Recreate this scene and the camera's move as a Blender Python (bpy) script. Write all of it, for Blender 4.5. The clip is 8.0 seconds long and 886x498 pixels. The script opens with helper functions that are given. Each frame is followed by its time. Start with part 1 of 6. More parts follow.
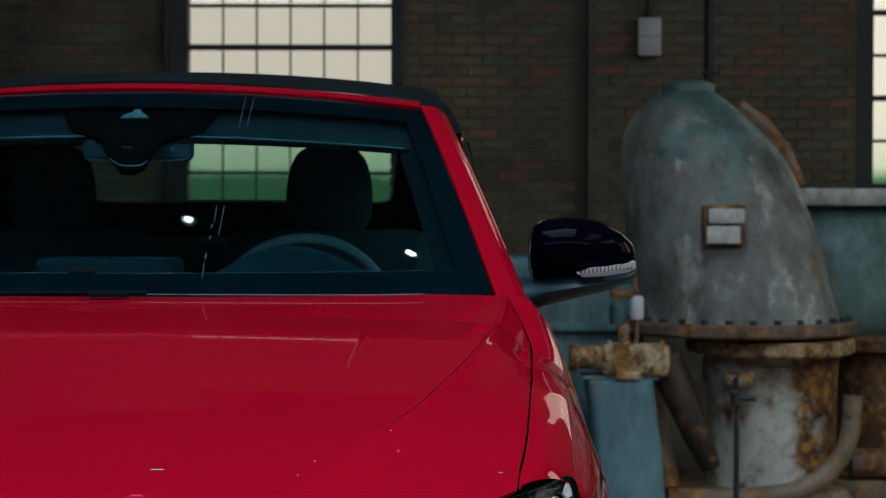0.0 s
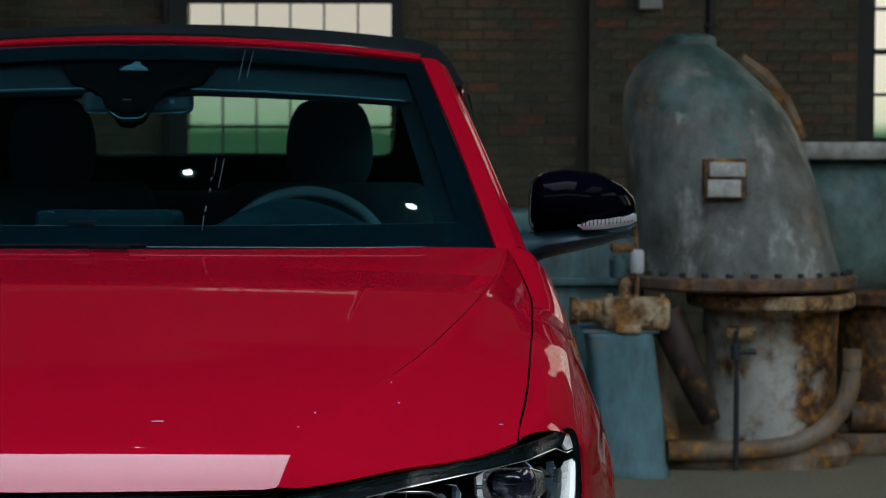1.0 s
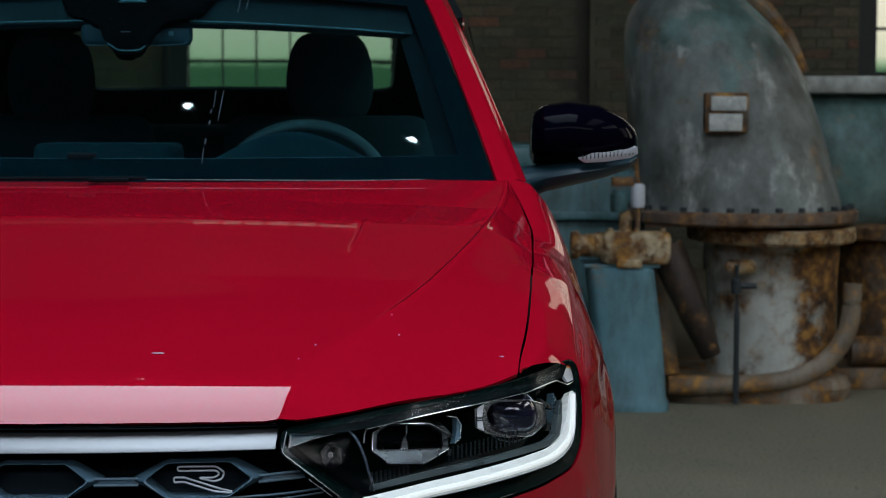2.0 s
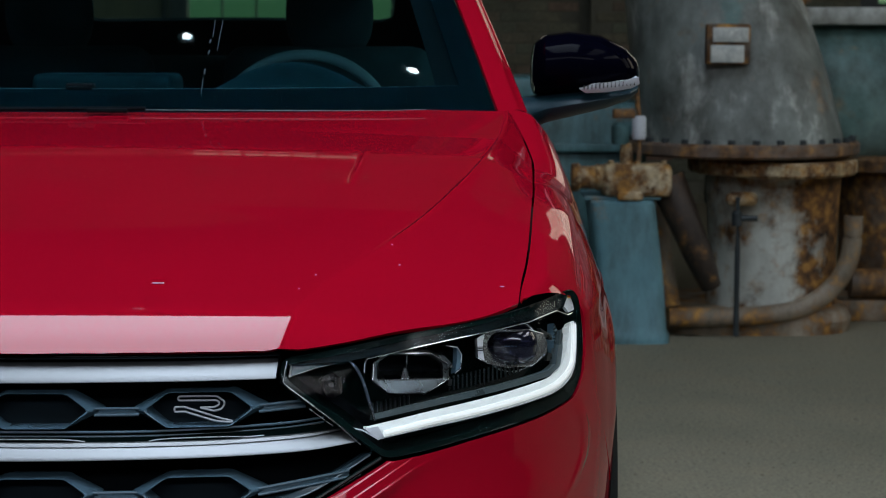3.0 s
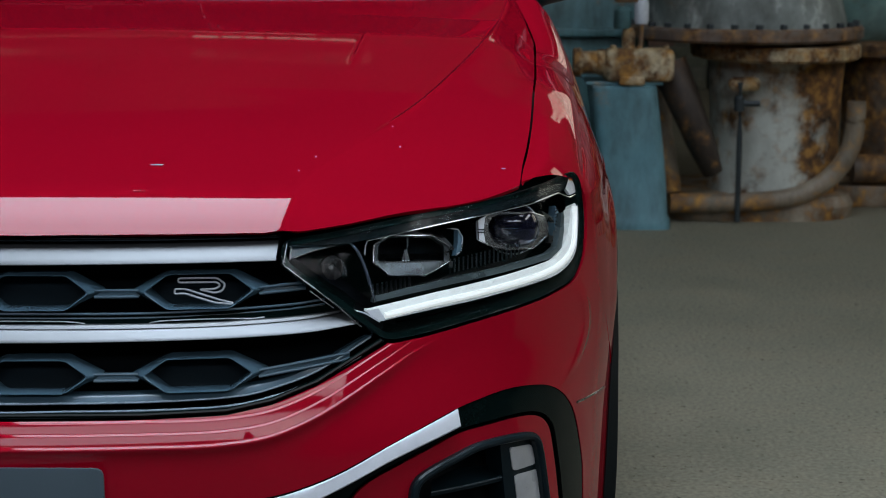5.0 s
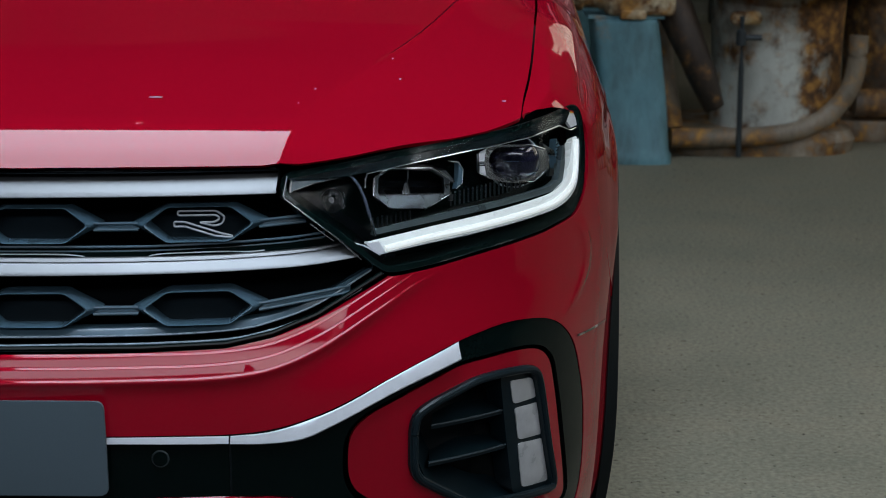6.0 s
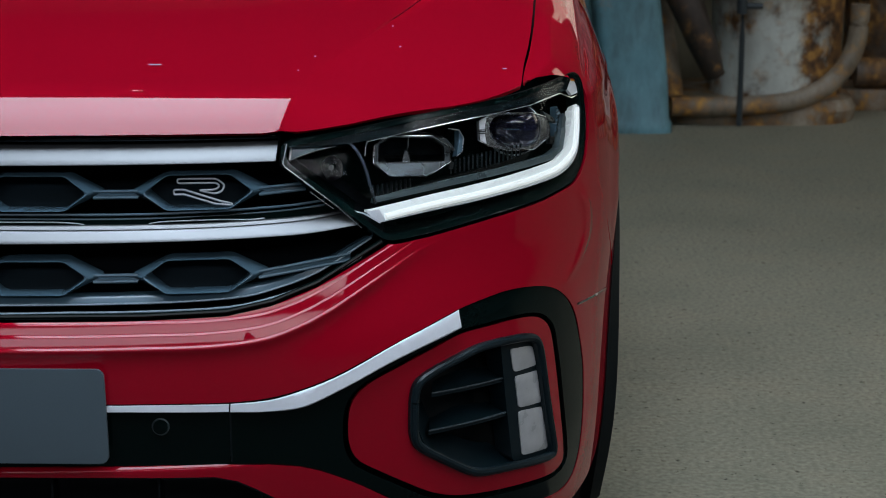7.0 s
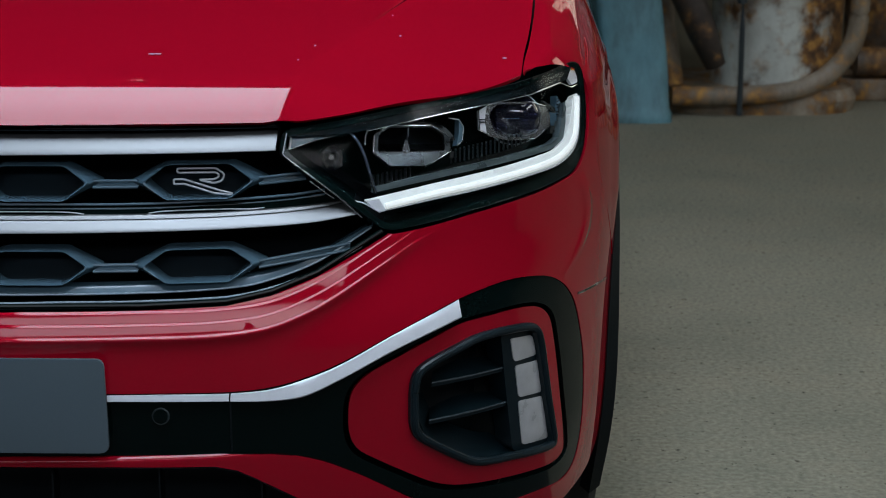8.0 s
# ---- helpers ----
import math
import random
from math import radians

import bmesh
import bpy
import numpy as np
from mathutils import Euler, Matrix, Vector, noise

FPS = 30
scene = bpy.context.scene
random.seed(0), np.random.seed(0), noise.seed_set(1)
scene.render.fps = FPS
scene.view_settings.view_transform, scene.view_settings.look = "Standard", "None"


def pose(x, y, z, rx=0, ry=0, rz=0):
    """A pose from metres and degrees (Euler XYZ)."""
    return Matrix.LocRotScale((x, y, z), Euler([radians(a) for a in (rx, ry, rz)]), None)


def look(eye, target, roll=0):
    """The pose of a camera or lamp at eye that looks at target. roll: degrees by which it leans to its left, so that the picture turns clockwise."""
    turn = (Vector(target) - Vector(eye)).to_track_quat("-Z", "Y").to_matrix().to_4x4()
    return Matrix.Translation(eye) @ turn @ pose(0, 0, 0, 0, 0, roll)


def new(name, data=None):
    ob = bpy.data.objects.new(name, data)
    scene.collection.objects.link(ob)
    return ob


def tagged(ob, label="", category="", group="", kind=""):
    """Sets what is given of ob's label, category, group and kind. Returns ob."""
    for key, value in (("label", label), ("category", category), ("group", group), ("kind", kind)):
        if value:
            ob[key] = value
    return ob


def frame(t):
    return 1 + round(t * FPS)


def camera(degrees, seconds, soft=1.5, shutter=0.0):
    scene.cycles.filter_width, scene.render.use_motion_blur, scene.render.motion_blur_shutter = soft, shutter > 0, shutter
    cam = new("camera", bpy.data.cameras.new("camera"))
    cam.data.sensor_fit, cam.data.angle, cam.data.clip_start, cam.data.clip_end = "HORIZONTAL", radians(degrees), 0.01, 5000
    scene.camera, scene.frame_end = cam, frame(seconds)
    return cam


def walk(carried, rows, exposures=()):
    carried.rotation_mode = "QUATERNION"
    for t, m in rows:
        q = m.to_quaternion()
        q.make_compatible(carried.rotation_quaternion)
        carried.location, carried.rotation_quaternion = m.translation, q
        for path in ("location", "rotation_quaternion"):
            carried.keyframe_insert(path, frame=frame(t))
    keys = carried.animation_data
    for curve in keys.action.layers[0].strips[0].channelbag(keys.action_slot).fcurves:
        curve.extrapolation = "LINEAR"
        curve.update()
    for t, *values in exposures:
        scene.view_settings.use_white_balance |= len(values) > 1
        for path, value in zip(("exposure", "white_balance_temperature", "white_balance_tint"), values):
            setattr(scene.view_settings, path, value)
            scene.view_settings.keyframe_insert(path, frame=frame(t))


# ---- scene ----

from mathutils.geometry import delaunay_2d_cdt

# ---------------------------------------------------------------- camera
# The camera stands still and tilts down; its lens sits a little ahead of the pivot.
cam = camera(27.35, 8.0, soft=0.5)
cam.data.dof.use_dof = True
cam.data.dof.focus_distance = 2.5
cam.data.dof.aperture_fstop = 11.0
EYE = Vector((0.6712, -2.0570, 1.1609))
TILTS = [(0.0, -0.982), (0.5, -1.62), (1.0, -2.413), (1.5, -3.396), (1.7, -3.81), (2.8, -6.13), (3.0, -6.537), (3.5, -7.453), (4.0, -8.262),
         (4.5, -9.15), (4.7, -9.505), (5.8, -11.705), (6.0, -12.092), (6.5, -12.796), (7.0, -13.056), (7.5, -13.24), (8.0, -13.371)]


def view(tilt):
    fall = radians(tilt + 0.982)
    eye = EYE + Vector((0.0, -0.1989, 0.1427)) * fall
    yaw = radians(0.716 - 0.336 * fall)
    up = radians(tilt)
    way = Vector((-math.sin(yaw) * math.cos(up), math.cos(yaw) * math.cos(up), math.sin(up)))
    return look(eye, eye + way, 0.15)


walk(cam, [(t, view(a)) for t, a in TILTS])
scene.view_settings.exposure = -0.2

# ---------------------------------------------------------------- light
world = bpy.data.worlds.new("sky")
scene.world = world
world.use_nodes = True
sky = world.node_tree.nodes.new("ShaderNodeTexSky")
sky.sky_type, sky.sun_disc = "NISHITA", False
sky.sun_elevation, sky.sun_rotation = radians(28), radians(150)
world.node_tree.links.new(sky.outputs["Color"], world.node_tree.nodes["Background"].inputs["Color"])
world.node_tree.nodes["Background"].inputs["Strength"].default_value = 0.08


def daylight(name, eye, target, wide, high, watts, colour, spread=180):
    data = bpy.data.lights.new(name, "AREA")
    data.shape, data.size, data.size_y, data.energy, data.color = "RECTANGLE", wide, high, watts, colour
    data.spread = radians(spread)
    lamp = new(name, data)
    lamp.matrix_world = look(eye, target)
    return lamp


# lamps at openings: main roof light; unseen east roof and wall openings added as fill
daylight("roof_light_daylight", (0.3, -1.72, 6.95), (0.3, -1.72, 0), 3.1, 5.14, 232, (0.80, 0.95, 1.14), 120)
daylight("east_roof_fill", (5.4, -2.7, 6.95), (5.4, -2.7, 0), 2.6, 5.6, 98, (0.90, 0.97, 1.06), 130)
daylight("south_high_fill", (0.7, -9.98, 5.9), (0.7, 0, 5.9), 15.4, 1.4, 250, (0.88, 0.97, 1.10))
daylight("east_high_fill", (8.98, -1.3, 5.9), (0, -1.3, 5.9), 8.0, 1.4, 128, (0.96, 0.98, 1.0))
for py in (3.8, 7.6):
    daylight("side_fill", (9.02, py, 3.4), (0, py, 3.4), 2.4, 3.2, 26, (1.0, 0.9, 0.70))


# ---------------------------------------------------------------- materials
def nodes_of(name):
    m = bpy.data.materials.new(name)
    m.use_nodes = True
    return m, m.node_tree.nodes, m.node_tree.links, m.node_tree.nodes["Principled BSDF"]


def noise_node(ns, ls, scale, detail=4.0, stretch=None, rough=0.55):
    co = ns.new("ShaderNodeTexCoord")
    n = ns.new("ShaderNodeTexNoise")
    n.inputs["Scale"].default_value, n.inputs["Detail"].default_value, n.inputs["Roughness"].default_value = scale, detail, rough
    if stretch:
        mp = ns.new("ShaderNodeMapping")
        mp.inputs["Scale"].default_value = stretch
        ls.new(co.outputs["Object"], mp.inputs["Vector"])
        ls.new(mp.outputs["Vector"], n.inputs["Vector"])
    else:
        ls.new(co.outputs["Object"], n.inputs["Vector"])
    return n


def ramp(ns, ls, src, stops):
    r = ns.new("ShaderNodeValToRGB")
    el = r.color_ramp.elements
    while len(el) < len(stops):
        el.new(0.5)
    for e, (pos, c) in zip(el, stops):
        e.position, e.color = pos, (*c, 1) if len(c) == 3 else c
    ls.new(src, r.inputs["Fac"])
    return r


def mixed(ns, ls, fac, a, b, mode="MIX"):
    x = ns.new("ShaderNodeMix")
    x.data_type, x.blend_type = "RGBA", mode
    if isinstance(fac, (int, float)):
        x.inputs["Factor"].default_value = fac
    else:
        ls.new(fac, x.inputs["Factor"])
    for sock, v in (("A", a), ("B", b)):
        s = [i for i in x.inputs if i.name == sock and i.type == "RGBA"][0]
        if isinstance(v, tuple):
            s.default_value = (*v, 1)
        else:
            ls.new(v, s)
    return [o for o in x.outputs if o.type == "RGBA"][0]


def surface(name, c1, c2, rough=(0.4, 0.6), metal=0.0, scale=6.0, fine=140.0, bump=0.15, coat=0.0, depth=0.002, stretch=None, grit=0.16, shine=0.5):
    """A worn surface: two colours mixed by large patches and fine grain, with roughness and relief that follow the grain."""
    m, ns, ls, b = nodes_of(name)
    big, small = noise_node(ns, ls, scale, 5, stretch), noise_node(ns, ls, fine, 3)
    patch = ramp(ns, ls, big.outputs["Fac"], [(0.35, c1), (0.68, c2)])
    grain = ramp(ns, ls, small.outputs["Fac"], [(0.3, (1 - grit,) * 3), (0.7, (1 + 0.7 * grit,) * 3)])
    b.inputs["IOR"].default_value = 1.0 + 0.5 * min(1.6, shine / 0.5) ** 0.5
    ls.new(mixed(ns, ls, 1.0, patch.outputs["Color"], grain.outputs["Color"], "MULTIPLY"), b.inputs["Base Color"])
    r = ramp(ns, ls, big.outputs["Fac"], [(0.3, (rough[0],) * 3), (0.7, (rough[1],) * 3)])
    ls.new(r.outputs["Color"], b.inputs["Roughness"])
    b.inputs["Metallic"].default_value, b.inputs["Coat Weight"].default_value = metal, coat
    if bump:
        bp = ns.new("ShaderNodeBump")
        bp.inputs["Strength"].default_value, bp.inputs["Distance"].default_value = bump, depth
        ls.new(small.outputs["Fac"], bp.inputs["Height"])
        ls.new(bp.outputs["Normal"], b.inputs["Normal"])
    return m


def paint_material():
    m, ns, ls, b = nodes_of("red_metallic_paint")
    flake, cloud = noise_node(ns, ls, 2600, 1), noise_node(ns, ls, 5, 4)
    c = ramp(ns, ls, flake.outputs["Fac"], [(0.35, (0.325, 0.0015, 0.012)), (0.7, (0.45, 0.0035, 0.020))])
    ls.new(c.outputs["Color"], b.inputs["Base Color"])
    b.inputs["Metallic"].default_value, b.inputs["Roughness"].default_value = 0.06, 0.5
    b.inputs["Specular IOR Level"].default_value = 0.0
    b.inputs["Coat Weight"].default_value, b.inputs["Coat IOR"].default_value = 1.0, 1.44
    r = ramp(ns, ls, cloud.outputs["Fac"], [(0.3, (0.015,) * 3), (0.75, (0.045,) * 3)])
    ls.new(r.outputs["Color"], b.inputs["Coat Roughness"])
    return m


def glass_material(name, colour, rough=0.0, ior=1.45):
    m, ns, ls, b = nodes_of(name)
    b.inputs["Base Color"].default_value = (*colour, 1)
    b.inputs["Transmission Weight"].default_value, b.inputs["IOR"].default_value = 1.0, ior
    dust = noise_node(ns, ls, 30, 5)
    r = ramp(ns, ls, dust.outputs["Fac"], [(0.4, (rough,) * 3), (0.8, (rough + 0.03,) * 3)])
    ls.new(r.outputs["Color"], b.inputs["Roughness"])
    return m


def rusty(name, paint1, paint2, rust_amount, scale=5.0, low=None, run=0.38, side=None, calm=1.0):
    """Old machine paint with rust that has eaten through it, and streaks that run down."""
    m, ns, ls, b = nodes_of(name)
    tone = noise_node(ns, ls, scale * 0.5, 6, None, 0.65)
    streak = noise_node(ns, ls, scale * 1.6, 6, (1, 1, run), 0.65)
    spot, fine = noise_node(ns, ls, scale * 1.1, 9, None, 0.68), noise_node(ns, ls, 22, 6)
    paint = ramp(ns, ls, tone.outputs["Fac"], [(0.32, paint1), (0.5, tuple(0.5 * (a + c) for a, c in zip(paint1, paint2))), (0.66, paint2)])
    wash = ramp(ns, ls, streak.outputs["Fac"], [(0.36, (1 - 0.58 * calm, 1 - 0.60 * calm, 1 - 0.63 * calm)), (0.54, (0.95, 0.95, 0.95)), (0.7, (1 + 0.34 * calm, 1 + 0.36 * calm, 1 + 0.36 * calm))])
    coat = paint.outputs["Color"]
    if low:     # worn to brown-grey primer and lime smears lower down
        co, sep, mr = ns.new("ShaderNodeTexCoord"), ns.new("ShaderNodeSeparateXYZ"), ns.new("ShaderNodeMapRange")
        ls.new(co.outputs["Object"], sep.inputs[0])
        mr.inputs["From Min"].default_value, mr.inputs["From Max"].default_value = 1.42, 0.92
        ls.new(sep.outputs["Z"], mr.inputs["Value"])
        blur = noise_node(ns, ls, 3.2, 5, None, 0.6)
        wob = ns.new("ShaderNodeMath")
        wob.operation = "MULTIPLY_ADD"
        ls.new(blur.outputs["Fac"], wob.inputs[0])
        wob.inputs[1].default_value = 1.6
        ls.new(mr.outputs["Result"], wob.inputs[2])
        fade = ramp(ns, ls, wob.outputs[0], [(0.9, (0, 0, 0)), (1.25, (0.8, 0.8, 0.8))])
        smear = noise_node(ns, ls, 7, 7, (1, 1, 0.5), 0.65)
        primer = ramp(ns, ls, smear.outputs["Fac"], [(0.38, low[0]), (0.56, low[1]), (0.66, low[2])])
        coat = mixed(ns, ls, fade.outputs["Color"], coat, primer.outputs["Color"])
    washed = mixed(ns, ls, 1.0, coat, wash.outputs["Color"], "MULTIPLY")
    rust = ramp(ns, ls, fine.outputs["Fac"], [(0.3, (0.032, 0.02, 0.012)), (0.5, (0.17, 0.08, 0.025)), (0.7, (0.5, 0.25, 0.055))])
    add = ns.new("ShaderNodeMath")
    add.operation = "MULTIPLY_ADD"
    ls.new(streak.outputs["Fac"], add.inputs[0])
    add.inputs[1].default_value = 0.45
    ls.new(spot.outputs["Fac"], add.inputs[2])
    height = add.outputs[0]
    if side:    # rusted more towards one side
        sx, place, reach, more = ns.new("ShaderNodeSeparateXYZ"), ns.new("ShaderNodeTexCoord"), ns.new("ShaderNodeMapRange"), ns.new("ShaderNodeMath")
        ls.new(place.outputs["Object"], sx.inputs[0])
        reach.inputs["From Min"].default_value, reach.inputs["From Max"].default_value, reach.inputs["To Max"].default_value = side
        ls.new(sx.outputs["X"], reach.inputs["Value"])
        more.operation = "ADD"
        ls.new(add.outputs[0], more.inputs[0])
        ls.new(reach.outputs["Result"], more.inputs[1])
        height = more.outputs[0]
    edge = 0.98 - 0.52 * rust_amount
    mask = ramp(ns, ls, height, [(max(edge - 0.09, 0), (0, 0, 0)), (min(edge + 0.09, 1), (1, 1, 1))])
    ls.new(mixed(ns, ls, mask.outputs["Color"], washed, rust.outputs["Color"]), b.inputs["Base Color"])
    r = ramp(ns, ls, mask.outputs["Color"], [(0.0, (0.5,) * 3), (1.0, (0.85,) * 3)])
    ls.new(r.outputs["Color"], b.inputs["Roughness"])
    bp = ns.new("ShaderNodeBump")
    bp.inputs["Strength"].default_value, bp.inputs["Distance"].default_value = 0.5, 0.006
    ls.new(add.outputs[0], bp.inputs["Height"])
    ls.new(bp.outputs["Normal"], b.inputs["Normal"])
    return m


def concrete_material():
    m, ns, ls, b = nodes_of("worn_concrete")
    big, mid, fine, pit = (noise_node(ns, ls, 0.45, 6), noise_node(ns, ls, 3.5, 7, None, 0.65), noise_node(ns, ls, 90, 4), noise_node(ns, ls, 55, 3))
    base = ramp(ns, ls, big.outputs["Fac"], [(0.3, (0.195, 0.180, 0.134)), (0.7, (0.275, 0.252, 0.190))])
    stain = ramp(ns, ls, mid.outputs["Fac"], [(0.3, (0.80, 0.83, 0.80)), (0.5, (0.98, 1, 0.98)), (0.72, (1.12, 1.1, 1.06))])
    grain = ramp(ns, ls, fine.outputs["Fac"], [(0.3, (0.72, 0.72, 0.71)), (0.7, (1.26, 1.25, 1.22))])
    pits = ramp(ns, ls, pit.outputs["Fac"], [(0.30, (0.28, 0.25, 0.22)), (0.365, (1, 1, 1))])
    c = mixed(ns, ls, 1.0, base.outputs["Color"], stain.outputs["Color"], "MULTIPLY")
    c = mixed(ns, ls, 1.0, c, grain.outputs["Color"], "MULTIPLY")
    c = mixed(ns, ls, 1.0, c, pits.outputs["Color"], "MULTIPLY")
    ls.new(c, b.inputs["Base Color"])
    r = ramp(ns, ls, mid.outputs["Fac"], [(0.3, (0.55,) * 3), (0.7, (0.8,) * 3)])
    ls.new(r.outputs["Color"], b.inputs["Roughness"])
    b.inputs["Specular IOR Level"].default_value = 0.15
    bp = ns.new("ShaderNodeBump")
    bp.inputs["Strength"].default_value, bp.inputs["Distance"].default_value = 0.35, 0.004
    ls.new(fine.outputs["Fac"], bp.inputs["Height"])
    ls.new(bp.outputs["Normal"], b.inputs["Normal"])
    return m


def brick_material():
    m, ns, ls, b = nodes_of("old_brick")
    info, geo = ns.new("ShaderNodeObjectInfo"), ns.new("ShaderNodeNewGeometry")
    add = ns.new("ShaderNodeMath")
    add.operation = "ADD"
    ls.new(info.outputs["Random"], add.inputs[0])
    ls.new(geo.outputs["Random Per Island"], add.inputs[1])
    frac = ns.new("ShaderNodeMath")
    frac.operation = "FRACT"
    ls.new(add.outputs[0], frac.inputs[0])
    each = ramp(ns, ls, frac.outputs[0], [(0.0, (0.108, 0.114, 0.086)), (0.25, (0.145, 0.134, 0.098)), (0.45, (0.122, 0.138, 0.105)), (0.65, (0.185, 0.120, 0.090)), (0.82, (0.135, 0.148, 0.112)), (0.94, (0.235, 0.118, 0.090)), (1.0, (0.095, 0.108, 0.086))])
    soot, fine = noise_node(ns, ls, 0.9, 6, None, 0.65), noise_node(ns, ls, 45, 5)
    dirt = ramp(ns, ls, soot.outputs["Fac"], [(0.3, (0.38, 0.42, 0.39)), (0.5, (0.95, 0.97, 0.93)), (0.68, (1.7, 1.6, 1.4))])
    grain = ramp(ns, ls, fine.outputs["Fac"], [(0.3, (0.7, 0.7, 0.7)), (0.7, (1.25, 1.25, 1.25))])
    c = mixed(ns, ls, 1.0, each.outputs["Color"], dirt.outputs["Color"], "MULTIPLY")
    ls.new(mixed(ns, ls, 1.0, c, grain.outputs["Color"], "MULTIPLY"), b.inputs["Base Color"])
    b.inputs["Roughness"].default_value = 0.9
    bp = ns.new("ShaderNodeBump")
    bp.inputs["Strength"].default_value, bp.inputs["Distance"].default_value = 0.5, 0.004
    ls.new(fine.outputs["Fac"], bp.inputs["Height"])
    ls.new(bp.outputs["Normal"], b.inputs["Normal"])
    return m


def glow(name, stops, low, high, strength):
    """A backdrop that shines like a pale sky over a hedge: colour by height."""
    m, ns, ls, b = nodes_of(name)
    co, sep = ns.new("ShaderNodeTexCoord"), ns.new("ShaderNodeSeparateXYZ")
    ls.new(co.outputs["Object"], sep.inputs[0])
    mr = ns.new("ShaderNodeMapRange")
    mr.inputs["From Min"].default_value, mr.inputs["From Max"].default_value = low, high
    ls.new(sep.outputs["Z"], mr.inputs["Value"])
    wob = noise_node(ns, ls, 1.3, 4)
    sh = ns.new("ShaderNodeMath")
    sh.operation = "MULTIPLY_ADD"
    ls.new(wob.outputs["Fac"], sh.inputs[0])
    sh.inputs[1].default_value = 0.08
    ls.new(mr.outputs["Result"], sh.inputs[2])
    r = ramp(ns, ls, sh.outputs[0], stops)
    sun = ns.new("ShaderNodeMapRange")
    sun.inputs["From Min"].default_value, sun.inputs["From Max"].default_value = 2.0, 16.0
    sun.inputs["To Min"].default_value, sun.inputs["To Max"].default_value = strength, strength * 1.9
    ls.new(sep.outputs["X"], sun.inputs["Value"])
    ls.new(sun.outputs["Result"], b.inputs["Emission Strength"])
    b.inputs["Base Color"].default_value = (0, 0, 0, 1)
    ls.new(r.outputs["Color"], b.inputs["Emission Color"])
    return m


def lit(name, colour, strength):
    m, ns, ls, b = nodes_of(name)
    b.inputs["Base Color"].default_value = (0.5, 0.53, 0.53, 1)
    b.inputs["Roughness"].default_value = 0.3
    b.inputs["Emission Color"].default_value, b.inputs["Emission Strength"].default_value = (*colour, 1), strength
    return m


RED = paint_material()
GLOSS_BLACK = surface("gloss_black", (0.0016, 0.0058, 0.0054), (0.0026, 0.0076, 0.0070), (0.06, 0.12), 0, 4, 300, 0.0, 0.0, 0.002, None, 0.1, 0.11)
CAP_BLACK = surface("navy_black_gloss", (0.0012, 0.0012, 0.004), (0.0016, 0.0016, 0.006), (0.06, 0.1), 0, 4, 300, 0.0, 0.0, 0.002, None, 0.1, 0.015)
DEEP_BLACK = surface("deep_black_plastic", (0.0007, 0.001, 0.0012), (0.001, 0.0014, 0.0018), (0.7, 0.8), 0, 4, 300, 0.0, 0.0, 0.002, None, 0.1, 0.01)
STREAK = surface("streak_reflection", (0.012, 0.028, 0.036), (0.045, 0.08, 0.10), (0.6, 0.8), 0, 90, 500, 0.0)
SATIN_BLACK = surface("satin_black_plastic", (0.003, 0.006, 0.0075), (0.006, 0.0095, 0.0115), (0.34, 0.45), 0, 8, 900, 0.12, 0, 0.0006, None, 0.16, 0.25)
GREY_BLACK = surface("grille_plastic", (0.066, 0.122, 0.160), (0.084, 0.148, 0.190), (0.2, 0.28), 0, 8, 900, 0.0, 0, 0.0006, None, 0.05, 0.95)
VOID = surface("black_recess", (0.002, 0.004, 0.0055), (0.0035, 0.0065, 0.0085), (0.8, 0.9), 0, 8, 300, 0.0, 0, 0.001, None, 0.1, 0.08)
ROUGH_BLACK = surface("rough_black_cladding", (0.004, 0.0065, 0.007), (0.006, 0.009, 0.0095), (0.6, 0.75), 0, 8, 500, 0.3, 0, 0.001, None, 0.16, 0.15)
FABRIC = surface("black_roof_fabric", (0.0055, 0.010, 0.0115), (0.0095, 0.0155, 0.0175), (0.85, 0.95), 0, 6, 700, 0.4, 0, 0.001, None, 0.16, 0.04)
CLOTH = surface("dark_seat_cloth", (0.007, 0.025, 0.030), (0.012, 0.035, 0.041), (0.8, 0.95), 0, 9, 420, 0.3, 0, 0.001, None, 0.16, 0.08)
DASH = surface("dark_soft_plastic", (0.009, 0.021, 0.027), (0.014, 0.029, 0.036), (0.5, 0.65), 0, 9, 420, 0.2, 0, 0.0008, None, 0.16, 0.2)
ALU = surface("satin_aluminium", (0.215, 0.220, 0.222), (0.25, 0.255, 0.256), (0.46, 0.52), 1.0, 12, 600, 0.0, 0, 0.0003, None, 0.01)
PALE = surface("pale_satin_metal", (0.50, 0.52, 0.55), (0.58, 0.60, 0.63), (0.4, 0.5), 0.3, 20, 500, 0.0, 0, 0.0003, None, 0.02)
CHROME = surface("chrome", (0.8, 0.81, 0.83), (0.88, 0.89, 0.9), (0.05, 0.1), 1.0, 12, 500, 0.0)
LAMP_GREY = surface("lamp_grey_metal", (0.36, 0.385, 0.40), (0.43, 0.455, 0.47), (0.22, 0.3), 1.0, 20, 500, 0.0, 0, 0.001, None, 0.03)
LINING_DARK = surface("black_teal_lining", (0.0010, 0.0050, 0.0068), (0.0016, 0.0066, 0.0088), (0.7, 0.8), 0, 9, 420, 0.15, 0, 0.0008, None, 0.16, 0.03)
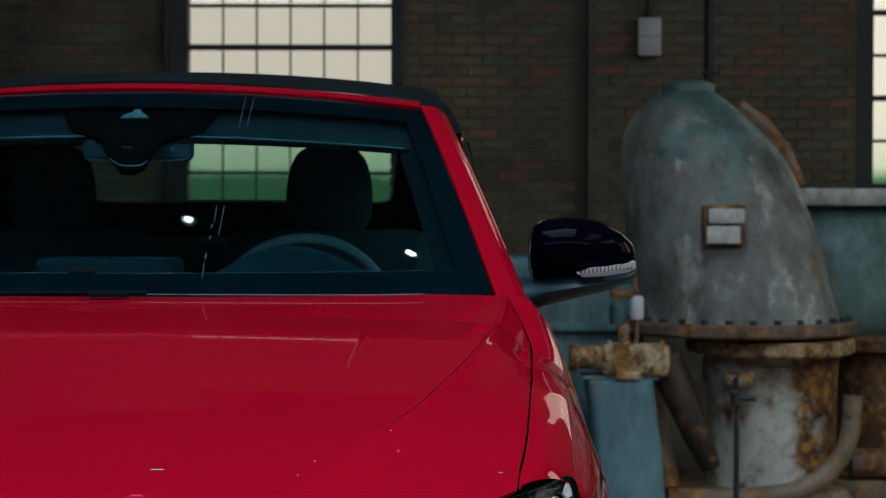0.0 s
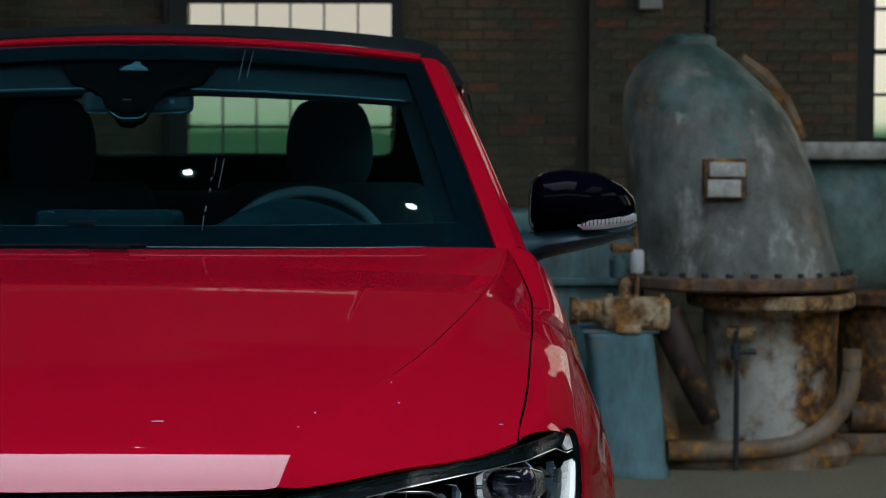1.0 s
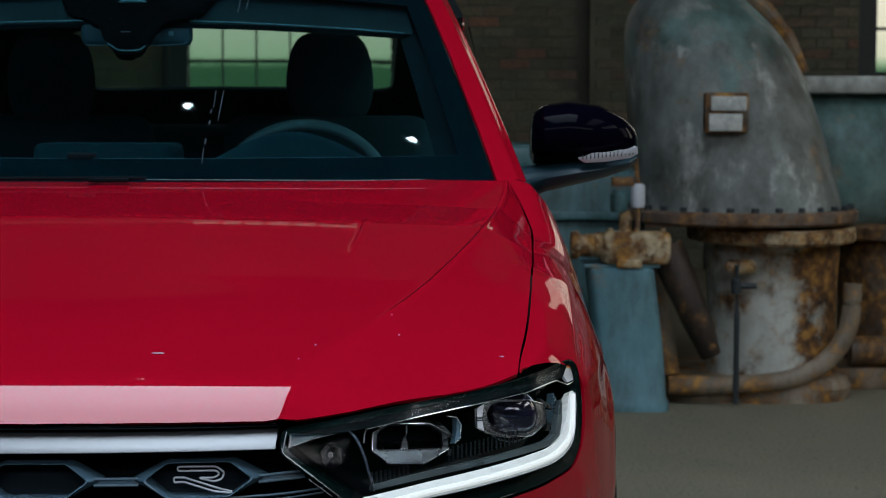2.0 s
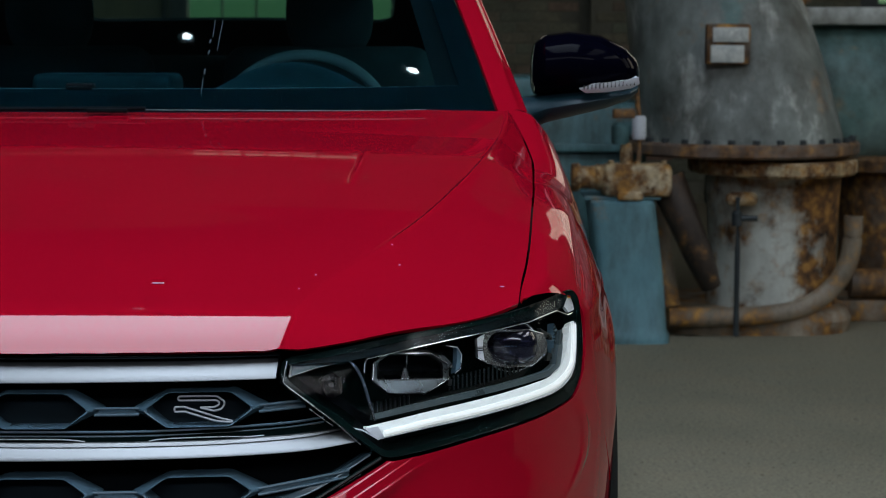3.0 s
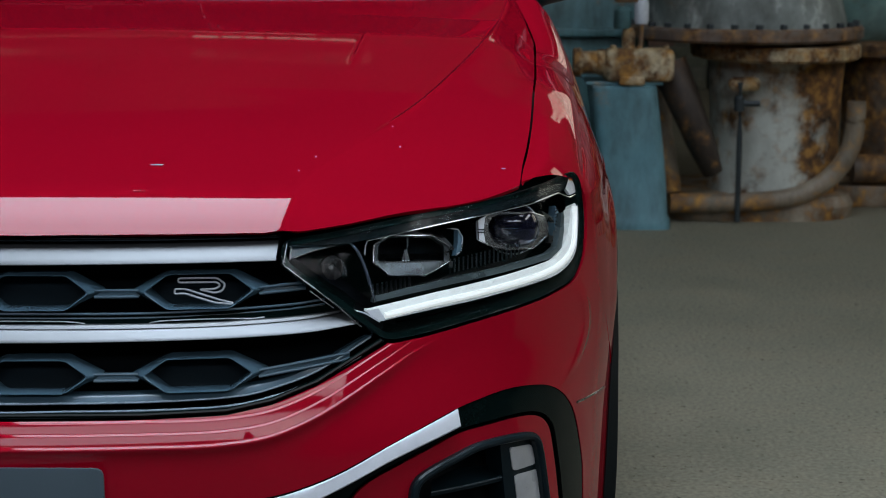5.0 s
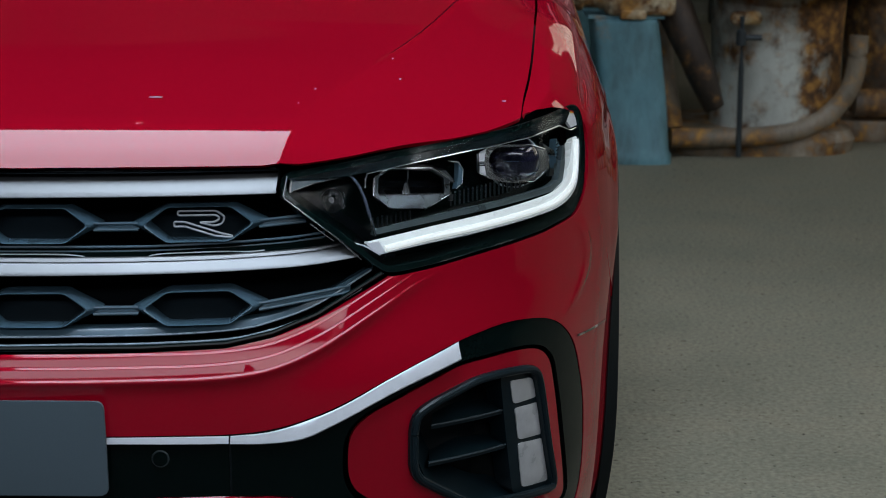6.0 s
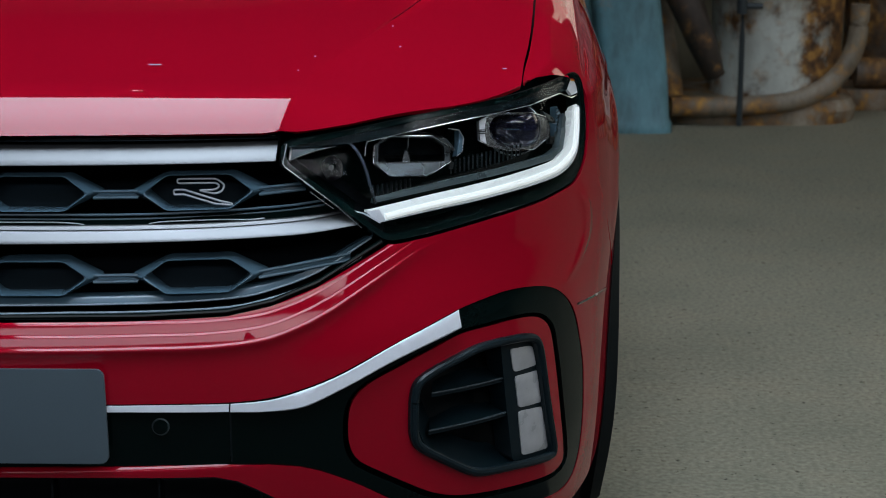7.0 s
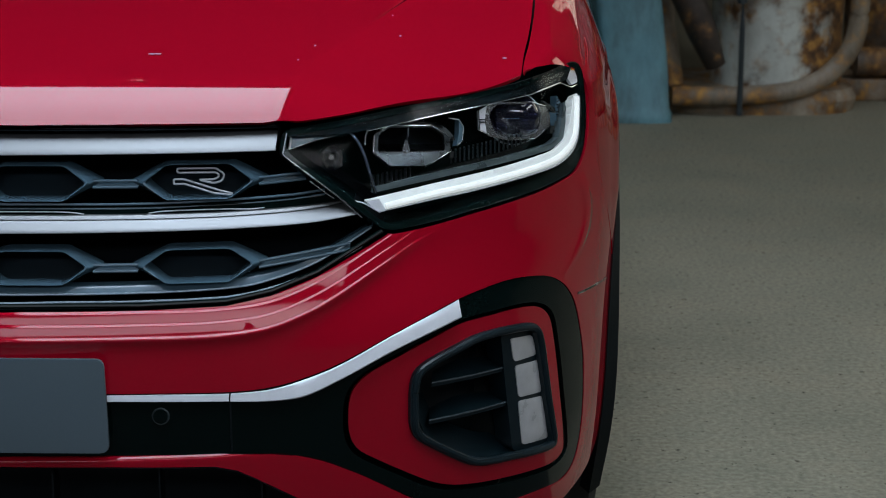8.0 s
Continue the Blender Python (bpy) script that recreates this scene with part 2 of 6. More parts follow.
LINING = surface("dark_teal_lining", (0.0014, 0.0085, 0.0105), (0.0020, 0.0105, 0.0128), (0.6, 0.75), 0, 9, 420, 0.15, 0, 0.0008, None, 0.16, 0.1)
WHEEL_TEAL = surface("teal_grey_leather", (0.055, 0.115, 0.13), (0.075, 0.145, 0.16), (0.5, 0.65), 0, 9, 300, 0.15, 0, 0.0008, None, 0.16, 0.15)
DASH_EDGE = surface("teal_black_edge", (0.020, 0.036, 0.044), (0.028, 0.046, 0.055), (0.45, 0.6), 0, 9, 300, 0.0, 0, 0.0008, None, 0.1, 0.3)
RUBBER = surface("tyre_rubber", (0.012, 0.012, 0.012), (0.022, 0.021, 0.02), (0.75, 0.9), 0, 12, 300, 0.3)
PLATE = surface("blank_plate", (0.070, 0.098, 0.114), (0.080, 0.111, 0.128), (0.5, 0.6), 0, 3, 500, 0.0, 0, 0.001, None, 0.03)
APRON_DARK = surface("dark_apron_floor", (0.022, 0.022, 0.020), (0.038, 0.037, 0.034), (0.6, 0.8), 0, 1.5, 120, 0.3)
REFLECTOR = surface("lamp_lens_grey", (0.45, 0.46, 0.46), (0.56, 0.57, 0.57), (0.25, 0.35), 0, 30, 700, 0.0, 0.6, 0.0006, None, 0.03)
CLEAR = glass_material("clear_lamp_cover", (0.97, 0.98, 0.98), 0.0, 1.12)
SCREEN = glass_material("windscreen_glass", (0.54, 0.90, 0.95))
GREEN_GLASS = glass_material("tinted_rear_glass", (0.97, 0.94, 0.78))
PANE = glass_material("old_window_glass", (0.9, 0.93, 0.9), 0.02)
BULB = lit("lamp_bulb", (0.9, 0.97, 1.0), 26.0)
DRL = lit("daytime_light", (0.88, 0.97, 0.97), 0.26)
CORE = lit("light_band_core", (0.94, 1.0, 0.98), 0.55)
LENS = surface("violet_lens_coating", (0.004, 0.005, 0.012), (0.008, 0.008, 0.02), (0.04, 0.08), 0, 30, 700, 0.0, 1.0, 0.0006, None, 0.05)
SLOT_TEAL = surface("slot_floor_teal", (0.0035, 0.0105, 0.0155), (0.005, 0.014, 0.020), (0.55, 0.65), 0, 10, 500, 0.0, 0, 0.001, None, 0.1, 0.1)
HOOD_TEAL = surface("teal_black_cover", (0.0022, 0.0125, 0.0165), (0.0035, 0.017, 0.022), (0.75, 0.85), 0, 9, 420, 0.15, 0, 0.0008, None, 0.16, 0.02)
MODULE_GREY = surface("module_grey_metal", (0.075, 0.088, 0.095), (0.10, 0.115, 0.122), (0.25, 0.32), 1.0, 20, 500, 0.0, 0, 0.001, None, 0.03)
VENT_TEAL = surface("teal_black_vent", (0.0045, 0.0125, 0.0165), (0.0065, 0.016, 0.021), (0.3, 0.4), 0, 10, 700, 0.05, 0, 0.0006, None, 0.1, 0.35)
EDGE = surface("pale_grille_edge", (0.22, 0.29, 0.34), (0.27, 0.34, 0.39), (0.25, 0.35), 0.2, 20, 500, 0.0, 0, 0.001, None, 0.03)
SHELF_GREY = surface("grey_lamp_shelf", (0.055, 0.075, 0.08), (0.075, 0.098, 0.102), (0.25, 0.35), 0.3, 30, 600, 0.0, 0, 0.001, None, 0.05)
BROW_BLACK = surface("brow_black", (0.003, 0.008, 0.010), (0.005, 0.011, 0.013), (0.12, 0.2), 0, 10, 300, 0.0, 0, 0.002, None, 0.1, 0.3)
BLADE = surface("blue_grey_blade", (0.10, 0.13, 0.18), (0.14, 0.17, 0.22), (0.15, 0.22), 0.8, 20, 500, 0.0)
AMBER = surface("amber_glint", (0.75, 0.30, 0.02), (0.85, 0.38, 0.03), (0.2, 0.3), 0, 20, 500, 0.0)
FRIT = surface("black_glass_edge", (0.0006, 0.0050, 0.0075), (0.0009, 0.0065, 0.0095), (0.7, 0.8), 0, 4, 200, 0.0, 0.0, 0.002, None, 0.1, 0.01)
MIRROR_SHELL = surface("teal_black_shell", (0.009, 0.030, 0.042), (0.013, 0.040, 0.053), (0.35, 0.5), 0, 9, 420, 0.1, 0, 0.0008, None, 0.1, 0.3)
CONCRETE = concrete_material()
BRICK = brick_material()
MORTAR = surface("mortar", (0.105, 0.107, 0.082), (0.16, 0.158, 0.122), (0.9, 0.95), 0, 2, 60, 0.5, 0, 0.004)
SOOT = surface("sooty_ceiling_boards", (0.014, 0.016, 0.017), (0.030, 0.032, 0.032), (0.8, 0.95), 0, 1.5, 40, 0.3, 0, 0.004)
PLASTER = surface("grimy_plaster", (0.06, 0.055, 0.048), (0.11, 0.10, 0.088), (0.85, 0.95), 0, 1.2, 40, 0.3, 0, 0.004)
STEEL = surface("dark_painted_steel", (0.02, 0.028, 0.03), (0.035, 0.045, 0.047), (0.45, 0.65), 0, 5, 90, 0.25)
WHITE_METAL = surface("white_enamel", (0.5, 0.53, 0.56), (0.62, 0.65, 0.68), (0.4, 0.55), 0, 6, 120, 0.1)
SIGHT_PALE = surface("weathered_white_enamel", (0.42, 0.45, 0.42), (0.62, 0.64, 0.58), (0.5, 0.65), 0, 22, 120, 0.2, 0, 0.002, None, 0.2)
CASING = rusty("grey_green_casing", (0.034, 0.105, 0.098), (0.185, 0.28, 0.255), 0.13, 3.0, ((0.150, 0.158, 0.140), (0.25, 0.265, 0.24), (0.64, 0.66, 0.61)), 0.8)
DRUM = rusty("pale_drum_paint", (0.52, 0.54, 0.47), (0.68, 0.70, 0.62), 0.40, 4.6, None, 0.6, (1.93, 2.14, 0.27), 0.4)
VESSEL = rusty("sea_green_vessel_paint", (0.062, 0.16, 0.15), (0.22, 0.335, 0.305), 0.16, 3.4, None, 0.7)
DUSTY = rusty("pale_dusty_paint", (0.52, 0.55, 0.50), (0.72, 0.74, 0.68), 0.26, 3.2, None, 0.6)
OCHRE = rusty("ochre_rusted_iron", (0.60, 0.42, 0.18), (0.80, 0.70, 0.50), 0.56, 13.0, None, 0.8)
TAN = rusty("brown_stained_iron", (0.20, 0.155, 0.10), (0.38, 0.32, 0.24), 0.46, 5.0)
DARK_RUST = rusty("dark_brown_rust", (0.020, 0.014, 0.010), (0.055, 0.036, 0.024), 0.20, 7.0)
FLANGE = rusty("brown_flange_iron", (0.11, 0.080, 0.064), (0.22, 0.17, 0.135), 0.42, 6.0)
RUSTY = rusty("rusted_iron", (0.09, 0.065, 0.048), (0.22, 0.17, 0.12), 0.58, 7.0)
BLUE = rusty("blue_machine_paint", (0.085, 0.215, 0.25), (0.15, 0.30, 0.335), 0.12, 4.0)
TEAL = rusty("teal_machine_paint", (0.075, 0.185, 0.195), (0.13, 0.265, 0.275), 0.15, 4.0)
SKY_GLOW = glow("pale_sky_over_hedge", [(0.0, (0.02, 0.05, 0.03)), (0.50, (0.05, 0.12, 0.06)), (0.535, (0.26, 0.36, 0.22)), (0.565, (0.56, 0.57, 0.42)), (0.68, (0.66, 0.63, 0.49)), (1.0, (0.74, 0.67, 0.57))], 0.0, 4.5, 1.0)


# ---------------------------------------------------------------- building helpers
def true_normals(me):
    """Shade the outer faces by the normals of the surface that they follow, kept in the attribute skin."""
    kept = [Vector(d.vector) for d in me.attributes["skin"].data]
    normals = [Vector(c.vector) for c in me.corner_normals]
    for p in me.polygons:
        own = [kept[v] for v in p.vertices]
        if all(n.length > 0.5 and n.dot(p.normal) > 0.2 for n in own):
            for i, n in zip(p.loop_indices, own):
                normals[i] = n.normalized()
    me.attributes.remove(me.attributes["skin"])
    me.normals_split_custom_set(normals)


def part(name, bm, material, parent=None, label="", sharp=35, smooth=True):
    me = bpy.data.meshes.new(name)
    bmesh.ops.recalc_face_normals(bm, faces=bm.faces[:]) if smooth == "recalc" else None
    bm.to_mesh(me)
    bm.free()
    me.materials.append(material)
    me.polygons.foreach_set("use_smooth", [bool(smooth)] * len(me.polygons))
    if smooth:
        me.set_sharp_from_angle(angle=radians(sharp))
    if "skin" in me.attributes:
        true_normals(me)
    ob = new(name, me)
    ob.parent = parent
    if label:
        tagged(ob, label)
    return ob


def thing(name, label, category, at=(0, 0, 0), group="", kind=""):
    return tagged_at(new(name), at, label, category, group, kind)


def tagged_at(ob, at, label, category, group="", kind=""):
    ob.location = at
    return tagged(ob, label, category, group, kind)


def from_lists(verts, faces):
    bm = bmesh.new()
    vs = [bm.verts.new(v) for v in verts]
    for f in faces:
        if len(set(f)) == len(f):
            try:
                bm.faces.new([vs[i] for i in f])
            except ValueError:
                pass
    return bm


def joined(*bms):
    out = bmesh.new()
    for b in bms:
        me = bpy.data.meshes.new("tmp")
        b.to_mesh(me)
        b.free()
        out.from_mesh(me)
        bpy.data.meshes.remove(me)
    return out


def moved(bm, m):
    bmesh.ops.transform(bm, matrix=m, verts=bm.verts)
    return bm


def flipped(bm):
    """The mirror image across the car's middle."""
    b = bm.copy()
    skin = b.verts.layers.float_vector.get("skin")
    for v in b.verts:
        v.co.x = -v.co.x
        if skin:
            v[skin] = Vector((-v[skin].x, v[skin].y, v[skin].z))
    bmesh.ops.reverse_faces(b, faces=b.faces[:])
    return b


def box(x0, x1, y0, y1, z0, z1, bevel=0.0, seg=2):
    bm = bmesh.new()
    bmesh.ops.create_cube(bm, size=1.0)
    for v in bm.verts:
        v.co = Vector(((x0 + x1) / 2 + v.co.x * (x1 - x0), (y0 + y1) / 2 + v.co.y * (y1 - y0), (z0 + z1) / 2 + v.co.z * (z1 - z0)))
    if bevel:
        bmesh.ops.bevel(bm, geom=bm.edges[:], offset=bevel, segments=seg, affect="EDGES", profile=0.5)
    return bm


def lathe(profile, n=48, close=True):
    """A body turned round z from (radius, height) pairs, bottom first."""
    verts, faces, k = [], [], len(profile)
    for i in range(n):
        a = 2 * math.pi * i / n
        verts += [(r * math.cos(a), r * math.sin(a), z) for r, z in profile]
    for i in range(n):
        j = (i + 1) % n
        for q in range(k - 1):
            faces.append((i * k + q, j * k + q, j * k + q + 1, i * k + q + 1))
    if close:
        faces.append(tuple(i * k for i in reversed(range(n))))
        faces.append(tuple(i * k + k - 1 for i in range(n)))
    return from_lists(verts, faces)


def loft(rings, cap=True):
    """A skin over rings of equal length, each a closed loop."""
    n = len(rings[0])
    verts = [p for r in rings for p in r]
    faces = [(i * n + q, i * n + (q + 1) % n, (i + 1) * n + (q + 1) % n, (i + 1) * n + q) for i in range(len(rings) - 1) for q in range(n)]
    if cap:
        faces += [tuple(reversed(range(n))), tuple((len(rings) - 1) * n + q for q in range(n))]
    return from_lists(verts, faces)


def tube(path, radius, n=10, flat=1.0):
    """A round bar along a path."""
    pts = [Vector(p) for p in path]
    rings = []
    for i, p in enumerate(pts):
        d = (pts[min(i + 1, len(pts) - 1)] - pts[max(i - 1, 0)]).normalized()
        side = d.cross(Vector((0, 0, 1)))
        if side.length < 0.05:
            side = d.cross(Vector((0, 1, 0)))
        side.normalize()
        up = side.cross(d)
        r = radius[i] if isinstance(radius, (list, tuple)) else radius
        rings.append([p + side * r * math.cos(2 * math.pi * k / n) + up * r * flat * math.sin(2 * math.pi * k / n) for k in range(n)])
    return loft(rings)


def sheet(f, us, vs, thick=0.0, inward=None):
    """A sheet f(u, v) over a grid; with a thickness it becomes a closed shell towards inward."""
    nu, nv = len(us), len(vs)
    top = [Vector(f(u, v)) for u in us for v in vs]
    quads = [(i * nv + j, (i + 1) * nv + j, (i + 1) * nv + j + 1, i * nv + j + 1) for i in range(nu - 1) for j in range(nv - 1)]
    rim = [j for j in range(nv)] + [i * nv + nv - 1 for i in range(1, nu)] + [(nu - 1) * nv + j for j in reversed(range(nv - 1))] + [i * nv for i in reversed(range(1, nu - 1))]
    return shell(top, quads, rim, thick, inward)


def shell(top, faces, rim, thick, inward=None):
    normals = [Vector() for _ in top]
    for f in faces:
        n = (top[f[1]] - top[f[0]]).cross(top[f[2]] - top[f[0]])
        for i in f:
            normals[i] += n
    if inward is not None:
        mean = sum(normals, Vector())
        if mean.dot(Vector(inward)) > 0:
            faces = [tuple(reversed(f)) for f in faces]
            normals = [-n for n in normals]
    if not thick:
        return from_lists(top, faces)
    n0 = len(top)
    normals = [n.normalized() for n in normals]
    low = [p - n * thick for p, n in zip(top, normals)]
    faces = list(faces) + [tuple(i + n0 for i in reversed(f)) for f in faces]
    loops = rim if rim and isinstance(rim[0], (list, tuple)) else [rim]
    for loop in loops:
        for a, b in zip(loop, loop[1:] + loop[:1]):
            faces.append((a, b, b + n0, a + n0))
    bm = from_lists(top + low, faces)
    bmesh.ops.recalc_face_normals(bm, faces=bm.faces[:])
    return bm


def rounded(poly, r, k=5):
    """A polygon with its corners rounded to r or to half its sides."""
    out, n = [], len(poly)
    for i in range(n):
        p, a, b = Vector(poly[i]), Vector(poly[i - 1]), Vector(poly[(i + 1) % n])
        ra, rb = min(r, 0.5 * (a - p).length), min(r, 0.5 * (b - p).length)
        s, e = p + (a - p).normalized() * ra, p + (b - p).normalized() * rb
        for q in range(k + 1):
            t = q / k
            out.append(tuple(s * (1 - t) ** 2 + p * 2 * t * (1 - t) + e * t * t))
    return [p for i, p in enumerate(out) if (Vector(p) - Vector(out[i - 1])).length > 1e-5]


def inset(poly, d):
    """The polygon drawn in by d (counter-clockwise or clockwise alike)."""
    area = sum(a[0] * b[1] - b[0] * a[1] for a, b in zip(poly, poly[1:] + poly[:1]))
    s = 1 if area > 0 else -1
    out, n = [], len(poly)
    for i in range(n):
        a, p, b = Vector(poly[i - 1]), Vector(poly[i]), Vector(poly[(i + 1) % n])
        n1, n2 = Vector((-(p - a).y, (p - a).x)).normalized(), Vector((-(b - p).y, (b - p).x)).normalized()
        m = n1 + n2
        m = m.normalized() / max(0.45, math.sqrt(max(0.0, (1 + n1.dot(n2)) / 2))) if m.length > 1e-6 else n1
        out.append(tuple(p + m * d * s))
    return out


def inside(poly, pts):
    px, py = pts[:, 0], pts[:, 1]
    hit = np.zeros(len(pts), bool)
    for (x1, y1), (x2, y2) in zip(poly, poly[1:] + poly[:1]):
        cross = ((y1 > py) != (y2 > py)) & (px < (x2 - x1) * (py - y1) / ((y2 - y1) or 1e-12) + x1)
        hit ^= cross
    return hit


def dense(poly, step):
    out = []
    for a, b in zip(poly, poly[1:] + poly[:1]):
        a, b = Vector(a), Vector(b)
        k = max(1, math.ceil((b - a).length / step))
        out += [tuple(a + (b - a) * i / k) for i in range(k)]
    return out


def panel(outline, surf, step, thick, inward, holes=(), roll=0.0015, lines=(), skin=0.0):
    """A panel of the surface surf(u, v) inside an outline with holes, of a thickness, its rim rolled in a little; lines: creases to follow;
    skin: the span over which the surface's own normals are taken for its shading."""
    loops = [dense(list(p), step) for p in (outline, *holes)]
    pts = [p for l in loops for p in l]
    edges, rims, k = [], [], 0
    for l in loops:
        idx = list(range(k, k + len(l)))
        edges += list(zip(idx, idx[1:] + idx[:1]))
        rims.append(idx)
        k += len(l)
    for l in lines:
        run = [p for a, c in zip(l, l[1:]) for p in dense([a, c], step)[:max(1, math.ceil((Vector(c) - Vector(a)).length / step))]] + [l[-1]]
        good = inside(loops[0], np.array(run))
        for h in loops[1:]:
            good &= ~inside(h, np.array(run))
        idx = [None] * len(run)
        for i, p in enumerate(run):
            if good[i]:
                idx[i] = len(pts)
                pts.append(tuple(p))
        edges += [(i, j) for i, j in zip(idx, idx[1:]) if i is not None and j is not None]
    b = np.array(pts)
    gx, gy = np.arange(b[:, 0].min(), b[:, 0].max(), step), np.arange(b[:, 1].min(), b[:, 1].max(), step * 0.9)
    grid = np.array([(x + (0.5 * step if j % 2 else 0), y) for j, y in enumerate(gy) for x in gx])
    ok = inside(loops[0], grid)
    for h in loops[1:]:
        ok &= ~inside(h, grid)
    grid = grid[ok]
    if len(grid):
        near = np.array([np.min(np.hypot(b[:, 0] - x, b[:, 1] - y)) for x, y in grid])
        grid = grid[near > 0.5 * step]
    co = [Vector(p) for p in pts] + [Vector((float(x), float(y))) for x, y in grid]
    vo, _, fo, ov, *_ = delaunay_2d_cdt(co, edges, [], 0, 1e-6)
    cen = np.array([[sum(vo[i][q] for i in f) / len(f) for q in (0, 1)] for f in fo])
    ok = inside(loops[0], cen)
    for h in loops[1:]:
        ok &= ~inside(h, cen)
    back = {}
    for i, o in enumerate(ov):
        for q in o:
            back[q] = i
    top = [Vector(surf(v[0], v[1])) for v in vo]
    faces = [tuple(f) for f, good in zip(fo, ok) if good]
    rims = [[back[i] for i in r] for r in rims]
    rims = [[q for i, q in enumerate(r) if q != r[i - 1]] for r in rims]
    if roll:
        w = Vector(inward).normalized() * roll
        for i in {q for r in rims for q in r}:
            top[i] = top[i] + w
    bm = shell(top, faces, rims, thick, inward)
    if skin:
        layer = bm.verts.layers.float_vector.new("skin")
        bm.verts.ensure_lookup_table()
        for i, v in enumerate(vo):
            du = Vector(surf(v[0] + skin, v[1])) - Vector(surf(v[0] - skin, v[1]))
            dv = Vector(surf(v[0], v[1] + skin)) - Vector(surf(v[0], v[1] - skin))
            n = du.cross(dv).normalized()
            bm.verts[i][layer] = -n if n.dot(Vector(inward)) > 0 else n
    return bm


def wall_of(outline, near, far, step=0.01):
    """The side wall of a recess: a band along an outline from the surface near to the surface far."""
    l = dense(list(outline), step)
    n = len(l)
    return from_lists([near(*p) for p in l] + [far(*p) for p in l], [(i, (i + 1) % n, n + (i + 1) % n, n + i) for i in range(n)])


def both(name, make, material, parent, label="", **kw):
    """A part and its twin on the other side of the car."""
    bm = make() if callable(make) else make
    twin = flipped(bm)
    return part(name, bm, material, parent, label, **kw), part(name, twin, material, parent, label, **kw)


def lerp_list(table):
    xs, ys = [a for a, _ in table], [b for _, b in table]

    def f(v):
        return float(np.interp(v, xs, ys))
    return f


def smooth_list(table):
    """A smooth curve through a few points (monotone where they are)."""
    xs, ys = np.array([a for a, _ in table], float), np.array([b for _, b in table], float)
    d = np.diff(ys) / np.diff(xs)
    m = np.concatenate(([d[0]], (d[1:] + d[:-1]) / 2, [d[-1]]))

    def f(v):
        v = min(max(v, xs[0]), xs[-1])
        i = min(int(np.searchsorted(xs, v, "right")) - 1, len(xs) - 2)
        h = xs[i + 1] - xs[i]
        t = (v - xs[i]) / h
        return float(ys[i] * (1 + 2 * t) * (1 - t) ** 2 + m[i] * h * t * (1 - t) ** 2 + ys[i + 1] * t * t * (3 - 2 * t) + m[i + 1] * h * t * t * (t - 1))
    return f


# ---------------------------------------------------------------- the hall
WEST, EAST, SOUTH, NORTH, CEIL = -9.0, 9.0, -10.0, 11.0, 7.0


def structure(name, bm, material, label, category, smooth=False):
    ob = part(name, bm, material, None, label, smooth=smooth)
    return tagged(ob, label, category, "", "structure")


# unseen dark slab, added so the bumper mirrors a darker floor
structure("unseen_apron", box(WEST - 0.3, EAST + 0.3, SOUTH - 0.3, 0.6, -0.25, 0.0), APRON_DARK, "unseen dark floor slab added to darken the bumper's reflections", "floor")
structure("floor", box(WEST - 0.3, EAST + 0.3, 0.602, NORTH + 0.3, -0.25, 0.0), CONCRETE, "worn grey concrete floor of an old machine hall", "floor")
tagged(part("ground", box(-400, 400, -400, 400, -0.6, -0.26), PLASTER, None, "bare ground outside the hall", smooth=False), "", "ground", "", "structure")


def wall_with_openings(name, along, a0, a1, at, thick, openings, material, label, top=CEIL):
    """A wall from a0 to a1 along x or y, its inner face at 'at', with openings (a, b, z0, z1) right through."""
    spans, bms = sorted(openings), []

    def piece(p, q, z0, z1):
        if q - p < 1e-6 or z1 - z0 < 1e-6:
            return
        lo, hi = min(at, at + thick), max(at, at + thick)
        bms.append(box(p, q, lo, hi, z0, z1) if along == "x" else box(lo, hi, p, q, z0, z1))
    edge = a0
    for a, b, z0, z1 in spans:
        piece(edge, a, 0.0, top)
        piece(a, b, 0.0, z0)
        piece(a, b, z1, top)
        edge = b
    piece(edge, a1, 0.0, top)
    return structure(name, joined(*bms), material, label, "wall")


# far wall: window openings, sill at 1.25 m
FAR_WINDOWS = [(-1.458, 0.212, 1.13, 4.55), (3.46, 5.13, 1.355, 5.165), (-6.4, -4.73, 1.13, 4.55)]
wall_with_openings("wall_north", "x", WEST, EAST, NORTH + 0.03, 0.35, FAR_WINDOWS, MORTAR, "old dark brick wall with worn joints", 6.285)
structure("wall_north_head", joined(box(WEST, EAST, NORTH + 0.03, NORTH + 0.38, 6.80, CEIL + 0.2), box(WEST, EAST, NORTH + 0.03, NORTH + 0.07, 6.345, 6.80), box(0.6, EAST, NORTH + 0.03, NORTH + 0.07, 6.285, 6.345),
                                    box(0.10, 0.6, NORTH + 0.03, NORTH + 0.07, 6.308, 6.345), box(WEST, -1.40, NORTH + 0.03, NORTH + 0.07, 6.310, 6.345)), MORTAR, "brick wall head with a thin clerestory slit", "wall")
# these wall openings and the east roof opening are unseen, added for the fill lamps
wall_with_openings("wall_south", "x", WEST, EAST, SOUTH, -0.35, [(-7.0, 8.4, 5.2, 6.6)], PLASTER, "grimy plastered wall with a high opening added for fill light")
SIDE_OPENINGS = [(p - 1.2, p + 1.2, 1.8, 5.0) for p in (3.8, 7.6)] + [(-5.3, 2.4, 5.2, 6.6)]
wall_with_openings("wall_east", "y", SOUTH, NORTH, EAST, 0.35, SIDE_OPENINGS, PLASTER, "grimy plastered side wall with openings added for fill light")
